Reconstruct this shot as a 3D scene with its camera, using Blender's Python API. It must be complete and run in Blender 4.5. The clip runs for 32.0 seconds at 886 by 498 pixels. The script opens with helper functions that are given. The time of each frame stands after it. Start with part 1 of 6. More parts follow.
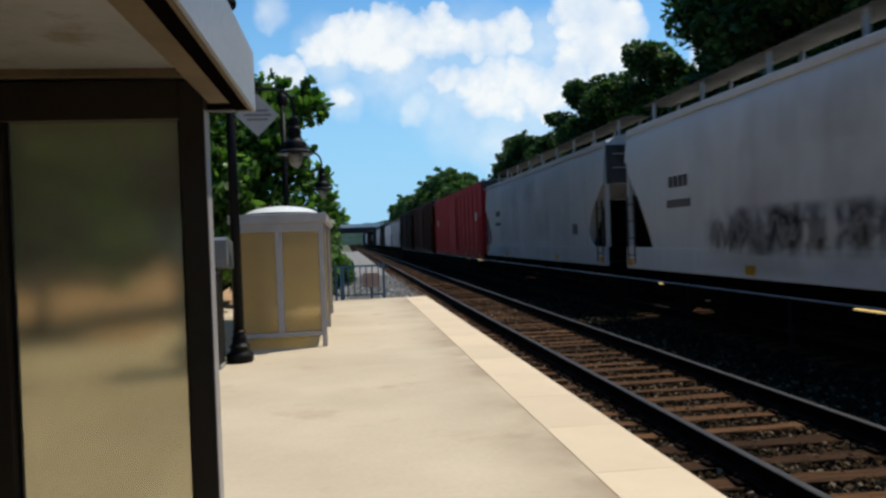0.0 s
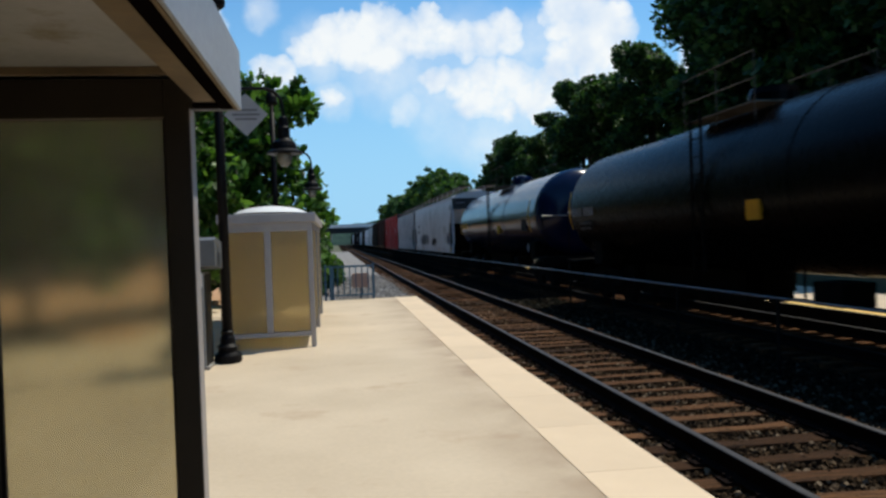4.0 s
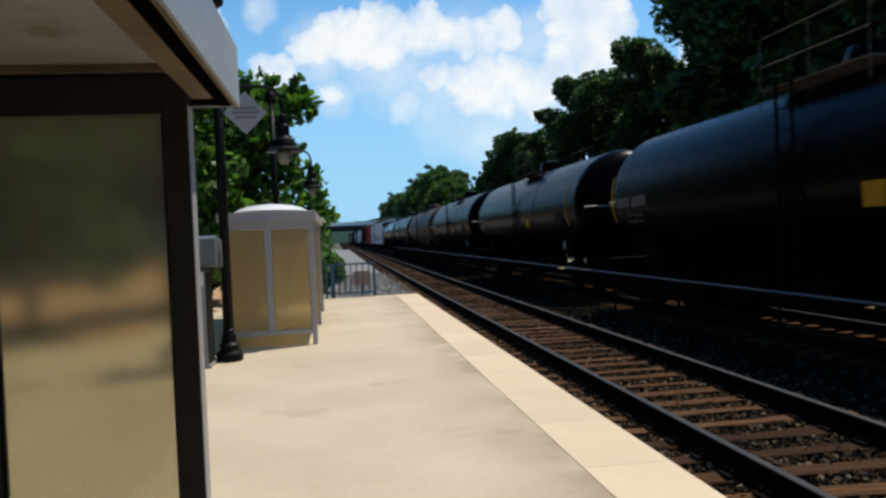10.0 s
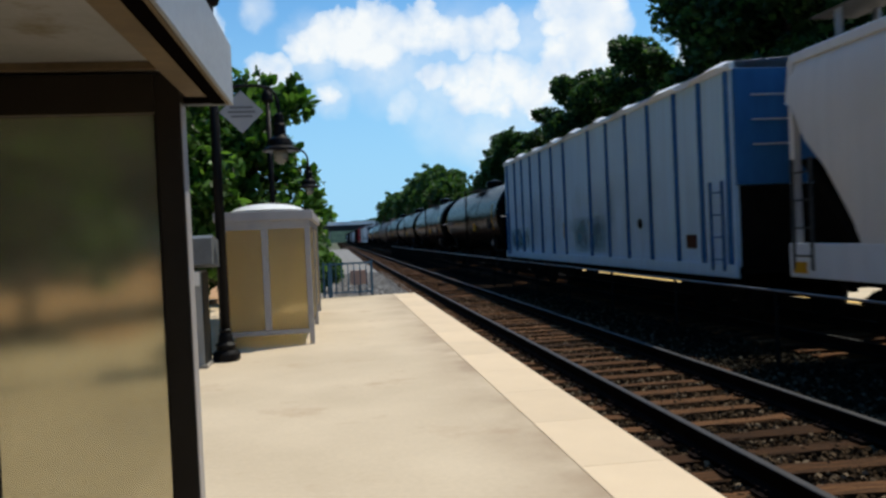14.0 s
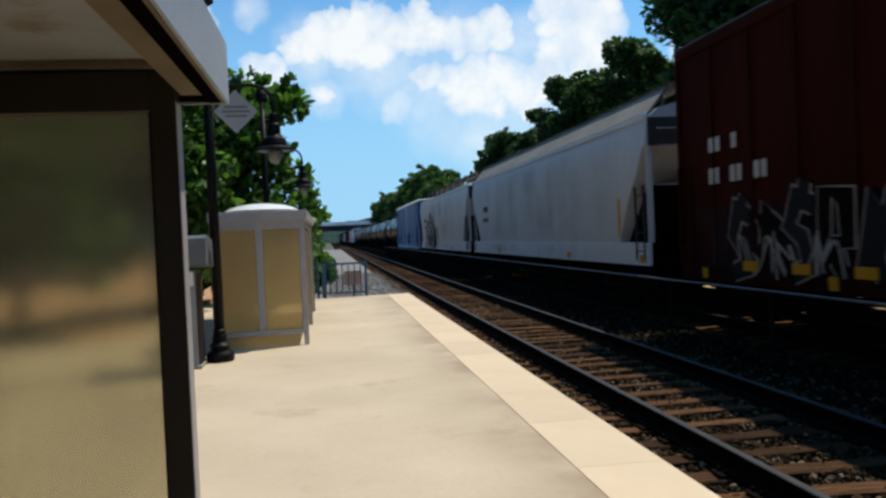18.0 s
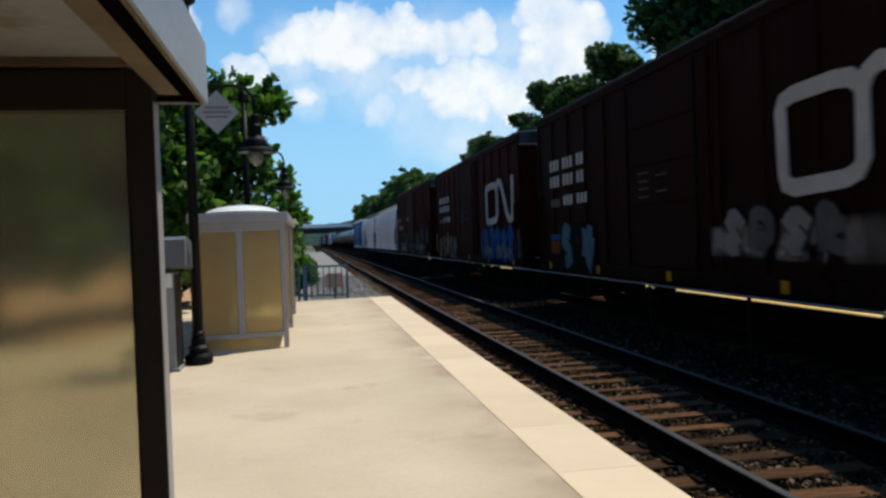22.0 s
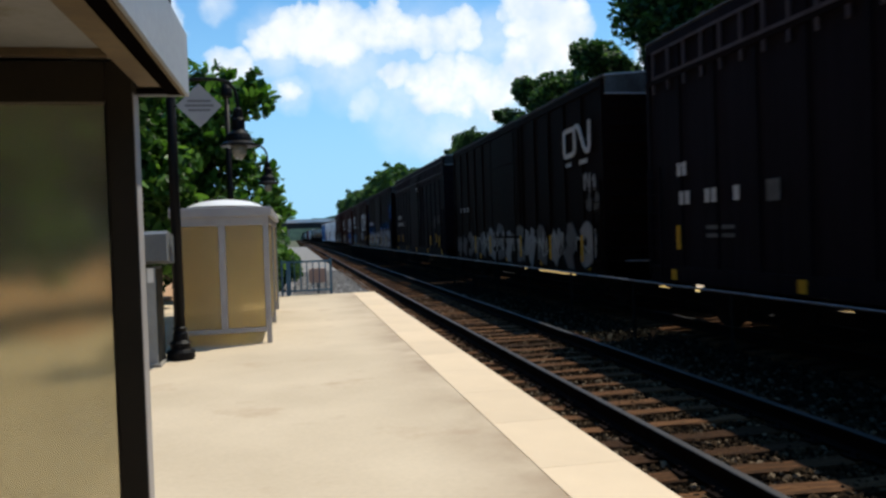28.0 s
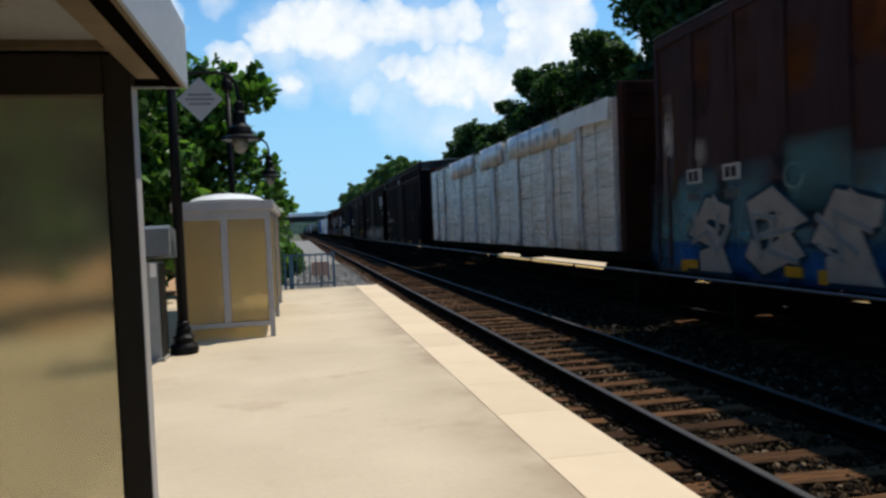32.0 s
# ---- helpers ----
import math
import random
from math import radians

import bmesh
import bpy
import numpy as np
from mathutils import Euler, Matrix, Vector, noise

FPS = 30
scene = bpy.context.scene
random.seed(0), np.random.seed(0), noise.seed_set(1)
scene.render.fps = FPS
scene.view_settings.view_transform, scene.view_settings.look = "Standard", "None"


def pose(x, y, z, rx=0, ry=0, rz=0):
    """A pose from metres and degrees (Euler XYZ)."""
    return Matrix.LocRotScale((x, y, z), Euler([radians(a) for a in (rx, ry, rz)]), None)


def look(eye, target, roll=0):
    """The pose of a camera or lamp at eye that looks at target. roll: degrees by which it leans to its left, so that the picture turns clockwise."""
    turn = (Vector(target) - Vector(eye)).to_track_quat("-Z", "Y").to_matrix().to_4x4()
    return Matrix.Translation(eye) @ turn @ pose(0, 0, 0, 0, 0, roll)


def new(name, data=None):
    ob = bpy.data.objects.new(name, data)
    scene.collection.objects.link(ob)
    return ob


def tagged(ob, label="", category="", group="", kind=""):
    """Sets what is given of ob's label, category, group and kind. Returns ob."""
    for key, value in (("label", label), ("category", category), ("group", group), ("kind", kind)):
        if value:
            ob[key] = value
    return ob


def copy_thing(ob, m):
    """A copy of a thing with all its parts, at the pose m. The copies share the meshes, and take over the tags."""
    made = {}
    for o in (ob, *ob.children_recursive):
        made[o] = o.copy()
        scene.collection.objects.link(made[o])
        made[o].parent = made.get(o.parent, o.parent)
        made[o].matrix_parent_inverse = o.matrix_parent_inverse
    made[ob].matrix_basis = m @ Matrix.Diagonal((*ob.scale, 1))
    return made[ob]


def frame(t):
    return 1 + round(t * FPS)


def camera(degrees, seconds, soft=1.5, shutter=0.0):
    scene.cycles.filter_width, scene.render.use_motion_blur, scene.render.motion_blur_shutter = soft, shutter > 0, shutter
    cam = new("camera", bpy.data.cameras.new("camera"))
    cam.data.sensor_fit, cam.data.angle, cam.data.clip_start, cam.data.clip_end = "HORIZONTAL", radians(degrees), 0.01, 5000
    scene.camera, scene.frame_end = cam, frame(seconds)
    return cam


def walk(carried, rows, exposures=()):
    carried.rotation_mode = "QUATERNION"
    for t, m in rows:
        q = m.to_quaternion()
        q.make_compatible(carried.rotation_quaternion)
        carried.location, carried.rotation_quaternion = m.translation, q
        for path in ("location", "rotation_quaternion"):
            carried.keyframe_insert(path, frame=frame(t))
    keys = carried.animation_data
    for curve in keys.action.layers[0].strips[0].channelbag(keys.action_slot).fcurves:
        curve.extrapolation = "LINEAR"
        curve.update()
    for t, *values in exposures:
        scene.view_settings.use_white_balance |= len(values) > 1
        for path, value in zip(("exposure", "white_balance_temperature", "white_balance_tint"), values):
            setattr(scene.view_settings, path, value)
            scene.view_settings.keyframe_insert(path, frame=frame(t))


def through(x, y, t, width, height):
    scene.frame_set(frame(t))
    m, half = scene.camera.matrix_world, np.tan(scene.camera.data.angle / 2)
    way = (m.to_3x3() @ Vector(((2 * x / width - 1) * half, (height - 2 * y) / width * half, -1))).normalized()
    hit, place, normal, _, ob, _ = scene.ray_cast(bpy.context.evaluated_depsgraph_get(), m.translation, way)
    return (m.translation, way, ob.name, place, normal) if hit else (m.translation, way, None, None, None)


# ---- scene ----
cam = camera(59.6, 32.0, soft=2.7, shutter=0.25)
PATH = [
    (0, (-0.154, -0.003, 1.579), (1.084, 9.919, 1.443), -2.10),
    (0.5, (-0.151, -0.007, 1.578), (1.130, 9.910, 1.449), -2.01),
    (1, (-0.148, -0.012, 1.578), (1.184, 9.899, 1.456), -1.95),
    (1.5, (-0.148, -0.013, 1.578), (1.215, 9.893, 1.458), -1.94),
    (2, (-0.149, -0.011, 1.579), (1.228, 9.893, 1.456), -1.97),
    (2.5, (-0.146, -0.008, 1.580), (1.228, 9.896, 1.453), -1.99),
    (3, (-0.143, -0.004, 1.579), (1.226, 9.901, 1.449), -1.99),
    (3.5, (-0.142, 0.002, 1.578), (1.224, 9.907, 1.446), -2.00),
    (5.5, (-0.135, -0.004, 1.571), (1.227, 9.902, 1.422), -2.19),
    (6, (-0.134, -0.004, 1.570), (1.227, 9.902, 1.421), -2.22),
    (6.5, (-0.133, -0.002, 1.568), (1.226, 9.904, 1.418), -2.25),
    (7, (-0.135, 0.002, 1.569), (1.226, 9.908, 1.414), -2.29),
    (7.5, (-0.139, 0.004, 1.570), (1.227, 9.909, 1.410), -2.33),
    (8, (-0.141, 0.003, 1.570), (1.226, 9.908, 1.407), -2.38),
    (8.5, (-0.140, 0.001, 1.569), (1.223, 9.906, 1.403), -2.44),
    (9, (-0.138, 0.001, 1.569), (1.218, 9.907, 1.400), -2.47),
    (9.5, (-0.136, 0.003, 1.569), (1.215, 9.909, 1.398), -2.47),
    (10, (-0.136, 0.005, 1.568), (1.215, 9.912, 1.397), -2.49),
    (10.5, (-0.137, 0.008, 1.568), (1.217, 9.914, 1.397), -2.54),
    (11, (-0.137, 0.008, 1.567), (1.218, 9.914, 1.396), -2.58),
    (11.5, (-0.136, 0.008, 1.567), (1.218, 9.915, 1.395), -2.57),
    (12, (-0.132, 0.012, 1.567), (1.220, 9.918, 1.392), -2.56),
    (12.5, (-0.130, 0.016, 1.566), (1.227, 9.922, 1.388), -2.57),
    (13, (-0.128, 0.019, 1.565), (1.237, 9.923, 1.385), -2.60),
    (13.5, (-0.126, 0.021, 1.565), (1.246, 9.924, 1.384), -2.62),
    (14, (-0.125, 0.021, 1.565), (1.255, 9.924, 1.383), -2.63),
    (14.5, (-0.125, 0.021, 1.564), (1.260, 9.923, 1.384), -2.64),
    (16.5, (-0.135, 0.031, 1.567), (1.297, 9.926, 1.387), -2.55),
    (17, (-0.136, 0.032, 1.567), (1.303, 9.927, 1.386), -2.54),
    (17.5, (-0.137, 0.035, 1.566), (1.313, 9.928, 1.386), -2.54),
    (18, (-0.135, 0.040, 1.564), (1.322, 9.931, 1.384), -2.55),
    (18.5, (-0.131, 0.043, 1.562), (1.332, 9.934, 1.382), -2.58),
    (19, (-0.131, 0.049, 1.564), (1.350, 9.937, 1.384), -2.54),
    (19.5, (-0.133, 0.057, 1.566), (1.378, 9.940, 1.390), -2.45),
    (20, (-0.134, 0.061, 1.566), (1.412, 9.939, 1.395), -2.37),
    (20.5, (-0.132, 0.062, 1.565), (1.451, 9.934, 1.401), -2.29),
    (21, (-0.130, 0.064, 1.565), (1.488, 9.931, 1.406), -2.22),
    (21.5, (-0.128, 0.063, 1.565), (1.525, 9.925, 1.412), -2.15),
    (22, (-0.126, 0.060, 1.565), (1.562, 9.915, 1.418), -2.08),
    (22.5, (-0.122, 0.061, 1.565), (1.597, 9.911, 1.424), -2.00),
    (23, (-0.122, 0.068, 1.566), (1.634, 9.912, 1.428), -1.95),
    (23.5, (-0.123, 0.072, 1.567), (1.672, 9.909, 1.433), -1.89),
    (24, (-0.125, 0.069, 1.567), (1.708, 9.899, 1.438), -1.81),
    (24.5, (-0.127, 0.066, 1.565), (1.739, 9.890, 1.443), -1.77),
    (25, (-0.130, 0.069, 1.566), (1.762, 9.888, 1.445), -1.75),
    (25.5, (-0.131, 0.075, 1.567), (1.773, 9.892, 1.444), -1.74),
    (27.5, (-0.123, 0.078, 1.565), (1.767, 9.896, 1.368), -1.82),
    (28, (-0.123, 0.078, 1.564), (1.765, 9.896, 1.351), -1.90),
    (28.5, (-0.123, 0.078, 1.562), (1.760, 9.896, 1.324), -2.01),
    (29, (-0.119, 0.081, 1.561), (1.752, 9.900, 1.298), -2.10),
    (29.5, (-0.114, 0.084, 1.559), (1.743, 9.906, 1.277), -2.20),
    (30, (-0.110, 0.089, 1.557), (1.737, 9.913, 1.261), -2.30),
    (30.5, (-0.110, 0.094, 1.556), (1.733, 9.918, 1.252), -2.37),
    (31, (-0.113, 0.095, 1.556), (1.731, 9.919, 1.250), -2.39),
    (31.5, (-0.116, 0.095, 1.557), (1.731, 9.918, 1.250), -2.39),
    (32, (-0.118, 0.097, 1.558), (1.732, 9.919, 1.249), -2.39),
]
walk(cam, [(t, look(eye, target, roll)) for t, eye, target, roll in PATH], [(0.0, -0.04), (20.0, -0.01), (25.0, 0.03), (28.0, 0.10), (31.0, 0.06), (32.0, 0.03)])

# ---- light ----
SUN = Vector((1.0, 0.5, 2.10)).normalized()
sun = new("sun", bpy.data.lights.new("sun", "SUN"))
sun.data.energy, sun.data.angle, sun.data.color = 4.3, radians(0.53), (1.0, 0.925, 0.775)
sun.matrix_world = look(SUN * 200, (0, 0, 0))

# Clouds: direction and angular radius of each billow, then of the thin veil under them.
CLOUDS = [
    (-0.034, 0.972, 0.233, 0.014), (-0.015, 0.970, 0.241, 0.017), (0.007, 0.968, 0.252, 0.020), (0.026, 0.965, 0.262, 0.020),
    (0.050, 0.964, 0.261, 0.021), (0.074, 0.962, 0.262, 0.021), (0.095, 0.962, 0.256, 0.020), (0.119, 0.955, 0.271, 0.017),
    (0.117, 0.961, 0.251, 0.023), (0.141, 0.958, 0.250, 0.020), (0.167, 0.956, 0.242, 0.019), (0.193, 0.950, 0.243, 0.020),
    (0.215, 0.942, 0.259, 0.018), (0.219, 0.945, 0.242, 0.017), (0.033, 0.970, 0.241, 0.023), (0.071, 0.969, 0.238, 0.023),
    (0.292, 0.917, 0.271, 0.021), (0.288, 0.923, 0.253, 0.015), (0.317, 0.911, 0.264, 0.024), (0.343, 0.901, 0.264, 0.016),
    (0.340, 0.909, 0.243, 0.024), (0.316, 0.918, 0.238, 0.025), (0.339, 0.916, 0.214, 0.024), (0.310, 0.926, 0.216, 0.025),
    (0.285, 0.933, 0.218, 0.019), (0.351, 0.916, 0.194, 0.017), (0.135, 0.970, 0.202, 0.014), (0.162, 0.968, 0.194, 0.018),
    (0.189, 0.961, 0.200, 0.020), (0.181, 0.968, 0.171, 0.020), (0.205, 0.964, 0.170, 0.023), (0.227, 0.955, 0.191, 0.024),
    (0.249, 0.953, 0.173, 0.020), (0.267, 0.946, 0.184, 0.021), (0.281, 0.939, 0.200, 0.018), (0.220, 0.963, 0.158, 0.013),
    (-0.070, 0.975, 0.209, 0.020),
    (-0.054, 0.976, 0.211, 0.012), (0.260, 0.954, 0.150, 0.008), (0.002, 0.983, 0.182, 0.011),
    (-0.166, 0.954, 0.249, 0.036), (0.470, 0.855, 0.220, 0.051), (0.534, 0.827, 0.175, 0.044),
]
VEIL = [
    (0.070, 0.972, 0.222, 0.060), (0.181, 0.964, 0.193, 0.095), (0.258, 0.946, 0.196, 0.075), (0.006, 0.983, 0.181, 0.025),
    (0.210, 0.968, 0.137, 0.060),
    (-0.015, 0.972, 0.236, 0.040), (0.100, 0.981, 0.167, 0.020), (0.088, 0.984, 0.155, 0.015), (-0.079, 0.956, 0.283, 0.020),
]


def maths(tree, op, a, b=None, c=None, clamp=False):
    n = tree.nodes.new("ShaderNodeMath")
    n.operation, n.use_clamp = op, clamp
    for i, v in enumerate((a, b, c)):
        if v is None:
            continue
        if isinstance(v, (int, float)):
            n.inputs[i].default_value = v
        else:
            tree.links.new(v, n.inputs[i])
    return n.outputs[0]


def noise_tex(tree, vector, scale, detail=4.0, rough=0.55):
    n = tree.nodes.new("ShaderNodeTexNoise")
    n.inputs["Scale"].default_value, n.inputs["Detail"].default_value, n.inputs["Roughness"].default_value = scale, detail, rough
    if vector is not None:
        tree.links.new(vector, n.inputs["Vector"])
    return n.outputs["Fac"]


def ramp(tree, value, stops):
    n = tree.nodes.new("ShaderNodeValToRGB")
    while len(n.color_ramp.elements) < len(stops):
        n.color_ramp.elements.new(0.5)
    for e, (pos, col) in zip(n.color_ramp.elements, stops):
        e.position, e.color = pos, (*col, 1.0)
    tree.links.new(value, n.inputs[0])
    return n.outputs[0]


def mixed(tree, fac, a, b, kind="MIX"):
    n = tree.nodes.new("ShaderNodeMix")
    n.data_type, n.blend_type = "RGBA", kind
    for i, v in ((0, fac), (6, a), (7, b)):
        if isinstance(v, (int, float)):
            n.inputs[i].default_value = v
        elif isinstance(v, tuple):
            n.inputs[i].default_value = (*v, 1.0)
        else:
            tree.links.new(v, n.inputs[i])
    return n.outputs[2]


def make_world():
    w = bpy.data.worlds.new("sky")
    scene.world = w
    w.use_nodes = True
    tr = w.node_tree
    tr.nodes.clear()
    sky = tr.nodes.new("ShaderNodeTexSky")
    sky.sky_type, sky.sun_disc = "NISHITA", False
    sky.sun_elevation = math.asin(SUN.z)
    sky.sun_rotation = math.atan2(SUN.x, SUN.y)
    sky.air_density, sky.dust_density, sky.ozone_density = 1.0, 0.6, 1.5
    straight = tr.nodes.new("ShaderNodeTexCoord").outputs["Generated"]
    co = straight
    for scale, amount in ((18.0, 0.030), (60.0, 0.016)):
        swirl = tr.nodes.new("ShaderNodeTexNoise")
        swirl.inputs["Scale"].default_value, swirl.inputs["Detail"].default_value = scale, 3.0
        tr.links.new(straight, swirl.inputs["Vector"])
        push = tr.nodes.new("ShaderNodeVectorMath")
        push.operation = "MULTIPLY_ADD"
        tr.links.new(swirl.outputs["Color"], push.inputs[0])
        push.inputs[1].default_value = (amount, amount, amount)
        tr.links.new(co, push.inputs[2])
        back = tr.nodes.new("ShaderNodeVectorMath")
        back.operation = "SUBTRACT"
        tr.links.new(push.outputs[0], back.inputs[0])
        back.inputs[1].default_value = (amount / 2, amount / 2, amount / 2)
        unit = tr.nodes.new("ShaderNodeVectorMath")
        unit.operation = "NORMALIZE"
        tr.links.new(back.outputs[0], unit.inputs[0])
        co = unit.outputs[0]
    def billows(spots, wide, narrow):
        total = None
        for x, y, z, r in spots:
            dot = tr.nodes.new("ShaderNodeVectorMath")
            dot.operation = "DOT_PRODUCT"
            tr.links.new(co, dot.inputs[0])
            dot.inputs[1].default_value = Vector((x, y, z)).normalized()
            mr = tr.nodes.new("ShaderNodeMapRange")
            mr.interpolation_type = "SMOOTHSTEP"
            mr.inputs[1].default_value, mr.inputs[2].default_value = math.cos(wide * r), math.cos(narrow * r)
            tr.links.new(dot.outputs["Value"], mr.inputs[0])
            total = mr.outputs[0] if total is None else maths(tr, "MAXIMUM", total, mr.outputs[0])
        return total

    total, thin = billows(CLOUDS, 1.75, 0.1), billows(VEIL, 1.3, 0.0)
    big = noise_tex(tr, straight, 18.0, 6.0, 0.6)
    fine = noise_tex(tr, straight, 75.0, 4.0, 0.55)
    lumps = maths(tr, "MULTIPLY_ADD", maths(tr, "SUBTRACT", big, 0.5), 1.5, maths(tr, "MULTIPLY", maths(tr, "SUBTRACT", fine, 0.5), 0.5))
    dens = maths(tr, "ADD", total, lumps)
    cover = ramp(tr, dens, [(0.22, (0, 0, 0)), (0.48, (0.50, 0.50, 0.50)), (0.98, (0.92, 0.92, 0.92))])
    cover = maths(tr, "MULTIPLY", cover, maths(tr, "MULTIPLY", total, 4.0, None, True))
    soft = maths(tr, "MULTIPLY", thin, maths(tr, "MULTIPLY_ADD", big, 0.9, -0.04, True))
    cover = maths(tr, "MAXIMUM", cover, soft)
    shade = ramp(tr, noise_tex(tr, straight, 20.0, 3.0, 0.5), [(0.36, (0.72, 0.82, 0.94)), (0.60, (0.97, 0.99, 0.98))])
    white = mixed(tr, 1.0, shade, (12.0, 12.0, 12.0), "MULTIPLY")
    blue = mixed(tr, 1.0, sky.outputs[0], (0.66, 1.34, 1.76), "MULTIPLY")
    height = tr.nodes.new("ShaderNodeSeparateXYZ")
    tr.links.new(straight, height.inputs[0])
    haze = tr.nodes.new("ShaderNodeMapRange")
    haze.interpolation_type = "SMOOTHSTEP"
    haze.inputs[1].default_value, haze.inputs[2].default_value, haze.inputs[3].default_value, haze.inputs[4].default_value = 0.0, 0.42, 0.92, 0.0
    tr.links.new(height.outputs[2], haze.inputs[0])
    blue = mixed(tr, haze.outputs[0], blue, (4.3, 8.0, 11.4))
    bg = tr.nodes.new("ShaderNodeBackground")
    bg.inputs["Strength"].default_value = 0.085
    tr.links.new(mixed(tr, cover, blue, white), bg.inputs["Color"])
    out = tr.nodes.new("ShaderNodeOutputWorld")
    tr.links.new(bg.outputs[0], out.inputs[0])


make_world()

# ---- materials ----
MATS = {}


def mat(name, a, b=None, rough=0.7, metal=0.0, scale=3.0, fine=40.0, bump=0.15, spots=None, spot_at=0.62, random_tone=0.0, spec=0.5, streak=None, rain=0.0):
    """A surface between the colours a and b by coarse and fine noise, with stains of a third colour."""
    if name in MATS:
        return MATS[name]
    m = bpy.data.materials.new(name)
    m.use_nodes = True
    tr = m.node_tree
    bs = tr.nodes["Principled BSDF"]
    b = b or tuple(c * 0.75 for c in a)
    co = tr.nodes.new("ShaderNodeTexCoord").outputs["Object"]
    if streak:
        mp = tr.nodes.new("ShaderNodeMapping")
        mp.inputs["Scale"].default_value = streak
        tr.links.new(co, mp.inputs[0])
        co = mp.outputs[0]
    n1, n2 = noise_tex(tr, co, scale, 5.0), noise_tex(tr, co, fine, 4.0, 0.6)
    f = maths(tr, "ADD", maths(tr, "MULTIPLY", n1, 0.7), maths(tr, "MULTIPLY", n2, 0.3))
    col = ramp(tr, f, [(0.34, b), (0.64, a)])
    if spots:
        s = ramp(tr, noise_tex(tr, co, scale * 1.7, 6.0, 0.65), [(spot_at, (0, 0, 0)), (spot_at + 0.12, (1, 1, 1))])
        col = mixed(tr, s, col, spots)
    if rain:
        down = tr.nodes.new("ShaderNodeMapping")
        down.inputs["Scale"].default_value = (1.0, 5.0, 0.22)
        tr.links.new(tr.nodes.new("ShaderNodeTexCoord").outputs["Object"], down.inputs[0])
        runs = ramp(tr, noise_tex(tr, down.outputs[0], 1.3, 6.0, 0.62), [(0.40, (1 - rain, 1 - rain, 1 - rain)), (0.60, (1, 1, 1))])
        col = mixed(tr, 1.0, col, runs, "MULTIPLY")
    if random_tone:
        info = tr.nodes.new("ShaderNodeObjectInfo").outputs["Random"]
        tone = maths(tr, "MULTIPLY_ADD", info, 2 * random_tone, 1 - random_tone)
        com = tr.nodes.new("ShaderNodeCombineColor")
        for i in range(3):
            tr.links.new(tone, com.inputs[i])
        col = mixed(tr, 1.0, col, com.outputs[0], "MULTIPLY")
    tr.links.new(col, bs.inputs["Base Color"])
    bs.inputs["Metallic"].default_value = metal
    bs.inputs["Specular IOR Level"].default_value = spec
    tr.links.new(maths(tr, "MULTIPLY_ADD", n2, 0.25, rough - 0.12, True), bs.inputs["Roughness"])
    if bump:
        bp = tr.nodes.new("ShaderNodeBump")
        bp.inputs["Strength"].default_value, bp.inputs["Distance"].default_value = bump, 0.02
        tr.links.new(n2, bp.inputs["Height"])
        tr.links.new(bp.outputs[0], bs.inputs["Normal"])
    MATS[name] = m
    return m


def island_mat(name, stops, rough=0.9, bump=0.3, fine=60.0, through=0.0, spec=0.15):
    """Loose pieces in one mesh, each with a colour of its own; through: share of light let through, for leaves."""
    m = bpy.data.materials.new(name)
    m.use_nodes = True
    tr = m.node_tree
    bs = tr.nodes["Principled BSDF"]
    geo = tr.nodes.new("ShaderNodeNewGeometry").outputs["Random Per Island"]
    col = ramp(tr, geo, stops)
    co = tr.nodes.new("ShaderNodeTexCoord").outputs["Object"]
    n = noise_tex(tr, co, fine, 3.0)
    col = mixed(tr, 0.5, col, ramp(tr, n, [(0.3, (0.55, 0.55, 0.55)), (0.7, (1, 1, 1))]), "MULTIPLY")
    tr.links.new(col, bs.inputs["Base Color"])
    bs.inputs["Roughness"].default_value = rough
    bs.inputs["Specular IOR Level"].default_value = spec
    if through:
        tl = tr.nodes.new("ShaderNodeBsdfTranslucent")
        tr.links.new(mixed(tr, 1.0, col, (1.1, 1.25, 0.5), "MULTIPLY"), tl.inputs["Color"])
        mx = tr.nodes.new("ShaderNodeMixShader")
        mx.inputs[0].default_value = through
        tr.links.new(bs.outputs[0], mx.inputs[1])
        tr.links.new(tl.outputs[0], mx.inputs[2])
        tr.links.new(mx.outputs[0], tr.nodes["Material Output"].inputs["Surface"])
    elif bump:
        bp = tr.nodes.new("ShaderNodeBump")
        bp.inputs["Strength"].default_value, bp.inputs["Distance"].default_value = bump, 0.01
        tr.links.new(n, bp.inputs["Height"])
        tr.links.new(bp.outputs[0], bs.inputs["Normal"])
    MATS[name] = m
    return m


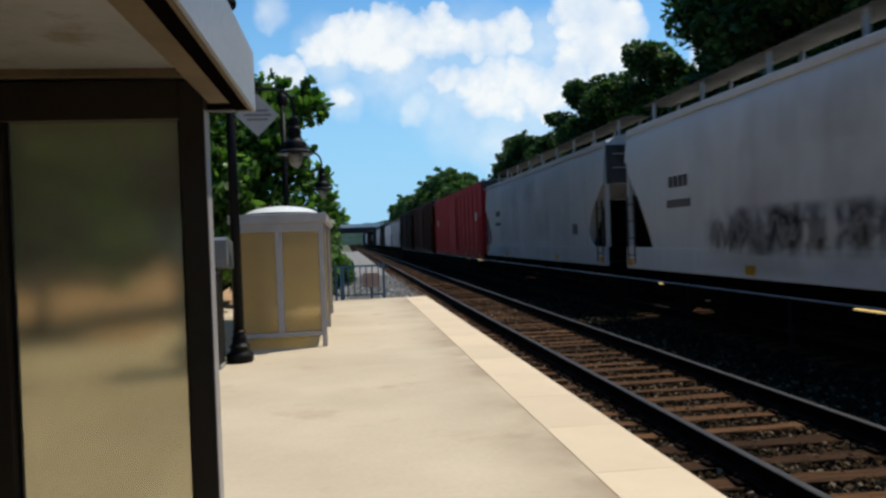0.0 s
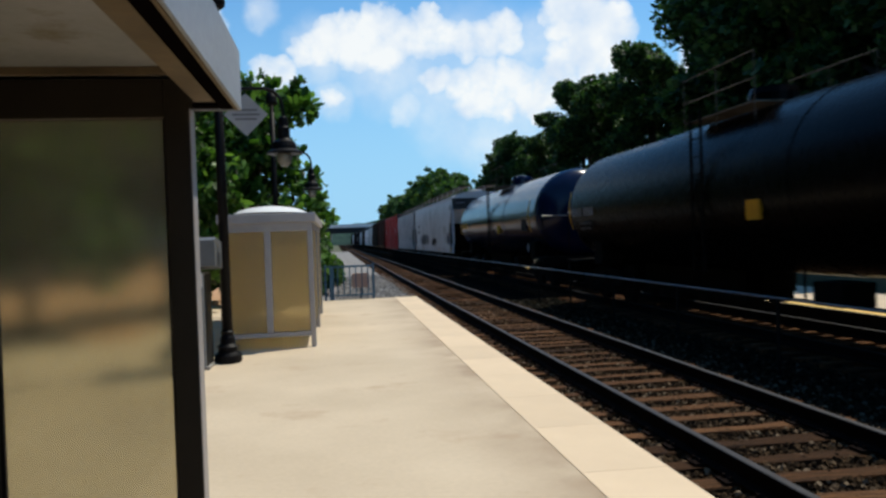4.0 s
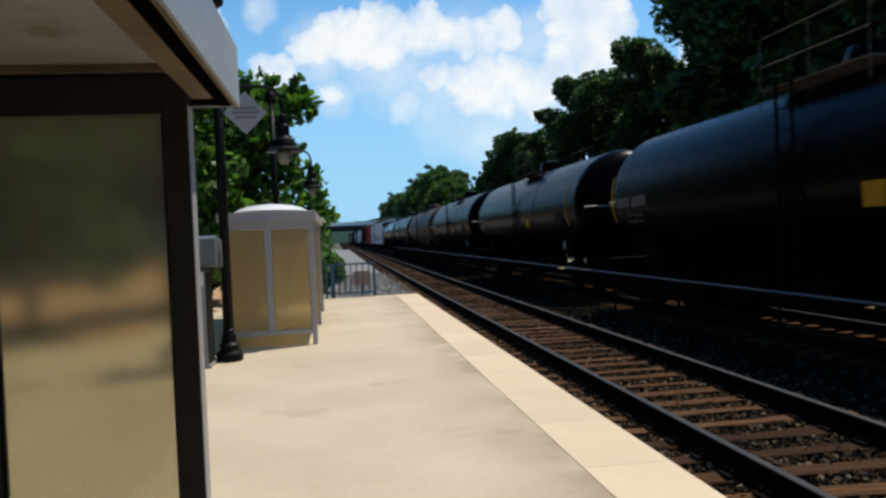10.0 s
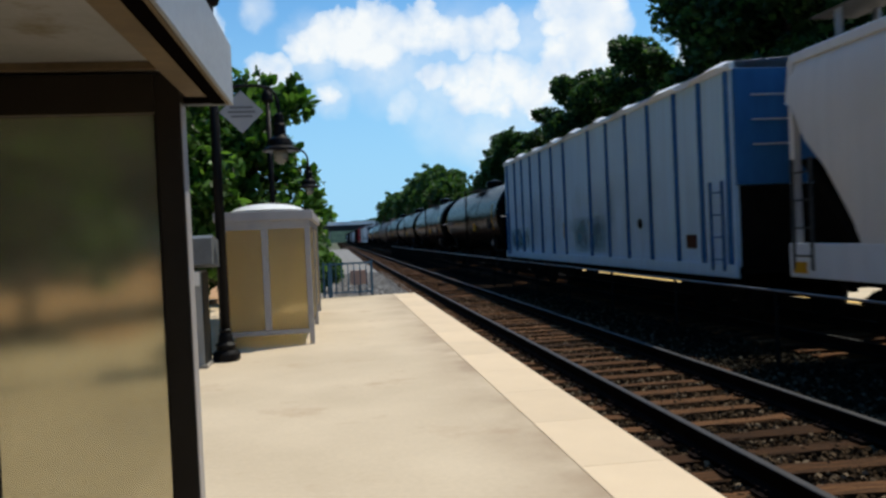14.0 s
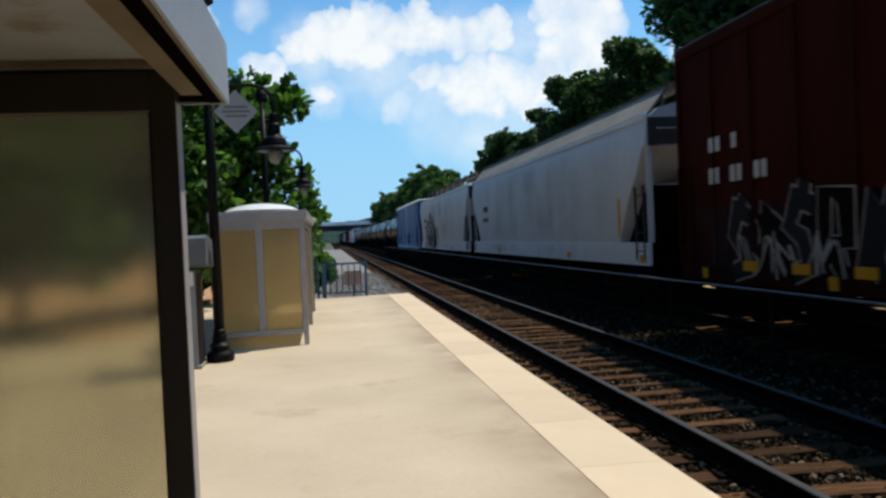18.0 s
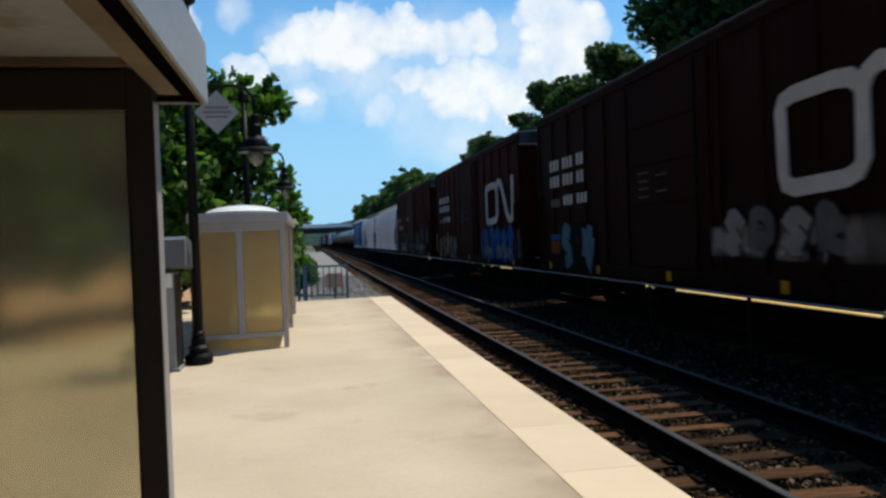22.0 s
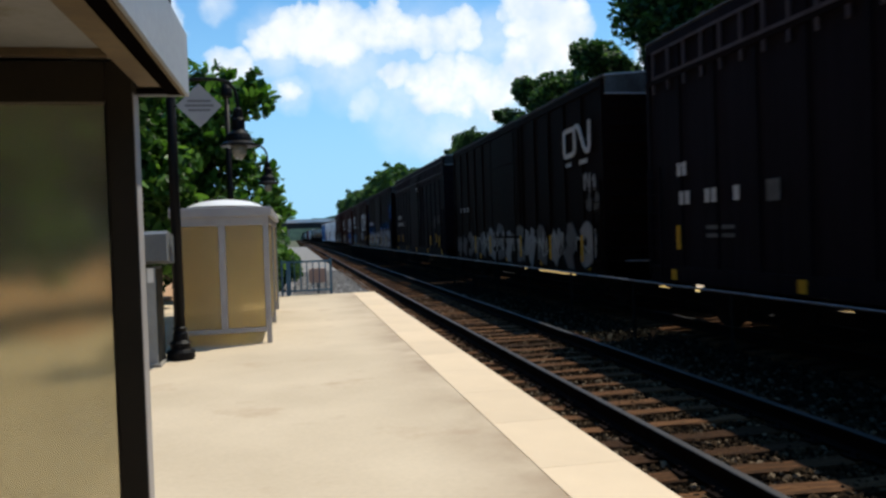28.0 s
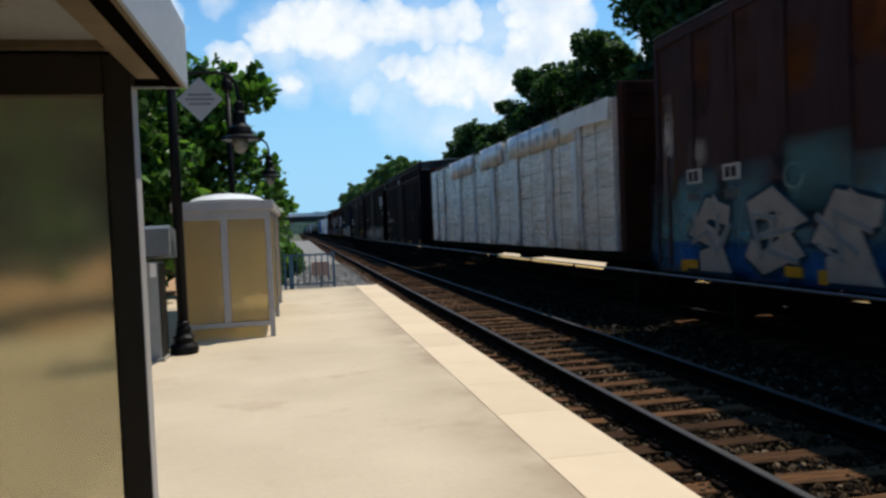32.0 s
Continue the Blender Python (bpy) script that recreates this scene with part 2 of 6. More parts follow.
def frosted(name, tint, clear, rough, dusty, shine, polish):
    """Frosted panel: rough see-through glass and milky light together."""
    m = bpy.data.materials.new(name)
    m.use_nodes = True
    tr = m.node_tree
    tr.nodes.remove(tr.nodes["Principled BSDF"])
    co = tr.nodes.new("ShaderNodeTexCoord").outputs["Object"]
    n = noise_tex(tr, co, 2.2, 4.0)
    col = mixed(tr, n, tuple(c * 0.86 for c in tint), tint)
    glass = tr.nodes.new("ShaderNodeBsdfRefraction")
    glass.inputs["Roughness"].default_value, glass.inputs["IOR"].default_value = rough, 1.15
    milk = tr.nodes.new("ShaderNodeBsdfTranslucent")
    face = tr.nodes.new("ShaderNodeBsdfDiffuse")
    gloss = tr.nodes.new("ShaderNodeBsdfGlossy")
    gloss.inputs["Roughness"].default_value = polish
    for b in (glass, milk, face):
        tr.links.new(col, b.inputs["Color"])
    a = tr.nodes.new("ShaderNodeMixShader")
    a.inputs[0].default_value = clear
    tr.links.new(milk.outputs[0], a.inputs[1])
    tr.links.new(glass.outputs[0], a.inputs[2])
    b = tr.nodes.new("ShaderNodeMixShader")
    b.inputs[0].default_value = dusty
    tr.links.new(a.outputs[0], b.inputs[1])
    tr.links.new(face.outputs[0], b.inputs[2])
    c = tr.nodes.new("ShaderNodeMixShader")
    c.inputs[0].default_value = shine
    tr.links.new(b.outputs[0], c.inputs[1])
    tr.links.new(gloss.outputs[0], c.inputs[2])
    tr.links.new(c.outputs[0], tr.nodes["Material Output"].inputs["Surface"])
    MATS[name] = m
    return m


def stain(name, colour, scale=1.2, stretch=(1, 1, 1), most=0.8):
    """Dirt or worn spray paint that thins out in patches and towards its edges."""
    m = bpy.data.materials.new(name)
    m.use_nodes = True
    tr = m.node_tree
    bs = tr.nodes["Principled BSDF"]
    bs.inputs["Base Color"].default_value, bs.inputs["Roughness"].default_value = (*colour, 1), 0.85
    bs.inputs["Specular IOR Level"].default_value = 0.1
    tc = tr.nodes.new("ShaderNodeTexCoord")
    mp = tr.nodes.new("ShaderNodeMapping")
    mp.inputs["Scale"].default_value = stretch
    tr.links.new(tc.outputs["Object"], mp.inputs[0])
    patches = ramp(tr, noise_tex(tr, mp.outputs[0], scale, 6.0, 0.65), [(0.40, (0, 0, 0)), (0.66, (1, 1, 1))])
    xyz = tr.nodes.new("ShaderNodeSeparateXYZ")
    tr.links.new(tc.outputs["Generated"], xyz.inputs[0])
    edge = most
    for k in (1, 2):
        v = xyz.outputs[k]
        rim = maths(tr, "MULTIPLY", maths(tr, "MULTIPLY", v, maths(tr, "SUBTRACT", 1.0, v)), 4.4, None, True)
        edge = maths(tr, "MULTIPLY", rim, edge)
    clear = tr.nodes.new("ShaderNodeBsdfTransparent")
    mx = tr.nodes.new("ShaderNodeMixShader")
    tr.links.new(maths(tr, "MULTIPLY", edge, patches), mx.inputs[0])
    tr.links.new(clear.outputs[0], mx.inputs[1])
    tr.links.new(bs.outputs[0], mx.inputs[2])
    tr.links.new(mx.outputs[0], tr.nodes["Material Output"].inputs["Surface"])
    MATS[name] = m
    return m


CONCRETE = mat("platform concrete", (0.600, 0.495, 0.360), (0.475, 0.385, 0.272), 0.9, scale=0.55, fine=22, bump=0.06, spots=(0.455, 0.345, 0.235), spot_at=0.58)
STRIP = mat("edge strip concrete", (0.69, 0.545, 0.375), (0.62, 0.485, 0.335), 0.85, scale=1.5, fine=60, bump=0.1, random_tone=0.05)
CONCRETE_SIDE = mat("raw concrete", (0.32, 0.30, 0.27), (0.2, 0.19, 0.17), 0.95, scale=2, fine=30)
EARTH = mat("earth and grass", (0.10, 0.10, 0.05), (0.05, 0.06, 0.03), 1.0, scale=0.3, fine=6, bump=0.4)
# Brown stone taken near black: deep shade by the train is in the colour.
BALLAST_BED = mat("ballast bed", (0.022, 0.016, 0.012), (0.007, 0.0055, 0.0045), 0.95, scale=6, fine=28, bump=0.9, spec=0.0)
GRAVEL = mat("grey gravel", (0.26, 0.25, 0.24), (0.14, 0.135, 0.13), 0.95, scale=2.5, fine=20, bump=0.8)
STONES = island_mat("ballast stones", [(0.0, (0.010, 0.007, 0.005)), (0.45, (0.032, 0.021, 0.012)), (0.85, (0.085, 0.054, 0.030)), (1.0, (0.24, 0.18, 0.12))], spec=0.03)
# Grey stone darkened far below its lit tone to carry the train's shade.
SHOULDER = island_mat("shade-dark grey shoulder stones", [(0.0, (0.008, 0.0065, 0.0045)), (0.5, (0.022, 0.019, 0.013)), (0.85, (0.048, 0.042, 0.030)), (1.0, (0.11, 0.10, 0.075))], spec=0.0)
TIE = mat("creosoted tie wood", (0.125, 0.058, 0.024), (0.012, 0.0085, 0.006), 0.9, scale=4, fine=25, bump=0.5, random_tone=0.6, streak=(0.5, 6, 3), spec=0.1)
RAIL = mat("rusty rail steel", (0.012, 0.008, 0.007), (0.007, 0.005, 0.0045), 0.9, scale=3, fine=40, spec=0.02)
RAILHEAD = mat("worn rail head", (0.035, 0.033, 0.034), (0.018, 0.017, 0.018), 0.65, metal=0.3, scale=4, fine=60, bump=0.05)
BRONZE = mat("dark bronze frame", (0.022, 0.0175, 0.0125), (0.014, 0.011, 0.008), 0.55, metal=0.0, bump=0.03, spec=0.15)
ALU = mat("grey aluminium frame", (0.42, 0.40, 0.40), (0.33, 0.32, 0.33), 0.5, metal=0.3, bump=0.03)
FASCIA = mat("blue-grey fascia metal", (0.20, 0.22, 0.26), (0.16, 0.18, 0.21), 0.4, scale=1.5, bump=0.02)
SOFFIT = mat("brown soffit board", (0.14, 0.098, 0.052), (0.06, 0.04, 0.02), 0.8, scale=2.6, fine=30, bump=0.08, spots=(0.045, 0.03, 0.015), spot_at=0.60)
CEIL = mat("grey shelter ceiling", (0.25, 0.25, 0.265), (0.165, 0.165, 0.17), 0.8, scale=1.6, fine=30, bump=0.05, spots=(0.13, 0.105, 0.075), spot_at=0.60)
BLACKGAP = mat("unlit black gap", (0.004, 0.003, 0.003), rough=1.0, bump=0, spec=0.0)
DOME = mat("milky dome plastic", (0.85, 0.86, 0.84), (0.78, 0.78, 0.76), 0.35, bump=0.02)
BLACKPOLE = mat("black painted iron", (0.006, 0.006, 0.007), (0.003, 0.003, 0.004), 0.5, bump=0.04, spec=0.12)
LENS = mat("lamp glass", (0.16, 0.17, 0.16), (0.12, 0.12, 0.12), 0.2, bump=0)
SIGNGREY = mat("grey sign sheet", (0.36, 0.36, 0.37), (0.3, 0.3, 0.31), 0.5, bump=0.02)
SIGNINK = mat("sign ink", (0.16, 0.16, 0.17), rough=0.6, bump=0)
CABINET = mat("grey cabinet paint", (0.30, 0.31, 0.31), (0.22, 0.23, 0.23), 0.5, bump=0.03)
CABHOOD = mat("slate grey hood paint", (0.13, 0.14, 0.15), (0.09, 0.10, 0.11), 0.5, bump=0.03)
CABDARK = mat("dark cabinet side", (0.012, 0.013, 0.012), rough=0.5, bump=0.03)
WHITE = mat("white paint", (0.78, 0.78, 0.78), (0.7, 0.7, 0.7), 0.5, bump=0.03)
BLUERAIL = mat("blue railing paint", (0.02, 0.10, 0.19), (0.012, 0.06, 0.12), 0.45, bump=0.03)
ORANGESIGN = mat("faded orange sign", (0.50, 0.32, 0.26), (0.42, 0.27, 0.22), 0.7, bump=0.02)
FENCE = mat("galvanised fence rail", (0.16, 0.17, 0.19), (0.11, 0.115, 0.13), 0.45, metal=0.5, bump=0.03)
# Same galvanised metal as FENCE, with the train's shade put into its colour.
MESH = mat("shade-dark galvanised fence mesh", (0.022, 0.022, 0.022), (0.012, 0.012, 0.012), 0.9, bump=0.03, spec=0.0)
YELLOW = mat("yellow edge paint", (0.80, 0.55, 0.16), (0.7, 0.46, 0.12), 0.7, scale=2, bump=0.05)
BARK = mat("bark", (0.09, 0.07, 0.05), (0.04, 0.032, 0.025), 0.95, scale=6, fine=30, bump=0.8)
LEAF_DARK = island_mat("dark woodland leaves", [(0.0, (0.010, 0.032, 0.013)), (0.6, (0.038, 0.092, 0.033)), (1.0, (0.115, 0.21, 0.075))], 0.5, through=0.38)
LEAF_FAR = island_mat("woodland leaves", [(0.0, (0.035, 0.075, 0.03)), (0.6, (0.06, 0.13, 0.04)), (1.0, (0.10, 0.18, 0.055))], 0.6, through=0.3)
LEAF_BRIGHT = island_mat("broad bright leaves", [(0.0, (0.008, 0.025, 0.006)), (0.5, (0.055, 0.140, 0.026)), (1.0, (0.20, 0.36, 0.10))], 0.38, through=0.42)
FROST = frosted("frosted bronze-tint panel", (0.76, 0.73, 0.60), 0.95, 0.25, 0.06, 0.09, 0.10)
FROST_FAR = frosted("frosted amber panel", (0.95, 0.86, 0.62), 0.74, 0.30, 0.09, 0.04, 0.3)

# ---- building helpers ----


def part(name, bm, material, parent, label="", at=None):
    """Links a bmesh (or a finished mesh) as one mesh object under a thing or a part."""
    if isinstance(bm, bmesh.types.BMesh):
        me = bpy.data.meshes.new(name)
        bmesh.ops.recalc_face_normals(bm, faces=bm.faces)
        bm.to_mesh(me)
        bm.free()
        me.materials.append(material)
    else:
        me = bm
    ob = new(name, me)
    ob.parent = parent
    if at is not None:
        ob.matrix_basis = at
    if label:
        ob["label"] = label
    return ob


def thing(name, m, label, category, group="", kind=""):
    return tagged(put(new(name), m), label, category, group, kind)


def put(ob, m):
    ob.matrix_basis = m
    return ob


def smooth(ob):
    for p in ob.data.polygons:
        p.use_smooth = True
    return ob


def box(bm, x0, x1, y0, y1, z0, z1, bevel=0.0):
    made = bmesh.ops.create_cube(bm, size=1.0, matrix=Matrix.LocRotScale(((x0 + x1) / 2, (y0 + y1) / 2, (z0 + z1) / 2), None, (x1 - x0, y1 - y0, z1 - z0)))
    if bevel:
        edges = {e for v in made["verts"] for e in v.link_edges}
        bmesh.ops.bevel(bm, geom=list(edges), offset=bevel, segments=2, affect="EDGES", profile=0.5)
    return bm


def B(*a):
    return box(bmesh.new(), *a)


def tube(bm, a, b, r, r2=None, seg=8):
    a, b = Vector(a), Vector(b)
    way = b - a
    m = Matrix.Translation((a + b) / 2) @ way.to_track_quat("Z", "Y").to_matrix().to_4x4()
    bmesh.ops.create_cone(bm, cap_ends=True, segments=seg, radius1=r, radius2=r if r2 is None else r2, depth=way.length, matrix=m)
    return bm


def T(*a, **k):
    return tube(bmesh.new(), *a, **k)


def prism(bm, outline, y0, y1):
    """An outline in x and z, drawn out along y."""
    a = [bm.verts.new((x, y0, z)) for x, z in outline]
    b = [bm.verts.new((x, y1, z)) for x, z in outline]
    bm.faces.new(a), bm.faces.new(b[::-1])
    n = len(a)
    for i in range(n):
        bm.faces.new((a[i], b[i], b[(i + 1) % n], a[(i + 1) % n]))
    return bm


def plate(bm, outline, x0, x1):
    """An outline in y and z, drawn out along x."""
    a = [bm.verts.new((x0, y, z)) for y, z in outline]
    b = [bm.verts.new((x1, y, z)) for y, z in outline]
    bm.faces.new(a), bm.faces.new(b[::-1])
    n = len(a)
    for i in range(n):
        bm.faces.new((a[i], b[i], b[(i + 1) % n], a[(i + 1) % n]))
    return bm


def turned(bm, outline, seg=20, axis="z"):
    """A turned body from an outline of radius and height."""
    rings = []
    for r, h in outline:
        ring = []
        for i in range(seg):
            a = 2 * math.pi * i / seg
            p = (r * math.cos(a), r * math.sin(a), h) if axis == "z" else (r * math.cos(a), h, r * math.sin(a))
            ring.append(bm.verts.new(p))
        rings.append(ring)
    for a, b in zip(rings, rings[1:]):
        for i in range(seg):
            bm.faces.new((a[i], a[(i + 1) % seg], b[(i + 1) % seg], b[i]))
    bm.faces.new(rings[0][::-1]), bm.faces.new(rings[-1])
    return bm


def raw_mesh(name, verts, faces, material):
    me = bpy.data.meshes.new(name)
    me.from_pydata(verts, [], faces)
    me.materials.append(material)
    return me


def structure(name, bm, material, label, category):
    return tagged(part(name, bm, material, None), label, category, "", "structure")

# ---- ground, track and platforms ----
XE, XS = 2.003, 1.40          # platform edge, inner edge of its strip
R1, R2 = 2.90, 4.405         # rails of the empty track
C2 = 7.92                    # centre of the far track
ZR = -0.20                   # rail tops
TIE_GAP, TIE_Y = 0.508, 2.06
END = 21.35                  # far end of the platform
rng = random.Random(7)

structure("ground", B(-1500, 1500, -800, 2500, -1.6, -0.80), EARTH, "earth and rough grass reaching the horizon", "ground")
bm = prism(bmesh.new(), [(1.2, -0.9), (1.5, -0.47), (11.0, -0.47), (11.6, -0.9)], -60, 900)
structure("ballast_bed", bm, BALLAST_BED, "bed of brown crushed stone under the tracks, darkened for shade", "trackbed")
PLATFORM = CONCRETE.copy()
PLATFORM.name = "platform concrete with edge dirt"
pt = PLATFORM.node_tree
place = pt.nodes.new("ShaderNodeSeparateXYZ")
pos = pt.nodes.new("ShaderNodeTexCoord").outputs["Object"]
pt.links.new(pos, place.inputs[0])
stretch = pt.nodes.new("ShaderNodeMapping")
stretch.inputs["Scale"].default_value = (0.8, 0.7, 1)
pt.links.new(pos, stretch.inputs[0])
reach = maths(pt, "MULTIPLY_ADD", maths(pt, "SUBTRACT", XS, place.outputs[0]), -1.25, 1.0, True)
dirt = maths(pt, "MULTIPLY", maths(pt, "POWER", reach, 1.7), ramp(pt, noise_tex(pt, stretch.outputs[0], 1.4, 5.0, 0.55), [(0.34, (0.12, 0.12, 0.12)), (0.72, (0.95, 0.95, 0.95))]), None, True)
shader = pt.nodes["Principled BSDF"]
pt.links.new(mixed(pt, dirt, shader.inputs["Base Color"].links[0].from_socket, (0.24, 0.155, 0.095)), shader.inputs["Base Color"])
structure("platform", B(-3.69, XS, -14, END, -0.78, 0.0, 0.003), PLATFORM, "pale sandy concrete station platform with faint stains", "platform")
WOOD = mat("weathered brown boards", (0.30, 0.165, 0.085), (0.17, 0.09, 0.05), 0.85, scale=2, fine=20, bump=0.3, streak=(1, 3, 0.4), random_tone=0.2)
back = tagged(new("wall_back"), "low brown board wall along the back of the platform", "wall", "", "structure")
board_me = None
for i in range(136):
    if board_me is None:
        board_me = part("board", B(0, 0.05, 0.004, 0.196, -0.8, 1.0, 0.004), WOOD, back, at=pose(-7.27, -14, 0)).data
    else:
        part("board", board_me, WOOD, back, at=pose(-7.27, -14 + 0.2 * i, 0))
part("cap", B(-7.33, -7.205, -14, 13.2, 1.003, 1.05, 0.006), WOOD, back, "flat wooden capping")
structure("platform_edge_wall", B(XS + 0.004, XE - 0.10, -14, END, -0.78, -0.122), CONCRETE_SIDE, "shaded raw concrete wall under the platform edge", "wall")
strip = tagged(new("platform_edge"), "cream concrete warning strip along the platform edge", "platform", "", "structure")
SLAB = 1.235
slab_mesh = None
for i in range(-15, 14):
    y = 4.905 + i * SLAB
    if y > END - 0.2:
        break
    y1 = min(y + SLAB - 0.003, END)
    if slab_mesh is None or y1 - y < SLAB - 0.05:
        slab_mesh = part("edge_slab", B(0, XE - XS - 0.001, 0, y1 - y, -0.12, 0.004, 0.004), STRIP, strip, at=pose(XS + 0.001, y, 0)).data
    else:
        part("edge_slab", slab_mesh, STRIP, strip, at=pose(XS + 0.001, y, 0))

structure("gravel_apron", B(-3.5, 2.30, END + 0.02, 160, -0.9, -0.44), GRAVEL, "sunlit pale grey gravel beyond the platform end", "gravel")
structure("platform_side", B(-7.20, -3.694, -14, 13.9, -0.78, -0.004, 0.02), CONCRETE, "pale concrete paving behind the platform", "platform")
structure("verge_behind", B(-60, -7.30, -60, 14.0, -1.2, -0.35), EARTH, "shaded earth and weeds under the trees", "ground")
MULCH = mat("brown bark mulch", (0.50, 0.32, 0.19), (0.36, 0.22, 0.13), 1.0, scale=1.5, fine=25, bump=0.6, spec=0.05)
structure("verge", B(-60, -3.71, 14.02, 340, -1.2, -0.05), MULCH, "brown mulch bed behind the platform", "ground")


def rail_mesh(length):
    prof = [(-0.07, -0.18), (0.07, -0.18), (0.07, -0.165), (0.012, -0.14), (0.010, -0.045), (0.036, -0.034), (0.036, -0.006), (0.028, 0.0),
            (-0.028, 0.0), (-0.036, -0.006), (-0.036, -0.034), (-0.010, -0.045), (-0.012, -0.14), (-0.07, -0.165)]
    bm = prism(bmesh.new(), prof, 0, length)
    me = bpy.data.meshes.new("rail")
    bmesh.ops.recalc_face_normals(bm, faces=bm.faces)
    bm.to_mesh(me)
    bm.free()
    me.materials.append(RAIL)
    me.materials.append(RAILHEAD)
    for p in me.polygons:
        if p.normal.z > 0.5 and p.center.z > -0.02:
            p.material_index = 1
    return me


RAIL_ME = rail_mesh(700)
TIES = []
for v in range(7):
    r = random.Random(v)
    wide = r.uniform(0.092, 0.118)
    bm = B(-1.30, 1.30, -wide, wide, -0.18, 0.0, 0.014)
    bmesh.ops.subdivide_edges(bm, edges=[e for e in bm.edges if abs(e.verts[0].co.x - e.verts[1].co.x) > 1], cuts=7)
    for vert in bm.verts:
        vert.co += Vector((r.uniform(-0.03, 0.03), r.uniform(-0.016, 0.016), r.uniform(-0.012, 0.006)))
    me = bpy.data.meshes.new("tie")
    bm.to_mesh(me)
    bm.free()
    me.materials.append(TIE)
    TIES.append(me)
PLATE_ME = bpy.data.meshes.new("tie_plate")
bm = B(-0.16, 0.16, -0.09, 0.09, 0.0, 0.014)
for dx, dy in ((-0.10, -0.05), (0.10, 0.05), (-0.11, 0.05), (0.11, -0.05)):
    box(bm, dx - 0.012, dx + 0.012, dy - 0.012, dy + 0.012, 0.0, 0.045)
bm.to_mesh(PLATE_ME)
bm.free()
PLATE_ME.materials.append(RAIL)


def track(centre, half, label, plates):
    tr = tagged(new("railway_track"), label, "track", "tracks", "structure")
    for s in (-half, half):
        part("rail", RAIL_ME, RAIL, tr, at=pose(centre + s, -60, ZR))
    for i in range(-34, 110):
        y = TIE_Y + i * TIE_GAP + rng.uniform(-0.02, 0.02)
        t = part("tie", TIES[rng.randrange(7)], TIE, tr, at=pose(centre + rng.uniform(-0.06, 0.06), y, -0.382 + rng.uniform(-0.014, 0.0), rng.uniform(-1.5, 1.5), 0, rng.uniform(-1.6, 1.6)))
        if plates and i < 40:
            for s in (-half, half):
                part("tie_plate", PLATE_ME, RAIL, tr, at=pose(centre + s, y, -0.381))
    far = bmesh.new()
    for i in range(110, 420):
        y = TIE_Y + i * TIE_GAP
        box(far, centre - 1.3, centre + 1.3, y - 0.11, y + 0.11, -0.5, -0.382)
    tagged(part("far_ties", far, TIE, tr), kind="stuff")


track((R1 + R2) / 2, (R2 - R1) / 2, "empty track of rusty rails on brown worn wooden ties", True)
track(C2, 0.7525, "shaded track under the freight train", False)


def stones(name, n, x0, x1, y0, y1, z, size, seed, label, material, bias=1.0, keep=None):
    """Loose broken stones in one mesh."""
    r = random.Random(seed)
    base = [(-1, -1, -0.6), (1, -0.8, -0.7), (0.9, 1, -0.6), (-0.8, 0.9, -0.7), (-0.6, -0.5, 0.7), (0.7, -0.6, 0.6), (0.5, 0.7, 0.8), (-0.7, 0.6, 0.5)]
    quads = [(0, 3, 2, 1), (4, 5, 6, 7), (0, 1, 5, 4), (1, 2, 6, 5), (2, 3, 7, 6), (3, 0, 4, 7)]
    vs, fs = [], []
    while len(fs) < 6 * n:
        x, y = r.uniform(x0, x1), y0 + (y1 - y0) * r.random() ** bias
        if keep and not keep(x, y):
            continue
        s = r.uniform(0.5, 1.0) * size
        m = Euler((r.uniform(-0.7, 0.7), r.uniform(-0.7, 0.7), r.uniform(0, 6.3))).to_matrix()
        k = len(vs)
        zz = z + r.uniform(-0.02, 0.015)
        for b in base:
            p = m @ Vector((b[0] * s * r.uniform(0.7, 1.1), b[1] * s * r.uniform(0.7, 1.1), b[2] * s * 0.8))
            vs.append((x + p.x, y + p.y, zz + p.z))
        fs += [tuple(k + i for i in q) for q in quads]
    return tagged(new(name, raw_mesh(name, vs, fs, material)), label, "stones", "", "stuff")


def between_ties(x, y):
    off = ((y - TIE_Y) / TIE_GAP) % 1.0
    return abs(off - 0.5) < 0.34 or rng.random() < 0.26 or x < 2.2


stones("ballast_stones", 30000, 1.95, 5.1, -2.0, 24, -0.418, 0.033, 3, "broken brown and grey ballast stones between the ties", STONES, 1.35, between_ties)
stones("shoulder_stones", 7000, 5.0, 7.0, 4.0, 24, -0.44, 0.04, 4, "grey ballast stones between the two tracks, darkened for shade", SHOULDER, 1.4)
stones("apron_stones", 3500, -0.2, 2.6, END + 0.1, 45, -0.42, 0.05, 5, "pale stones lying on the gravel apron", GRAVEL, 1.5)

# opposite platform
structure("platform_opposite", B(9.60, 12.7, -30, 75, -0.85, -0.105, 0.02), CONCRETE, "sunlit concrete platform across the tracks", "platform")
# Dark face slab: the black shade below the yellow line is its colour.
structure("platform_opposite_wall", B(9.54, 9.598, -30, 75, -0.85, -0.11), mat("shade-dark concrete", (0.030, 0.028, 0.025), (0.014, 0.013, 0.012), 0.95, spec=0.0), "shade-dark concrete wall under the far platform edge", "wall")
structure("yellow_line", B(9.62, 9.86, -30, 75, -0.10, -0.099), YELLOW, "yellow painted edge line on the far platform", "marking")

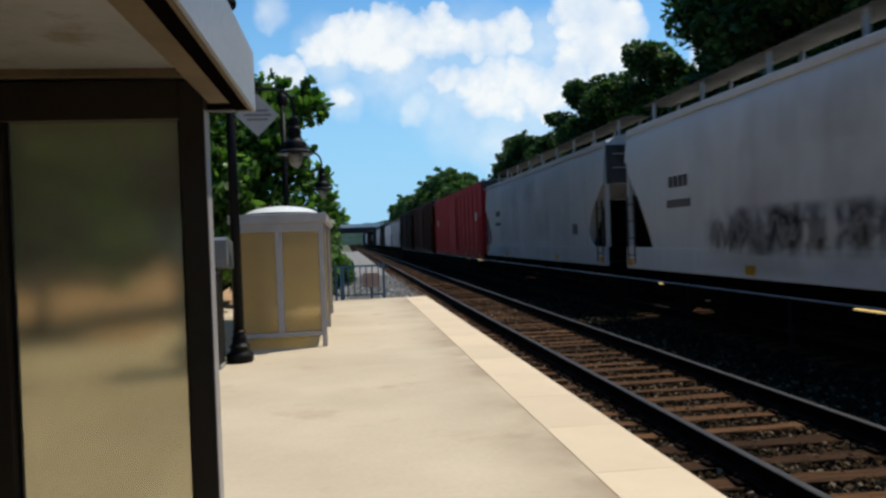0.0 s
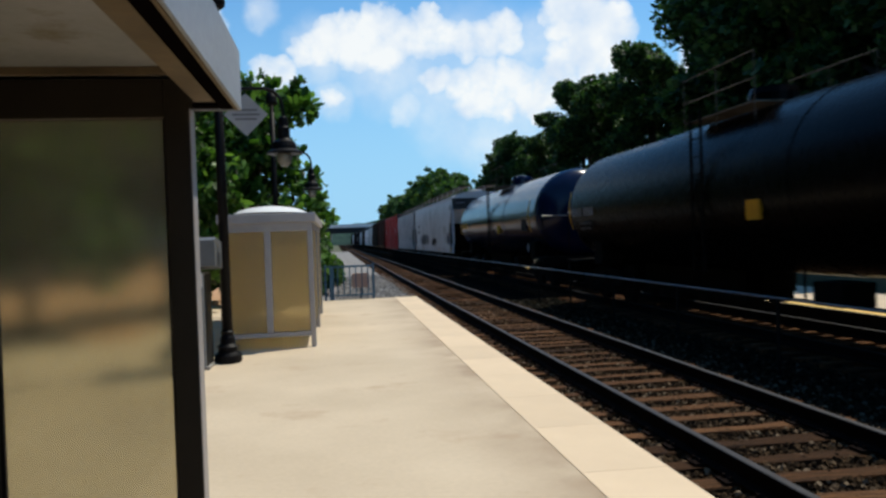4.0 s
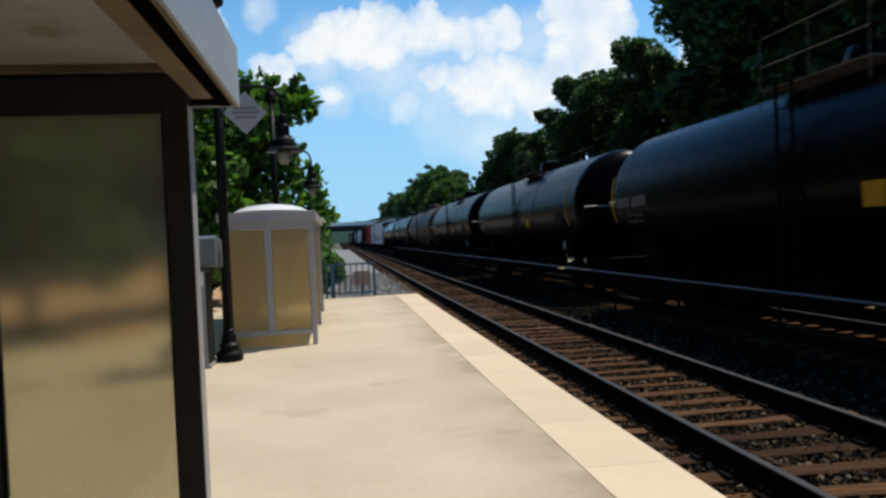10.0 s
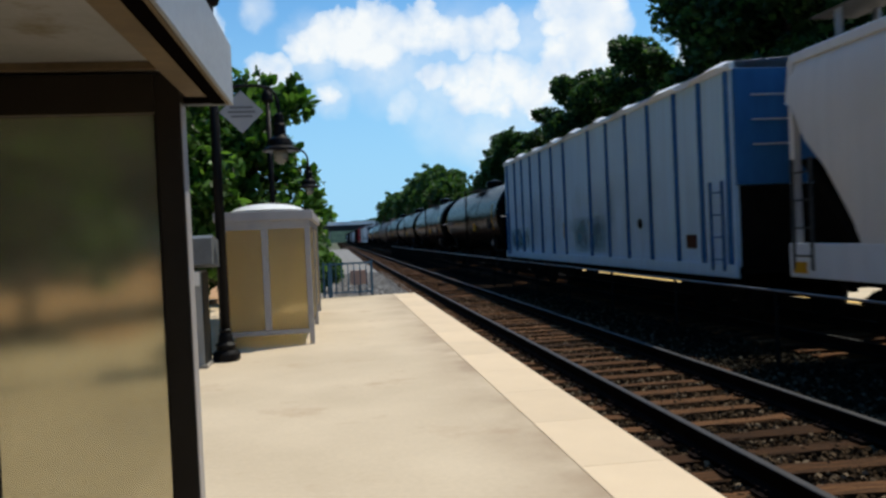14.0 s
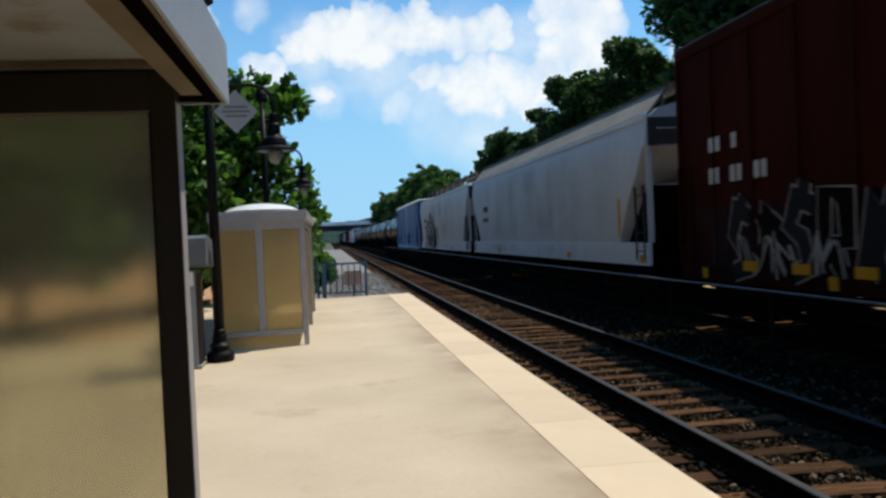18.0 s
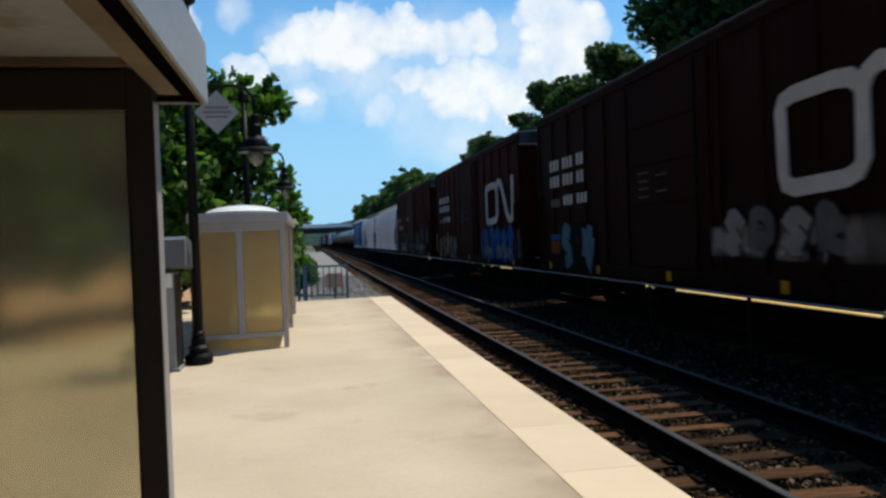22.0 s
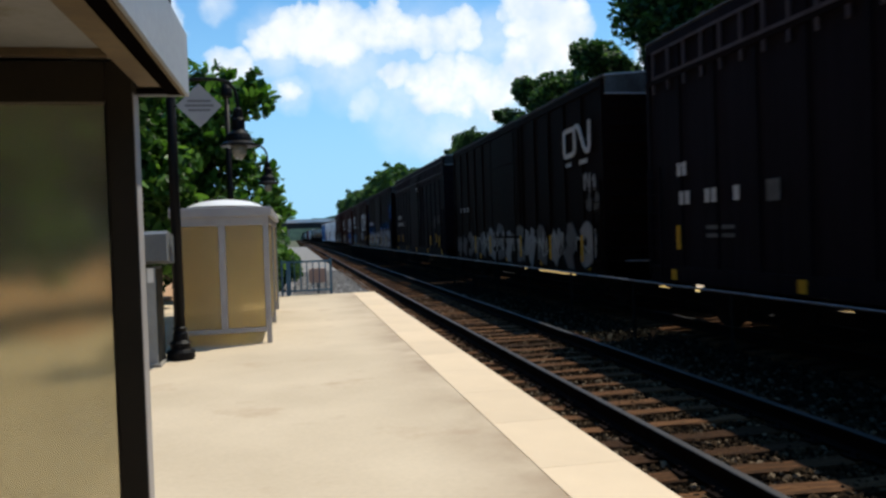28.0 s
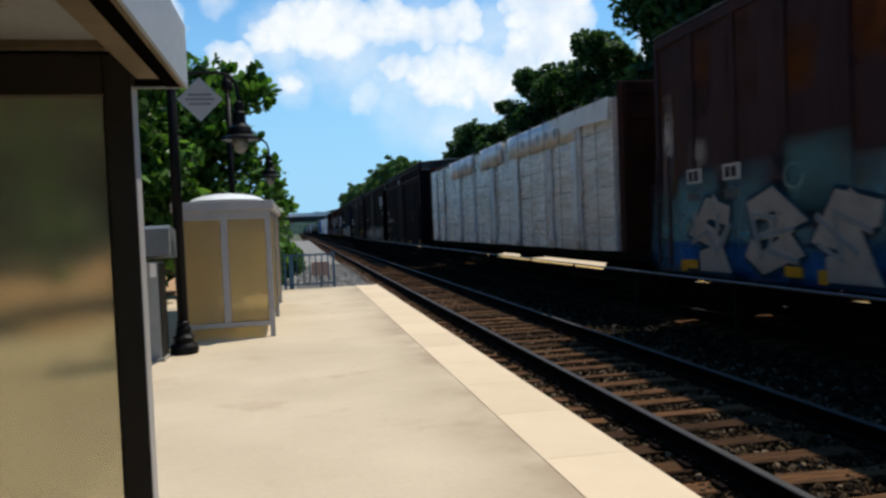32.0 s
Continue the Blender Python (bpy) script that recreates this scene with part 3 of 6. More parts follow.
# fence between the tracks
XF = 5.75
fence = tagged(new("intertrack_fence"), "low galvanised mesh fence with a round top rail between the tracks", "fence")
wire_bm = bmesh.new()
PANEL = 3.13
for i in range(int(PANEL / 0.05)):
    box(wire_bm, -0.002, 0.002, i * 0.05, i * 0.05 + 0.004, -0.45, 0.56)
for j in range(8):
    box(wire_bm, 0.002, 0.006, 0, PANEL, -0.42 + j * 0.14, -0.416 + j * 0.14)
panel_me = part("mesh_panel", wire_bm, MESH, fence, "welded wire mesh darkened for shade", at=pose(XF, 0.37, 0)).data
post_me = part("fence_post", T((0, 0, -0.7), (0, 0, 0.60), 0.03), MESH, fence, at=pose(XF, 0.37, 0)).data
rail_me = part("top_rail", T((0, 0, 0), (0, PANEL, 0), 0.017, seg=10), FENCE, fence, at=pose(XF, 0.37, 0.605)).data
for i in range(1, 26):
    y = 0.37 + i * PANEL
    part("mesh_panel", panel_me, MESH, fence, at=pose(XF, y, 0))
    part("fence_post", post_me, MESH, fence, at=pose(XF, y, 0))
    part("top_rail", rail_me, FENCE, fence, at=pose(XF, y, 0.605))

# wooded bank across the tracks
bm = bmesh.new()
rows = []
br = random.Random(11)
for i in range(0, 46):
    y = -40 + i * 12
    rows.append([bm.verts.new((x + br.uniform(-0.5, 0.5), y, z + br.uniform(-0.3, 0.3))) for x, z in ((13.3, -0.95), (14.2, 0.35), (19, 1.2), (25, 2.4), (36, 5.0), (70, 7), (140, 8))])
for a, b in zip(rows, rows[1:]):
    for i in range(6):
        bm.faces.new((a[i], a[i + 1], b[i + 1], b[i]))
structure("bank", bm, EARTH, "dark wooded bank behind the far platform", "bank")

# ---- plants ----


def leaf_cloud(name, blobs, n, size, material, seed, drop=0.0, shape="quad"):
    """Leaves spread through round clumps: (x, y, z, radius); denser near their skins."""
    r = random.Random(seed)
    weights = [b[3] ** 2 for b in blobs]
    vs, fs = [], []
    outline = [(0, -1), (0.5, -0.55), (0.62, 0.0), (0.38, 0.55), (0, 1.05), (-0.38, 0.55), (-0.62, 0.0), (-0.5, -0.55)] if shape == "leaf" else None
    for _ in range(n):
        x, y, z, rad = r.choices(blobs, weights)[0]
        d = Vector((r.gauss(0, 1), r.gauss(0, 1), r.gauss(0, 1))).normalized() * rad * r.random() ** 0.42
        c = Vector((x, y, z)) + Vector((d.x, d.y, d.z * 0.85))
        s = size * r.uniform(0.6, 1.25)
        m = Euler((r.uniform(-1.1, 1.1) - drop, r.uniform(-1.0, 1.0), r.uniform(0, 6.3))).to_matrix()
        k = len(vs)
        if outline:
            for u, v in outline:
                p = c + m @ Vector((u * s, v * s, -abs(u) * 0.35 * s - 0.12 * v * v * s))
                vs.append(p[:])
            fs += [(k, k + 1, k + 2, k + 3, k + 4), (k, k + 4, k + 5, k + 6, k + 7)]
        else:
            for u, v in ((-0.5, -0.6), (0.55, -0.35), (0.45, 0.65), (-0.6, 0.3)):
                p = c + m @ Vector((u * s, v * s, 0.25 * s * u * v))
                vs.append(p[:])
            fs.append((k, k + 1, k + 2, k + 3))
    return raw_mesh(name, vs, fs, material)


def limb(bm, a, b, r0, r1, bend, r):
    a, b = Vector(a), Vector(b)
    last, lr = a, r0
    for i in (1, 2, 3):
        f = i / 3
        p = a.lerp(b, f) + Vector((r.uniform(-bend, bend), r.uniform(-bend, bend), 0)) * (1 - f)
        nr = r0 + (r1 - r0) * f
        tube(bm, last, p, lr, nr, 7)
        last, lr = p, nr


def tree(name, m, height, spread, leaves, size, material, seed, label, low=0.3, shape="quad", drop=0.0, group="trees"):
    r = random.Random(seed)
    t = thing(name, m, label, "tree", group)
    bm = bmesh.new()
    limb(bm, (0, 0, -0.5), (r.uniform(-0.4, 0.4), r.uniform(-0.4, 0.4), height * 0.72), height * 0.022, height * 0.008, 0.3, r)
    blobs = []
    for i in range(15):
        a, f = i * 2.4 + r.uniform(-0.4, 0.4), r.random()
        z = height * (low + (0.92 - low) * (i + 0.5) / 15)
        reach = spread * (1.0 - abs((z / height - low) / (1 - low) - 0.42) ** 1.5 * 1.15) * (0.55 + 0.45 * f)
        p = (math.cos(a) * reach * 0.72, math.sin(a) * reach * 0.72, z)
        limb(bm, (0, 0, max(height * 0.15, z * 0.72)), p, height * 0.008, height * 0.002, 0.3, r)
        blobs.append((*p, spread * r.uniform(0.22, 0.42)))
        for _ in range(3):
            blobs.append((p[0] + r.uniform(-1, 1) * spread * 0.3, p[1] + r.uniform(-1, 1) * spread * 0.3, z + r.uniform(-0.8, 0.8) * spread * 0.22, spread * r.uniform(0.12, 0.24)))
        for _ in range(5):
            out = r.uniform(1.0, 1.35)
            blobs.append((p[0] * out + r.uniform(-1, 1) * spread * 0.28, p[1] * out + r.uniform(-1, 1) * spread * 0.28, z + r.uniform(-0.3, 1.0) * spread * 0.32, spread * r.uniform(0.05, 0.10)))
    blobs.append((0, 0, height * 0.93, spread * 0.25))
    blobs.append((0, 0, height * 0.65, spread * 0.5))
    part("trunk", bm, BARK, t)
    part("crown", leaf_cloud("crown", blobs, leaves, size, material, seed + 1, drop, shape), material, t)
    return t


woods = [tree("tree", pose(24.5, 42, 1.5), 19, 6.0, 25000, 0.31, LEAF_DARK, 20 + v, "tall dense dark green tree beside the railway", 0.12) for v in range(3)]
OUT = 1.36
woods[0].matrix_basis = pose(24 * OUT, 42 * OUT, 1.5) @ Matrix.Scale(1.06 * OUT, 4)
woods[1].matrix_basis = pose(25 * OUT, 31 * OUT, 2.5, 0, 0, 40) @ Matrix.Scale(OUT, 4)
woods[2].matrix_basis = pose(21 * OUT, 20 * OUT, 1.5, 0, 0, 80) @ Matrix.Scale(OUT, 4)
for k, (x, y, z, s, turn) in enumerate([
    (23, 36, 2, 1.0, 70), (21, 27, 1.5, 0.95, 120), (25, 20, 3, 1.05, 200), (21, 11, 2, 1.0, 300), (27, 12, 3, 1.1, 20), (32, 44, 4, 1.05, 160), (31, 29, 4, 1.1, 250),
    (20.5, 60, 1.2, 0.68, 30), (22, 67, 1.5, 0.70, 90), (20, 71, 1.0, 0.55, 220), (25, 62, 2.5, 0.75, 260), (23, 54, 1.5, 0.72, 75),
    (20, 86, 1.2, 0.62, 110), (22, 95, 1.5, 0.66, 10), (21, 80, 1.2, 0.55, 150), (25, 104, 2, 0.66, 320), (20, 2, 2, 1.0, 100), (26, -6, 2, 1.1, 190), (29, 37, 3, 1.15, 280), (35, 20, 4, 1.15, 45), (27, 47, 2.5, 0.9, 130),
    # Left-side trees, mostly out of view, added to block sky light and darken reflections.
    (-9, 7, -0.4, 0.75, 15), (-8.5, -3, -0.4, 0.8, 95), (-10, 15, -0.4, 0.72, 185), (-10, -13, -0.4, 0.85, 275), (-14, 3, -0.4, 0.9, 330),
    (-12, 20, -0.4, 0.85, 40), (-13, 11, -0.4, 0.95, 120), (-12, -8, -0.4, 0.9, 210), (-13, -20, -0.4, 0.95, 310), (-9.5, -28, -0.4, 0.85, 60), (-15, 17, -0.4, 1.0, 250), (-8.5, 2, -0.4, 0.7, 140),
    (-10.5, 30, -0.4, 0.85, 25), (-12.5, 38, -0.4, 0.9, 115), (-16, 48, -0.4, 0.95, 205), (-20, 60, -0.4, 1.0, 295), (-26, 74, -0.4, 1.05, 75), (-22, 44, -0.4, 1.1, 165), (-20, 66, -0.4, 1.0, 35), (-24, 82, -0.4, 1.05, 85), (-23, 92, -0.4, 1.0, 135), (-27, 104, -0.4, 1.1, 185),
]):
    c = copy_thing(woods[k % 3], pose(x * OUT, y * OUT, z * OUT - 0.35, 0, 0, turn))
    c.scale = (s * OUT, s * OUT, s * OUT)

far_wood = [tree("tree", pose(22, 160 + v, 1.0), 15, 6.5, 5000, 0.8, LEAF_FAR, 40 + v, "distant sunlit green tree beside the tracks", 0.05) for v in range(2)]
far_wood[1].matrix_basis = pose(24, 185, 1.0, 0, 0, 50)
for k, (x, y, z, s, turn) in enumerate([
    (20, 140, 0.5, 0.75, 20), (23, 150, 1, 0.85, 60), (21, 172, 1, 0.95, 140), (25, 200, 1, 1.0, 200), (22, 215, 1, 1.0, 260), (24, 235, 1, 1.05, 320),
    (21, 255, 1, 1.0, 15), (23, 280, 1, 1.05, 80), (22, 300, 1, 1.0, 170), (27, 125, 2, 0.8, 220), (24, 118, 2, 0.6, 130),
    (-9, 60, 0, 0.45, 10), (-8, 90, 0, 0.5, 100), (-10, 130, 0, 0.6, 190), (-9, 180, 0, 0.6, 280), (-11, 240, 0, 0.7, 50),
]):
    c = copy_thing(far_wood[k % 2], pose(x, y, z, 0, 0, turn))
    c.scale = (s, s, s)

tree("tree", pose(-2.38, 22.5, -0.5), 7.0, 2.6, 7400, 0.155, LEAF_BRIGHT, 61, "leafy tree with broad bright green leaves behind the shelters", 0.12, "leaf", 0.5, "platform trees")
tree("tree", pose(-4.4, 19.5, -0.5), 6.6, 2.6, 6200, 0.155, LEAF_BRIGHT, 62, "leafy tree with broad bright green leaves behind the shelters", 0.26, "leaf", 0.5, "platform trees")
tree("tree", pose(-6.0, 15.5, -0.5), 6.4, 2.8, 5000, 0.14, LEAF_BRIGHT, 63, "leafy tree with broad bright green leaves behind the shelters", 0.30, "leaf", 0.5, "platform trees")


def shrub(m, rad, n, size, material, seed, label):
    r = random.Random(seed)
    t = thing("shrub", m, label, "shrub", "shrubs by the platform end")
    bm = bmesh.new()
    blobs = []
    for i in range(7):
        p = (r.uniform(-0.7, 0.7) * rad, r.uniform(-0.7, 0.7) * rad, rad * r.uniform(0.5, 1.5))
        limb(bm, (0, 0, -0.2), p, 0.03, 0.01, 0.1, r)
        blobs.append((*p, rad * r.uniform(0.35, 0.6)))
    part("stem", bm, BARK, t)
    part("foliage", leaf_cloud("foliage", blobs, n, size, material, seed + 5), material, t)
    return t


shrub(pose(-0.55, 30, -0.5), 0.95, 2600, 0.10, LEAF_DARK, 71, "dark rounded shrub behind the blue railing")
shrub(pose(-1.7, 27, -0.5), 1.2, 2600, 0.11, LEAF_BRIGHT, 72, "bright green shrub behind the shelters")
shrub(pose(-1.9, 32, -0.5), 1.7, 4200, 0.12, LEAF_BRIGHT, 76, "bright green shrub beyond the platform end")
shrub(pose(-0.9, 36, -0.5), 1.1, 2600, 0.11, LEAF_BRIGHT, 73, "bright green shrub beyond the platform end")
shrub(pose(-2.2, 44, -0.5), 1.5, 2600, 0.13, LEAF_BRIGHT, 74, "bright green shrub beyond the platform end")
shrub(pose(-2.2, 60, -0.5), 1.8, 2200, 0.16, LEAF_BRIGHT, 75, "bright green shrub beyond the platform end")

# ---- bridge and hill in the distance ----
P_DARKSTEEL = mat("dark bridge steel", (0.03, 0.035, 0.04), (0.02, 0.022, 0.026), 0.8, spec=0.1)
br_t = thing("road_bridge", pose(0, 330, 0), "long pale concrete road bridge crossing high over the tracks", "bridge")
part("deck", B(-70, 90, -5, 5, 6.0, 7.5), P_DARKSTEEL, br_t, "dark deck underside")
part("parapet", B(-70, 90, -5.3, -4.9, 7.5, 8.9), WHITE, br_t, "pale concrete parapet")
part("abutment", B(-70, -6, -3, 4, -1.0, 6.0), P_DARKSTEEL, br_t, "shaded abutment wall")
part("abutment", B(14, 90, -3, 4, -1.0, 6.0), P_DARKSTEEL, br_t, "shaded abutment wall")
for x in (-2.5, 11):
    part("pier", B(x - 0.6, x + 0.6, -4, 4, -1.0, 6.0), CONCRETE_SIDE, br_t)
for x in (-12, -6, 0, 6, 12, 18):
    part("girder", B(x - 3.2, x + 2.8, -4.7, -4.2, 5.2, 6.0), P_DARKSTEEL, br_t)
bm = bmesh.new()
hr = random.Random(5)
rows = []
for i in range(60):
    x = -160 + i * 8
    top = 20 + 5.5 * math.sin(i * 0.21 + 0.9) + hr.uniform(-0.9, 0.9)
    rows.append([bm.verts.new((x, y, z)) for y, z in ((560, -2), (600, top * 0.6), (640, top), (760, top * 0.9))])
for a, b in zip(rows, rows[1:]):
    for i in range(3):
        bm.faces.new((a[i], b[i], b[i + 1], a[i + 1]))
structure("hill", bm, mat("far woods", (0.035, 0.065, 0.05), (0.016, 0.032, 0.028), 1.0, scale=0.12, fine=0.7, bump=0.8, spec=0.05), "distant wooded hill behind the bridge", "hill")

# ---- shelters ----


def shelter(m, length, height, frame, glass, label, bays, w=1.22, p=0.075, beam=0.13, near=False):
    """Narrow waiting shelter; its far end wall lies at y = length, its front opens to the tracks on +x."""
    s = thing("platform_shelter", m, label, "shelter", "shelters on the platform")
    ys = [i * length / bays for i in range(bays + 1)]
    low = 0.24
    for i, y in enumerate(ys):
        for x in (-w, -p):
            part("post", B(x, x + p, y - p / 2, y + p / 2, 0.0, height, 0.006), frame, s)
    for x in (-w,) if near else (-w, -p):
        part("beam", B(x, x + p, p / 2, length - p / 2, height - 0.10, height, 0.004), frame, s)
    for y in (0.0, length):
        part("beam", B(-w + p, -p, y - p / 2, y + p / 2, height - beam, height, 0.004), frame, s)
        part("sill", B(-w + p, -p, y - p / 2, y + p / 2, 0.17, low, 0.004), frame, s)
        part("mullion", B(-w / 2 - 0.04, -w / 2 + 0.04, y - p / 2 - 0.004, y + p / 2, low, height - beam, 0.004), frame, s)
        for x0, x1 in ((-w + p, -w / 2 - 0.04), (-w / 2 + 0.04, -p)):
            part("panel", B(x0 + 0.002, x1 - 0.002, y - 0.005, y + 0.005, low, height - beam), glass, s, "frosted glazing panel")
            for xa, xb in ((x0, x0 + 0.012), (x1 - 0.012, x1)):
                part("gasket", B(xa, xb, y - 0.012, y + 0.012, low, height - beam), BLACKPOLE if near else frame, s)
    for a, b in zip(ys, ys[1:]):
        part("panel", B(-w + 0.03, -w + 0.04, a + p / 2 + 0.002, b - p / 2 - 0.002, low, height - 0.10), glass, s, "frosted glazing panel")
        part("sill", B(-w, -w + p, a + p / 2, b - p / 2, 0.17, low), frame, s)
        if not near:
            part("panel", B(-0.042, -0.032, a + p / 2 + 0.002, b - p / 2 - 0.002, low, height - 0.10), glass, s, "frosted glazing panel")
    return s


# the shelter beside the camera: dark frame, wide roof
near_s = shelter(pose(-0.652, -1.10, 0), 4.05, 2.19, BRONZE, FROST, "dark bronze platform shelter with frosted glazing and a pale roof edge", 2, 1.478, 0.088, 0.14, True)
part("edge_trim", B(0.0015, 0.0045, 4.05 - 0.044, 4.05 + 0.044, 0.02, 2.08), ALU, near_s, "pale metal edge strip")
X0, X1, Y0, Y1 = -1.67, 0.167, -0.15, 4.19
for x0, x1, y0, y1 in ((X1 - 0.012, X1, Y0, Y1), (X0, X0 + 0.012, Y0, Y1), (X0 + 0.012, X1 - 0.012, Y1 - 0.012, Y1), (X0 + 0.012, X1 - 0.012, Y0, Y0 + 0.012)):
    part("fascia", B(x0, x1, y0, y1, 2.10, 2.33, 0.003), FASCIA, near_s, "pale grey metal roof edge")
part("fascia_lip", B(X1 - 0.024, X1 - 0.013, Y0 + 0.02, Y1 - 0.02, 2.10, 2.108), SOFFIT, near_s)
part("shadow_gap", B(X1 - 0.075, X1 - 0.025, Y0 + 0.02, Y1 - 0.013, 2.104, 2.114), BLACKGAP, near_s, "black gap behind the roof edge")
part("end_gap", B(X0 + 0.02, X1 - 0.076, Y1 - 0.07, Y1 - 0.013, 2.108, 2.118), BLACKGAP, near_s, "black gap behind the roof edge")
part("soffit_board", B(X1 - 0.165, X1 - 0.077, Y0 + 0.02, Y1 - 0.072, 2.122, 2.15, 0.003), SOFFIT, near_s, "brown soffit board with water stains")
part("soffit_board", B(X0 + 0.03, X0 + 0.15, Y0 + 0.02, Y1 - 0.072, 2.122, 2.15, 0.003), SOFFIT, near_s, "brown soffit board with water stains")
part("end_board", B(X0 + 0.15, X1 - 0.166, 3.955, 3.985, 2.195, 2.221), SOFFIT, near_s, "brown end board")
part("ceiling_panel", B(X0 + 0.10, X1 - 0.10, Y0 + 0.05, Y1 - 0.05, 2.222, 2.24), CEIL, near_s, "pale grey ceiling panel")
part("roof_panel", B(X0 + 0.014, X1 - 0.014, Y0 + 0.014, Y1 - 0.014, 2.29, 2.328), FASCIA, near_s)

# the shelter further along
far_s = shelter(pose(-0.492, 11.97, 0), 5.45, 1.90, ALU, FROST_FAR, "grey aluminium platform shelter with amber frosted panels and milky domes", 2, 1.36)
part("fascia", B(-1.41, 0.05, -0.10, 5.55, 1.90, 2.04, 0.01), ALU, far_s, "grey metal roof edge")
for k in range(3):
    dm = bmesh.new()
    bmesh.ops.create_uvsphere(dm, u_segments=24, v_segments=12, radius=1.0, matrix=Matrix.LocRotScale((-0.68, 0.82 + k * 1.85, 2.03), None, (0.60, 0.85, 0.165)))
    bmesh.ops.delete(dm, geom=[v for v in dm.verts if v.co.z < 2.03], context="VERTS")
    smooth(part("dome", dm, DOME, far_s, "milky white roof dome"))

# ---- lamp post, sign, cabinet, railing ----
lx, ly = -1.645, 10.77
lamp = thing("street_lamp", pose(lx, ly, 0), "black cast-iron platform lamp post with a gooseneck arm and bell shade", "lamp post")
part("base", turned(bmesh.new(), [(0.17, 0.0), (0.185, 0.03), (0.185, 0.10), (0.165, 0.13), (0.13, 0.15), (0.13, 0.20), (0.145, 0.22), (0.10, 0.26), (0.095, 0.34), (0.075, 0.38), (0.09, 0.42), (0.06, 0.45)]), BLACKPOLE, lamp)
smooth(part("pole", T((0, 0, 0.44), (0, 0, 4.95), 0.072, 0.055, seg=14), BLACKPOLE, lamp))
bm = bmesh.new()
pts = [(0.0, 3.66), (0.34, 3.70), (0.60, 3.70), (0.73, 3.66), (0.81, 3.58), (0.845, 3.45), (0.85, 3.30)]
for (a, za), (b, zb) in zip(pts, pts[1:]):
    tube(bm, (a, 0, za), (b, 0, zb), 0.022, seg=8)
part("arm", bm, BLACKPOLE, lamp, "curved gooseneck arm")
sh = part("shade", turned(bmesh.new(), [(0.03, 0.52), (0.06, 0.50), (0.065, 0.38), (0.085, 0.36), (0.085, 0.22), (0.10, 0.20), (0.15, 0.165), (0.165, 0.11), (0.168, 0.07), (0.20, 0.055), (0.245, 0.03), (0.245, 0.005), (0.21, 0.0)]), BLACKPOLE, lamp, "black bell-shaped lamp shade", at=pose(0.85, 0, 2.80))
part("globe", turned(bmesh.new(), [(0.10, 0.02), (0.105, -0.05), (0.09, -0.11), (0.05, -0.16), (0.02, -0.17)]), LENS, sh, "clear glass lamp globe")
part("top_shade", turned(bmesh.new(), [(0.058, 4.80), (0.09, 4.78), (0.13, 4.81), (0.14, 4.86), (0.12, 4.98), (0.06, 5.1)]), BLACKPOLE, lamp, "black bell fitting at the pole top")

second = copy_thing(lamp, pose(-1.50, 18.24, 0))
second["label"] = "black cast-iron lamp post half hidden behind the far shelter"

sign = thing("diamond_sign", pose(-1.275, 10.655, 3.33, 0, 0, 0), "grey diamond-shaped metal sign on the lamp post", "sign")
bm = plate(bmesh.new(), [(-0.29, 0), (0, -0.29), (0.29, 0), (0, 0.29)], -0.004, 0.004)
bmesh.ops.rotate(bm, verts=bm.verts, matrix=Matrix.Rotation(radians(90), 3, "Z"))
part("sheet", bm, SIGNGREY, sign)
for zz, w in ((0.06, 0.30), (0.0, 0.36), (-0.06, 0.28)):
    part("lettering_bar", B(-w / 2, w / 2, -0.0065, -0.0045, zz - 0.014, zz + 0.014), SIGNINK, sign)
part("bracket", T((-0.33, 0.06, 0.0), (-0.02, 0.008, 0.0), 0.012), BLACKPOLE, sign)

cab = thing("ticket_cabinet", pose(-1.98, 10.45, 0), "grey metal ticket cabinet with a sloping hood beside the lamp post", "cabinet")
part("body", B(-0.30, 0.14, -0.22, 0.28, 0.0, 1.25, 0.01), CABINET, cab)
part("side_panel", B(0.142, 0.155, -0.20, 0.26, 0.04, 1.22, 0.004), CABDARK, cab, "dark side panel")
part("hood", plate(bmesh.new(), [(-0.34, 1.33), (0.36, 1.27), (0.36, 1.62), (-0.20, 1.70), (-0.34, 1.66)], -0.36, 0.31), CABHOOD, cab, "sloping grey hood")
part("notice", B(0.05, 0.125, -0.232, -0.222, 1.06, 1.24, 0.004), WHITE, cab, "small white label")
part("plinth", B(-0.34, 0.18, -0.26, 0.32, 0.0, 0.04), CONCRETE_SIDE, cab)

railing = thing("railing", pose(0, END - 0.06, 0), "dark blue steel railing closing the platform end", "railing")
part("rail", B(-0.50, 0.86, -0.025, 0.025, 0.88, 0.93), BLUERAIL, railing, "top rail")
part("rail", B(-0.50, 0.86, -0.02, 0.02, 0.10, 0.14), BLUERAIL, railing, "bottom rail")
for x in (-0.47, 0.83):
    part("post", B(x - 0.03, x + 0.03, -0.03, 0.03, 0, 0.97, 0.004), BLUERAIL, railing)
part("post", B(-0.36, -0.24, -0.05, 0.05, 0, 0.92, 0.004), BLUERAIL, railing, "thick blue post")
for i in range(6):
    x = -0.14 + i * 0.165
    part("baluster", B(x - 0.014, x + 0.014, -0.014, 0.014, 0.14, 0.88), BLUERAIL, railing)
notice = thing("notice_board", pose(0.50, END + 0.6, -0.44), "faded orange notice board on a post beyond the railing", "sign")
part("board", B(-0.24, 0.24, -0.012, 0.012, 0.72, 1.12, 0.004), ORANGESIGN, notice)
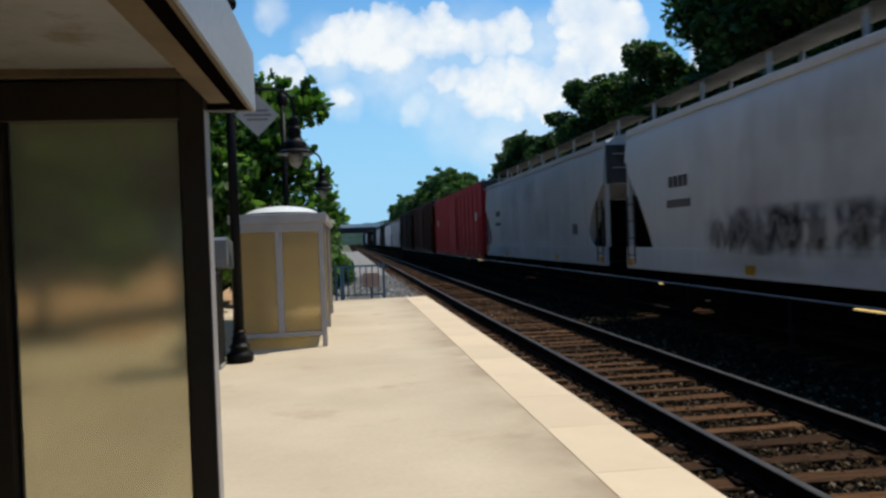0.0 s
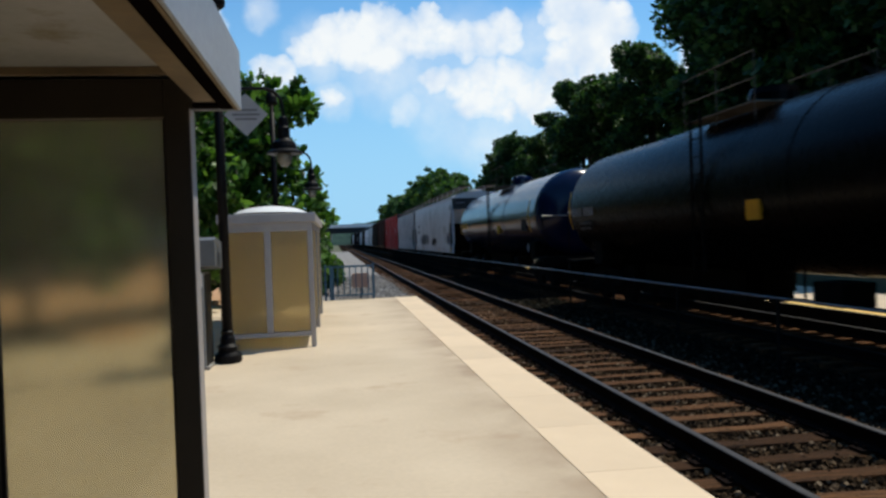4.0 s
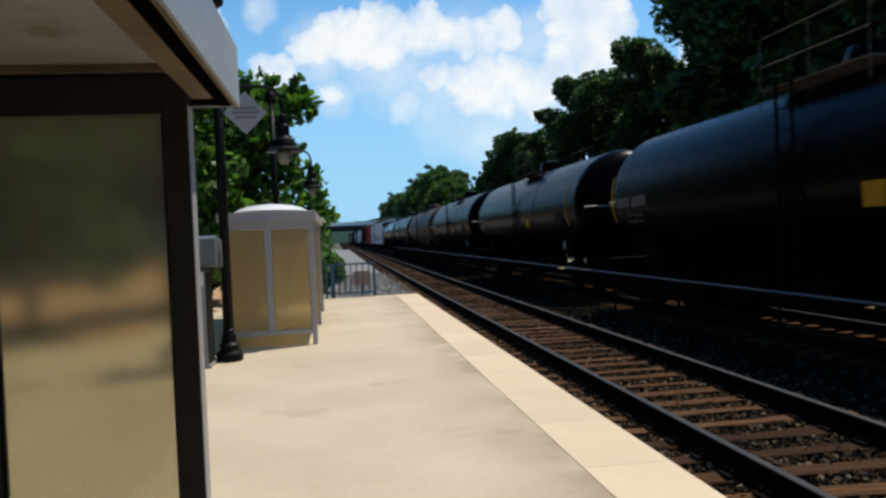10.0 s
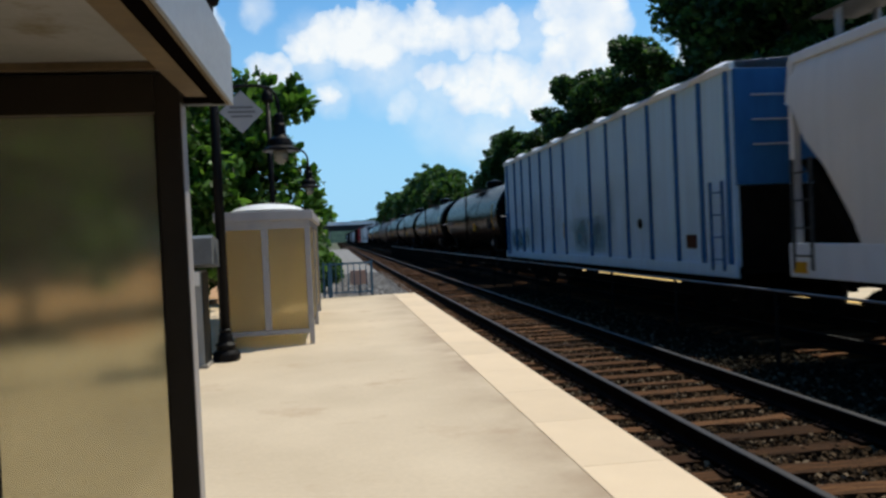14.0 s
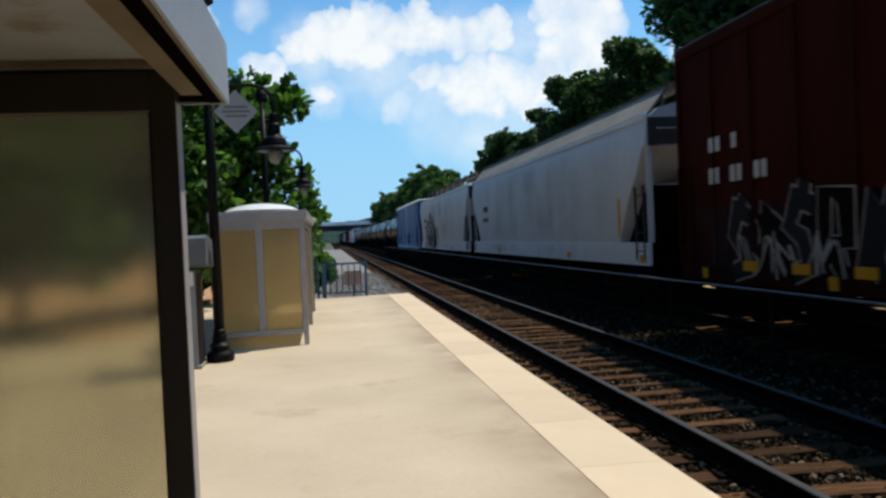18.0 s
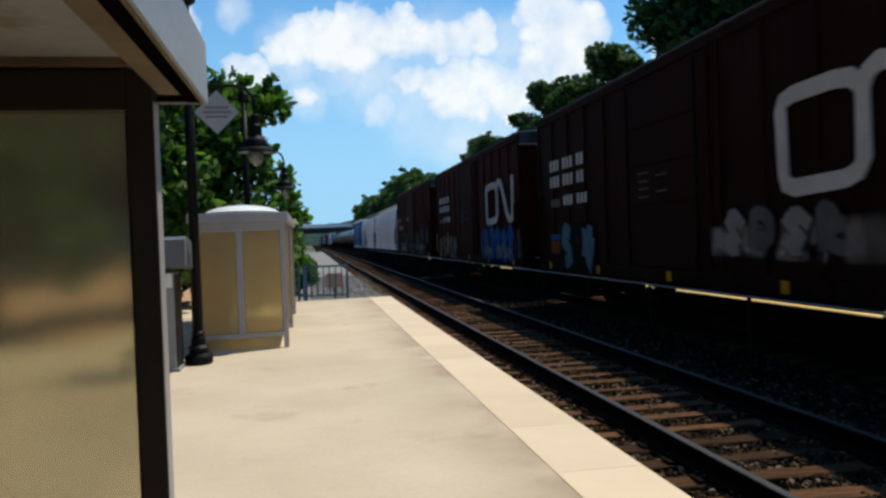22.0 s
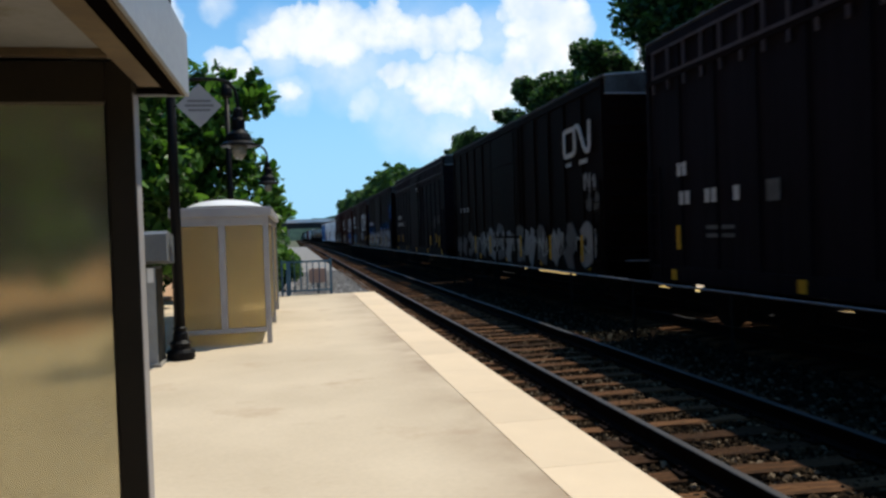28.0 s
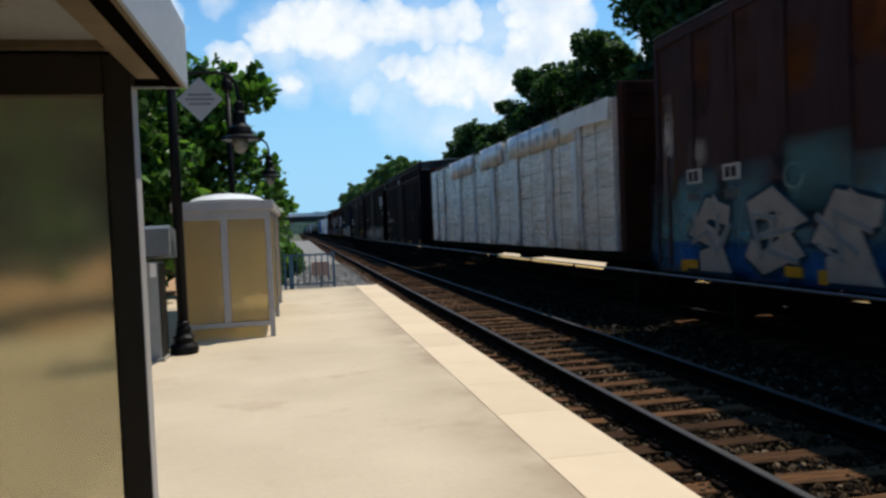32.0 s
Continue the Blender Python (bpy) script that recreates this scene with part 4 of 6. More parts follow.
part("post", B(-0.03, 0.03, 0.014, 0.06, 0.0, 1.05), FENCE, notice)
# ---- freight train ----
K = 0.915


def paint(name, a, b=None, rust=(0.09, 0.045, 0.025), spot_at=0.66, rough=0.65, spec=0.12, rain=0.25, **k):
    return mat(name, a, b, rough, spec=spec, scale=0.5, fine=14, bump=0.06, spots=rust, spot_at=spot_at, streak=(1, 1, 0.35), rain=rain, **k)


P_WHITE = paint("weathered white hopper paint", (0.67, 0.69, 0.72), (0.59, 0.61, 0.635), (0.44, 0.42, 0.41), 0.68, rough=0.5, spec=0.35, rain=0.05)
P_CREAM = paint("cream hopper paint", (0.73, 0.73, 0.73), (0.66, 0.655, 0.65), (0.54, 0.51, 0.48), 0.70, rough=0.5, spec=0.35, rain=0.05)
P_SILL = paint("bluish white sill paint", (0.74, 0.80, 0.88), (0.66, 0.72, 0.80), (0.5, 0.5, 0.52), 0.70, rough=0.4, spec=0.35, rain=0.05)
P_SLOPE = mat("dusty tan roof sheet", (0.34, 0.32, 0.28), (0.25, 0.235, 0.205), 0.8, scale=0.8, fine=20, spec=0.1)
P_GREY = paint("grey hopper paint", (0.50, 0.52, 0.53), (0.38, 0.40, 0.42), (0.18, 0.17, 0.17), 0.66, rain=0.07)
P_RED = paint("bright red paint", (0.52, 0.035, 0.04), (0.42, 0.025, 0.03), (0.2, 0.03, 0.03), 0.7)
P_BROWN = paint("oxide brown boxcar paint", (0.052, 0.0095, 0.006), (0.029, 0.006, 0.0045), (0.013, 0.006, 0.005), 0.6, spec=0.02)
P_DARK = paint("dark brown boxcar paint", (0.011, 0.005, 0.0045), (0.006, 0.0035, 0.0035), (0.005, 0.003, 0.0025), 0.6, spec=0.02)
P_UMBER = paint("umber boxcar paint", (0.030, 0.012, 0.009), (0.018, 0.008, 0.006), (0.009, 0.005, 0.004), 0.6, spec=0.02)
P_PURPLE = paint("purple-brown boxcar paint", (0.062, 0.037, 0.042), (0.040, 0.025, 0.029), (0.085, 0.032, 0.010), 0.55, spec=0.06)
# Paler than the slate sides: light on the upper ribs is in this colour.
P_RIB = paint("lit-toned purple-grey rib paint", (0.085, 0.070, 0.085), (0.05, 0.042, 0.052), (0.03, 0.02, 0.02), 0.62, spec=0.1)
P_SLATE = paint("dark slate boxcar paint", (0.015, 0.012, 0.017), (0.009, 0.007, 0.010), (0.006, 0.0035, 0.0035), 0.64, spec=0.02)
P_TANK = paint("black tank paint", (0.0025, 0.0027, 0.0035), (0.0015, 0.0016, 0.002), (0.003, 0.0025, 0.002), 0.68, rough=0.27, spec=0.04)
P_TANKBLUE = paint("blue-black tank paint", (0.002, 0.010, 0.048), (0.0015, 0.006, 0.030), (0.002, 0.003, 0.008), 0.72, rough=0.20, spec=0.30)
P_TANKRUST = paint("dusty grey-brown tank paint", (0.115, 0.083, 0.070), (0.060, 0.046, 0.042), (0.11, 0.058, 0.036), 0.55, rough=0.5, spec=0.12)
P_TANKDK = paint("dull black tank paint", (0.004, 0.004, 0.005), (0.0025, 0.0025, 0.003), (0.004, 0.003, 0.0025), 0.66, rough=0.30, spec=0.035)
P_SKY = paint("pale blue-white panel paint", (0.50, 0.72, 0.90), (0.43, 0.63, 0.82), (0.33, 0.40, 0.46), 0.68, rain=0.08)
P_BLUE = paint("blue frame paint", (0.035, 0.16, 0.38), (0.025, 0.11, 0.28), (0.03, 0.06, 0.12), 0.7)
# On hopper ends and ladders this grey carries the shade between cars.
P_ENDDARK = mat("dark streaky car end grey", (0.10, 0.11, 0.115), (0.045, 0.045, 0.045), 0.8, scale=1.2, fine=14, rain=0.4, spec=0.1)
P_BOARD = mat("dusty steel grating", (0.15, 0.135, 0.115), (0.08, 0.072, 0.06), 0.8, scale=1.5, fine=40, spec=0.1)
P_GRIME = stain("brown grime", (0.12, 0.10, 0.08), 0.6, (1, 1.0, 0.6), 0.11)
G_SMUDGE = stain("smudged black spray", (0.035, 0.033, 0.035), 1.6, (1, 1.2, 0.7), 0.85)
P_OXIDE = mat("red-brown bulkhead paint", (0.065, 0.022, 0.014), (0.035, 0.012, 0.009), 0.8, scale=1.2, fine=14, rain=0.4, spec=0.1)
G_BLUEFOG = stain("blue spray fog", (0.02, 0.13, 0.42), 1.0, (1, 0.8, 0.8), 0.75)
G_SKYFOG = stain("pale blue spray fog", (0.16, 0.36, 0.44), 1.0, (1, 0.8, 0.8), 0.75)
G_WHITEFOG = stain("peeling white paint", (0.42, 0.40, 0.38), 2.0, (1, 1, 0.6), 0.8)
G_YELLOWFOG = stain("yellow spray fog", (0.42, 0.34, 0.04), 1.2, (1, 1, 1), 0.5)
G_TEALFOG = stain("pale teal spray fog", (0.14, 0.34, 0.38), 0.5, (1, 0.6, 0.6), 0.95)
G_SKYPALE = mat("pale sky spray paint", (0.26, 0.32, 0.36), (0.18, 0.23, 0.27), 0.7, bump=0.02, spec=0.04)
G_BRIGHTBLUE = stain("bright blue spray", (0.02, 0.16, 0.55), 0.5, (1, 0.6, 0.6), 1.0)
G_DULLBLUE = mat("dull blue-grey paint", (0.30, 0.36, 0.42), (0.22, 0.27, 0.33), 0.7, bump=0.02, spec=0.04)
G_GREENFOG = stain("green spray fog", (0.06, 0.12, 0.07), 1.2, (1, 1, 1), 0.9)
G_ORANGE = mat("orange spray paint", (0.22, 0.06, 0.015), (0.14, 0.04, 0.012), 0.7, scale=3, bump=0.02, spec=0.04)
G_DIM = mat("dull grey panel paint", (0.05, 0.048, 0.046), (0.03, 0.03, 0.03), 0.8, spec=0.03)
G_CREAMY = mat("faded yellow paint", (0.42, 0.38, 0.22), (0.34, 0.30, 0.18), 0.7, bump=0.02, spec=0.05)
P_RUSTFOG = stain("orange rust bloom", (0.14, 0.045, 0.012), 0.9, (1, 1, 0.7), 0.8)
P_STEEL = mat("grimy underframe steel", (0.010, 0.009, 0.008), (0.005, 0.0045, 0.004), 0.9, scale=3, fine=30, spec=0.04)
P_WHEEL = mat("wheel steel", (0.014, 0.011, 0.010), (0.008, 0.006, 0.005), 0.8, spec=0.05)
P_ROOF = mat("galvanised car roof", (0.42, 0.42, 0.42), (0.28, 0.28, 0.29), 0.5, metal=0.4, scale=1, fine=10)
P_OVERLAP = mat("pale plastic overlap", (0.84, 0.86, 0.90), (0.66, 0.67, 0.70), 0.35, scale=1.2, fine=7, bump=0.5, spots=(0.40, 0.38, 0.36), spot_at=0.55)
P_ROOFDK = mat("dusty dark car roof", (0.13, 0.11, 0.10), (0.08, 0.07, 0.065), 0.8, scale=1, fine=10, spec=0.05)
P_WRAP = mat("white lumber wrap", (0.88, 0.88, 0.88), (0.66, 0.63, 0.60), 0.27, scale=1.1, fine=6, bump=1.0, streak=(1, 0.35, 1.8), spots=(0.54, 0.50, 0.455), spot_at=0.62, random_tone=0.06, spec=1.0)
P_WRAPTOP = mat("white top sheet", (0.82, 0.83, 0.84), (0.72, 0.73, 0.75), 0.35, scale=2, fine=6, bump=0.5)
P_MARK = mat("blue-grey printed ink", (0.36, 0.45, 0.54), (0.30, 0.39, 0.48), 0.5, bump=0.02)
P_STRAP = mat("dark strap", (0.06, 0.06, 0.06), rough=0.7, bump=0)
P_LETTER = mat("white lettering paint", (0.58, 0.58, 0.58), (0.44, 0.44, 0.44), 0.6, scale=2, fine=20, bump=0.02, spec=0.04)
P_LETTERDK = mat("dark lettering paint", (0.10, 0.10, 0.11), rough=0.6, bump=0.02, spec=0.04)
P_YELLOW = mat("yellow reflector", (0.65, 0.36, 0.03), (0.5, 0.26, 0.02), 0.5, bump=0.02, spec=0.04)
G_WHITE = mat("white spray paint", (0.42, 0.41, 0.39), (0.28, 0.27, 0.26), 0.6, scale=3, fine=20, bump=0.02, spec=0.04)
G_BLUE = mat("blue spray paint", (0.015, 0.10, 0.36), (0.008, 0.05, 0.20), 0.6, scale=3, bump=0.02, spec=0.04)
G_SKY = mat("sky blue spray paint", (0.09, 0.22, 0.30), (0.04, 0.12, 0.20), 0.6, scale=2, bump=0.02, spec=0.04)
P_RUSTSPOT = mat("rust bloom", (0.075, 0.028, 0.010), (0.045, 0.026, 0.026), 0.8, scale=1.6, fine=12, bump=0.1, spec=0.05)
G_DKBLUE = mat("dark blue spray paint", (0.01, 0.04, 0.08), rough=0.6, bump=0.02, spec=0.04)
G_FADED = mat("faded grey spray paint", (0.30, 0.29, 0.29), (0.2, 0.2, 0.2), 0.7, scale=3, bump=0.02, spec=0.04)
G_BLACK = mat("black spray paint", (0.02, 0.02, 0.025), rough=0.6, bump=0.02, spec=0.04)
G_GREY = mat("silver spray paint", (0.13, 0.13, 0.135), (0.08, 0.08, 0.085), 0.5, scale=3, bump=0.02, spec=0.04)

WHEEL_ME = None


def mesh_of(name, bm, material):
    me = bpy.data.meshes.new(name)
    bmesh.ops.recalc_face_normals(bm, faces=bm.faces)
    bm.to_mesh(me)
    bm.free()
    me.materials.append(material)
    return me


def wheel_mesh():
    bm = bmesh.new()
    for x0, x1, r in ((-0.80, -0.67, 0.455), (-0.67, -0.64, 0.49), (0.67, 0.80, 0.455), (0.64, 0.67, 0.49), (-0.64, 0.64, 0.08)):
        tube(bm, (x0, 0, 0), (x1, 0, 0), r, seg=24 if r > 0.2 else 10)
    return mesh_of("wheelset", bm, P_WHEEL)


def truck_mesh():
    bm = bmesh.new()
    for s in (-1, 1):
        prof = [(-1.25, 0.60), (-0.95, 0.78), (-0.3, 0.86), (0.3, 0.86), (0.95, 0.78), (1.25, 0.60), (1.2, 0.42), (0.75, 0.44), (0.42, 0.24), (-0.42, 0.24), (-0.75, 0.44), (-1.2, 0.42)]
        plate(bm, prof, s * 1.02 - 0.06, s * 1.02 + 0.06)
        for y in (-0.22, 0.0, 0.22):
            tube(bm, (s * 1.02, y, 0.30), (s * 1.02, y, 0.74), 0.085, seg=8)
    box(bm, -1.15, 1.15, -0.2, 0.2, 0.5, 0.78)
    return mesh_of("truck", bm, P_STEEL)


WHEEL_ME, TRUCK_ME = wheel_mesh(), truck_mesh()
bm = B(-0.12, 0.12, -0.45, 0.35, 0.72, 0.98, 0.02)
box(bm, -0.16, 0.16, 0.30, 0.50, 0.66, 1.02, 0.03)
COUPLER_ME = mesh_of("coupler", bm, P_STEEL)


def ladder_mesh(height, width, rungs):
    bm = bmesh.new()
    for y in (-width / 2, width / 2):
        box(bm, -0.02, 0.02, y - 0.02, y + 0.02, 0, height)
    for i in range(rungs):
        z = height * (i + 0.5) / rungs
        tube(bm, (0, -width / 2, z), (0, width / 2, z), 0.013, seg=6)
    return bm


CARS = []


def start_car(name, front, back, label, category="railway car"):
    """front and back: places along the train of the car's two ends; the train runs towards +y."""
    a, b = front * K, back * K
    car = thing(name, pose(C2, (a + b) / 2, ZR), label, category, "cars of the freight train")
    CARS.append((car, (a + b) / 2))
    half = (a - b) / 2
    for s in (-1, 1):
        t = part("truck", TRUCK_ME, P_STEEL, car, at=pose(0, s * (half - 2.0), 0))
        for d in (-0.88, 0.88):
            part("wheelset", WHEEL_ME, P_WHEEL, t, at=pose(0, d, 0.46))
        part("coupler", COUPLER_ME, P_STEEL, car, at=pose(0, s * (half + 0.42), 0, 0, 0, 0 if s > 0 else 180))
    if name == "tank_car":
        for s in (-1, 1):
            # Solid block added to close the view under the shell to black.
            part("underframe_gear", B(-0.5, 0.5, 0.3, half - 3.3, 0.40, 0.99, 0.03), P_STEEL, car, "black filler block under the shell") if s > 0 else None
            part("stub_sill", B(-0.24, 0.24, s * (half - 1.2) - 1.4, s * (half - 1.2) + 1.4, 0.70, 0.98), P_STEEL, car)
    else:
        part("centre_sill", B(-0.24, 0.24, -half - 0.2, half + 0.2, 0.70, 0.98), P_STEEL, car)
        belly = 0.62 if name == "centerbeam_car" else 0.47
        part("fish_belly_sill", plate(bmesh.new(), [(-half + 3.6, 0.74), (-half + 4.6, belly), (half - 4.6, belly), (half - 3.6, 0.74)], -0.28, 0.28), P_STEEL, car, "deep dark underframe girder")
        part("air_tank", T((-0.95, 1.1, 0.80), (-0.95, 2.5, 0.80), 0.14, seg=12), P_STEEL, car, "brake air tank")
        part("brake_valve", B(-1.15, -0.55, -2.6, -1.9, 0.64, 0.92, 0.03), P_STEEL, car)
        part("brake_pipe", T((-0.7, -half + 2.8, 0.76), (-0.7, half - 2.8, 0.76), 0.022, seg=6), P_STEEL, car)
    return car, half


def bars(car, x, y, z, w, h, n, material, depth=0.004):
    """A row of n plain bars standing for lettering that is drawn without characters."""
    step = w / n
    for i in range(n):
        part("lettering_bar", B(x - depth, x, y - w / 2 + i * step + 0.12 * step, y - w / 2 + (i + 0.88) * step, z, z + h), material, car)


def letters(car, x, start, z, h, groups, width, gap, material):
    """Lettering drawn as plain upright bars in groups, running from start towards the rear."""
    y = start
    for g in groups:
        for _ in range(g):
            part("lettering_bar", B(x - 0.004, x, y - width * 0.72, y, z, z + h), material, car)
            y -= width
        y -= gap


STROKES = [
    [[(0.0, 0.1), (0.35, 0.9), (0.5, 0.35), (0.95, 1.0)], [(0.1, 0.45), (0.7, 0.0)]],
    [[(0.9, 0.85), (0.3, 1.0), (0.05, 0.6), (0.55, 0.45), (0.85, 0.1), (0.2, 0.0)], [(0.5, 0.95), (0.6, 1.15)]],
    [[(0.1, 1.0), (0.0, 0.3), (0.4, 0.6), (0.55, 0.05), (1.0, 0.75)], [(0.75, 1.05), (0.65, 0.6)]],
    [[(0.0, 0.75), (0.5, 1.0), (0.95, 0.7), (0.45, 0.55)], [(0.5, 0.6), (0.9, 0.25), (0.3, 0.0), (0.05, 0.2)]],
    [[(0.2, 0.0), (0.1, 0.9), (0.6, 0.8), (0.45, 0.2), (1.0, 0.05)], [(0.3, 0.5), (0.95, 0.6)]],
    [[(0.0, 0.35), (0.45, 0.0), (0.4, 0.95), (1.0, 0.6)], [(0.1, 0.85), (0.75, 0.2)]],
    [[(0.05, 0.05), (0.15, 1.0), (0.85, 0.9), (0.9, 0.4), (0.35, 0.35), (0.75, 0.0)]],
]


def throw_up(car, x, start, stop, z0, z1, count, fill, line, seed, fat=0.13, rim=0.05, lean=0.0, turn=4):
    """Fat angular sprayed shapes, no characters, with a rim of another colour, from start rearwards to stop."""
    r = random.Random(seed)
    step = (start - stop) / count
    for i in range(count):
        low, tall, wide = z0 + r.uniform(0, 0.10) * (z1 - z0), (z1 - z0) * r.uniform(0.85, 1.0), step * r.uniform(0.66, 0.80)
        tilt = lean + r.uniform(-0.06, 0.06)
        for k, stroke in enumerate(STROKES[r.randrange(7)]):
            pts = [(start - i * step - 0.12 * step - wide * (u + tilt * v + r.uniform(-0.05, 0.05)), low + tall * (v + r.uniform(-0.04, 0.04))) for u, v in stroke]
            t = turn if len(pts) > 2 else 1
            part("graffiti_rim", ribbon(pts, x, 0.002 + 0.0006 * k, fat + rim, t), line, car)
            part("graffiti_fill", ribbon(pts, x, 0.009 + 0.0006 * k, fat, t), fill[i % len(fill)], car)


def fog(car, name, x, y0, y1, z0, z1, material, label, n=1, seed=0):
    """Soft sprayed or worn patches that fade towards their edges, n of them side by side."""
    r = random.Random(seed)
    for k in range(n):
        a, b = y0 + (y1 - y0) * k / n, y0 + (y1 - y0) * (k + 1) / n
        grow = 0.35 * (b - a) if n > 1 else 0.0
        part(name, B(x - 0.0015 - 0.0004 * (k % 2), x - 0.0004 * (k % 2), a - grow, b + grow, z0 - r.uniform(0, 0.1) * (n > 1), z1 - r.uniform(0, 0.3) * (n > 1)), material, car, label)


def ribbon(pts, x, depth, width, turn=0):
    """A sprayed or painted band along points in y and z, rounded between them, as one mesh; it creeps outwards a little so as not to meet itself."""
    fine = []
    n = len(pts)
    for i in range(n - 1):
        p0, p1, p2, p3 = (Vector(pts[max(0, min(n - 1, i + k))]) for k in (-1, 0, 1, 2))
        for j in range(turn or 1):
            f = j / (turn or 1)
            if turn:
                fine.append(0.5 * (2 * p1 + (p2 - p0) * f + (2 * p0 - 5 * p1 + 4 * p2 - p3) * f * f + (3 * p1 - p0 - 3 * p2 + p3) * f ** 3))
            else:
                fine.append(p1)
    fine.append(Vector(pts[-1]))
    bm, rings = bmesh.new(), []
    for i, p in enumerate(fine):
        a, b = fine[max(0, i - 1)], fine[min(len(fine) - 1, i + 1)]
        d = (b - a).normalized()
        side = Vector((-d.y, d.x)) * width
        if 0 < i < len(fine) - 1:
            c = max(0.55, abs((p - a).normalized().dot(d)))
            side /= c
        out = x - depth - 0.00025 * i
        rings.append([bm.verts.new(v) for v in ((out, p.x + side.x, p.y + side.y), (out, p.x - side.x, p.y - side.y), (x, p.x - side.x, p.y - side.y), (x, p.x + side.x, p.y + side.y))])
    for a, b in zip(rings, rings[1:]):
        for j in range(4):
            bm.faces.new((a[j], b[j], b[(j + 1) % 4], a[(j + 1) % 4]))
    bm.faces.new(rings[0]), bm.faces.new(rings[-1][::-1])
    return bm


def scrawl(car, x, y0, y1, z0, z1, material, seed, n=26, width=0.035):
    """Looping sprayed scribbles, one band each."""
    r = random.Random(seed)
    count = max(1, n // 6)
    step = (y1 - y0) / count
    for k in range(count):
        yc = y0 + step * (k + 0.5)
        top, low = z1 - r.uniform(0, 0.15) * (z1 - z0), z0 + r.uniform(0, 0.15) * (z1 - z0)
        pts, y = [], yc + 0.5 * step
        for i in range(9):
            y += r.uniform(-0.42, 0.18) * step
            y = min(yc + 0.6 * step, max(yc - 0.6 * step, y))
            pts.append((y, r.uniform(top - 0.3 * (z1 - z0), top) if i % 2 else r.uniform(low, low + 0.35 * (z1 - z0))))
        part("graffiti_scrawl", ribbon(pts, x, 0.003, width * r.uniform(0.7, 1.1), 5), material, car)


def hopper(front, back, paint_m, label, seed, sill=None, low=0.0, slant=False, slope=False):
    """Covered hopper with bulging sides, cut-away ends and a running board on its roof."""
    car, half = start_car("covered_hopper", front, back, label)
    sill = sill or paint_m
    bm = bmesh.new()
    up = [(-1.60, None), (-1.61, 1.7), (-1.615, 2.4), (-1.60, 3.2), (-1.56, 3.75 - low), (-1.47, 4.02 - low), (-1.28, 4.18 - low), (-0.8, 4.30 - low), (0.0, 4.36 - low)]
    cut = ((0.0, 3.0), (0.12, 2.95), (0.35, 2.78), (0.62, 2.58), (0.98, 2.30), (1.18, 2.02), (1.28, 1.80), (1.32, 1.41), (1.8, 1.41))
    if slant:
        cut = ((0.0, 3.40), (0.10, 3.36), (0.20, 3.25), (0.45, 2.83), (0.85, 2.45), (1.25, 1.90), (1.40, 1.66), (1.52, 1.41), (1.9, 1.41))
    stations = [(half - d, b) for d, b in cut]
    stations = [(-y, b) for y, b in stations] + [(y, b) for y, b in stations[::-1]]
    rings = []
    for y, b in stations:
        ring = []
        for x, z in up:
            z = b if z is None else max(z, b + 0.002 * (z + 1))
            ring.append((x, z))
        ring = ring + [(-x, z) for x, z in ring[-2::-1]]
        rings.append([bm.verts.new((x, y, z)) for x, z in ring])
    n = len(rings[0])
    for a, b in zip(rings, rings[1:]):
        for i in range(n):
            bm.faces.new((a[i], b[i], b[(i + 1) % n], a[(i + 1) % n]))
    bm.faces.new(rings[0]), bm.faces.new(rings[-1][::-1])
    body = smooth(part("body", bm, paint_m, car))
    mod = body.modifiers.new("edges", "EDGE_SPLIT")
    mod.split_angle = radians(40)
    for s in (-1, 1):
        part("side_sill", B(s * 1.56 - 0.05, s * 1.56 + 0.05, -half, half, 0.94, 1.42, 0.01), sill, car, "pale side sill")
        part("roof_rim", B(s * 1.50 - 0.03, s * 1.50 + 0.03, -half, half, 3.96 - low, 4.09 - low, 0.012), sill, car)
        for x in (-1.58, 1.58):
            if not slant:
                part("gusset", plate(bmesh.new(), [(s * (half - 1.30), 1.80), (s * (half - 1.36), 1.41), (s * (half - 0.80), 1.41), (s * (half - 1.08), 1.50), (s * (half - 1.24), 1.62)], x - 0.02, x + 0.02), paint_m, car)
        # End and slope sheets take dark colours in place of the gap's shade.
        part("end_sheet", B(-1.52, 1.52, s * (half + 0.014) - 0.012, s * (half + 0.014) + 0.012, cut[0][1], 3.98 - low), P_ENDDARK, car, "hopper end darkened for shade between cars")
        part("slope_sheet", plate(bmesh.new(), [(s * (half - 0.05), 2.6), (s * (half - 1.6), 1.0), (s * (half - 1.75), 1.0), (s * (half - 0.3), 2.6)], -1.45, 1.45), P_STEEL, car, "sloping end sheet darkened for shade")
        for x in (-1.5, 1.5):
            part("end_post", B(x - 0.05, x + 0.05, s * (half - 0.05) - 0.05, s * (half - 0.05) + 0.05, 1.42, 4.0 - low), paint_m, car)
            part("ladder", ladder_mesh(1.55, 0.42, 4), P_ENDDARK, car, at=pose(x * 1.075, s * (half - 0.34), 1.05))
        part("end_platform", B(-1.5, 1.5, s * (half - 0.55) - 0.5, s * (half - 0.55) + 0.5, 0.98, 1.03), P_STEEL, car)
        for z in (2.6, 3.0, 3.4, 3.75):
            part("end_rung", T((-1.35, s * (half + 0.05), z), (-0.85, s * (half + 0.05), z), 0.013, seg=6), P_LETTER, car)
    for k in range(4):
        y = (k - 1.5) * (half - 2.6) * 0.5
        w = (half - 2.6) * 0.23
        bay = bmesh.new()
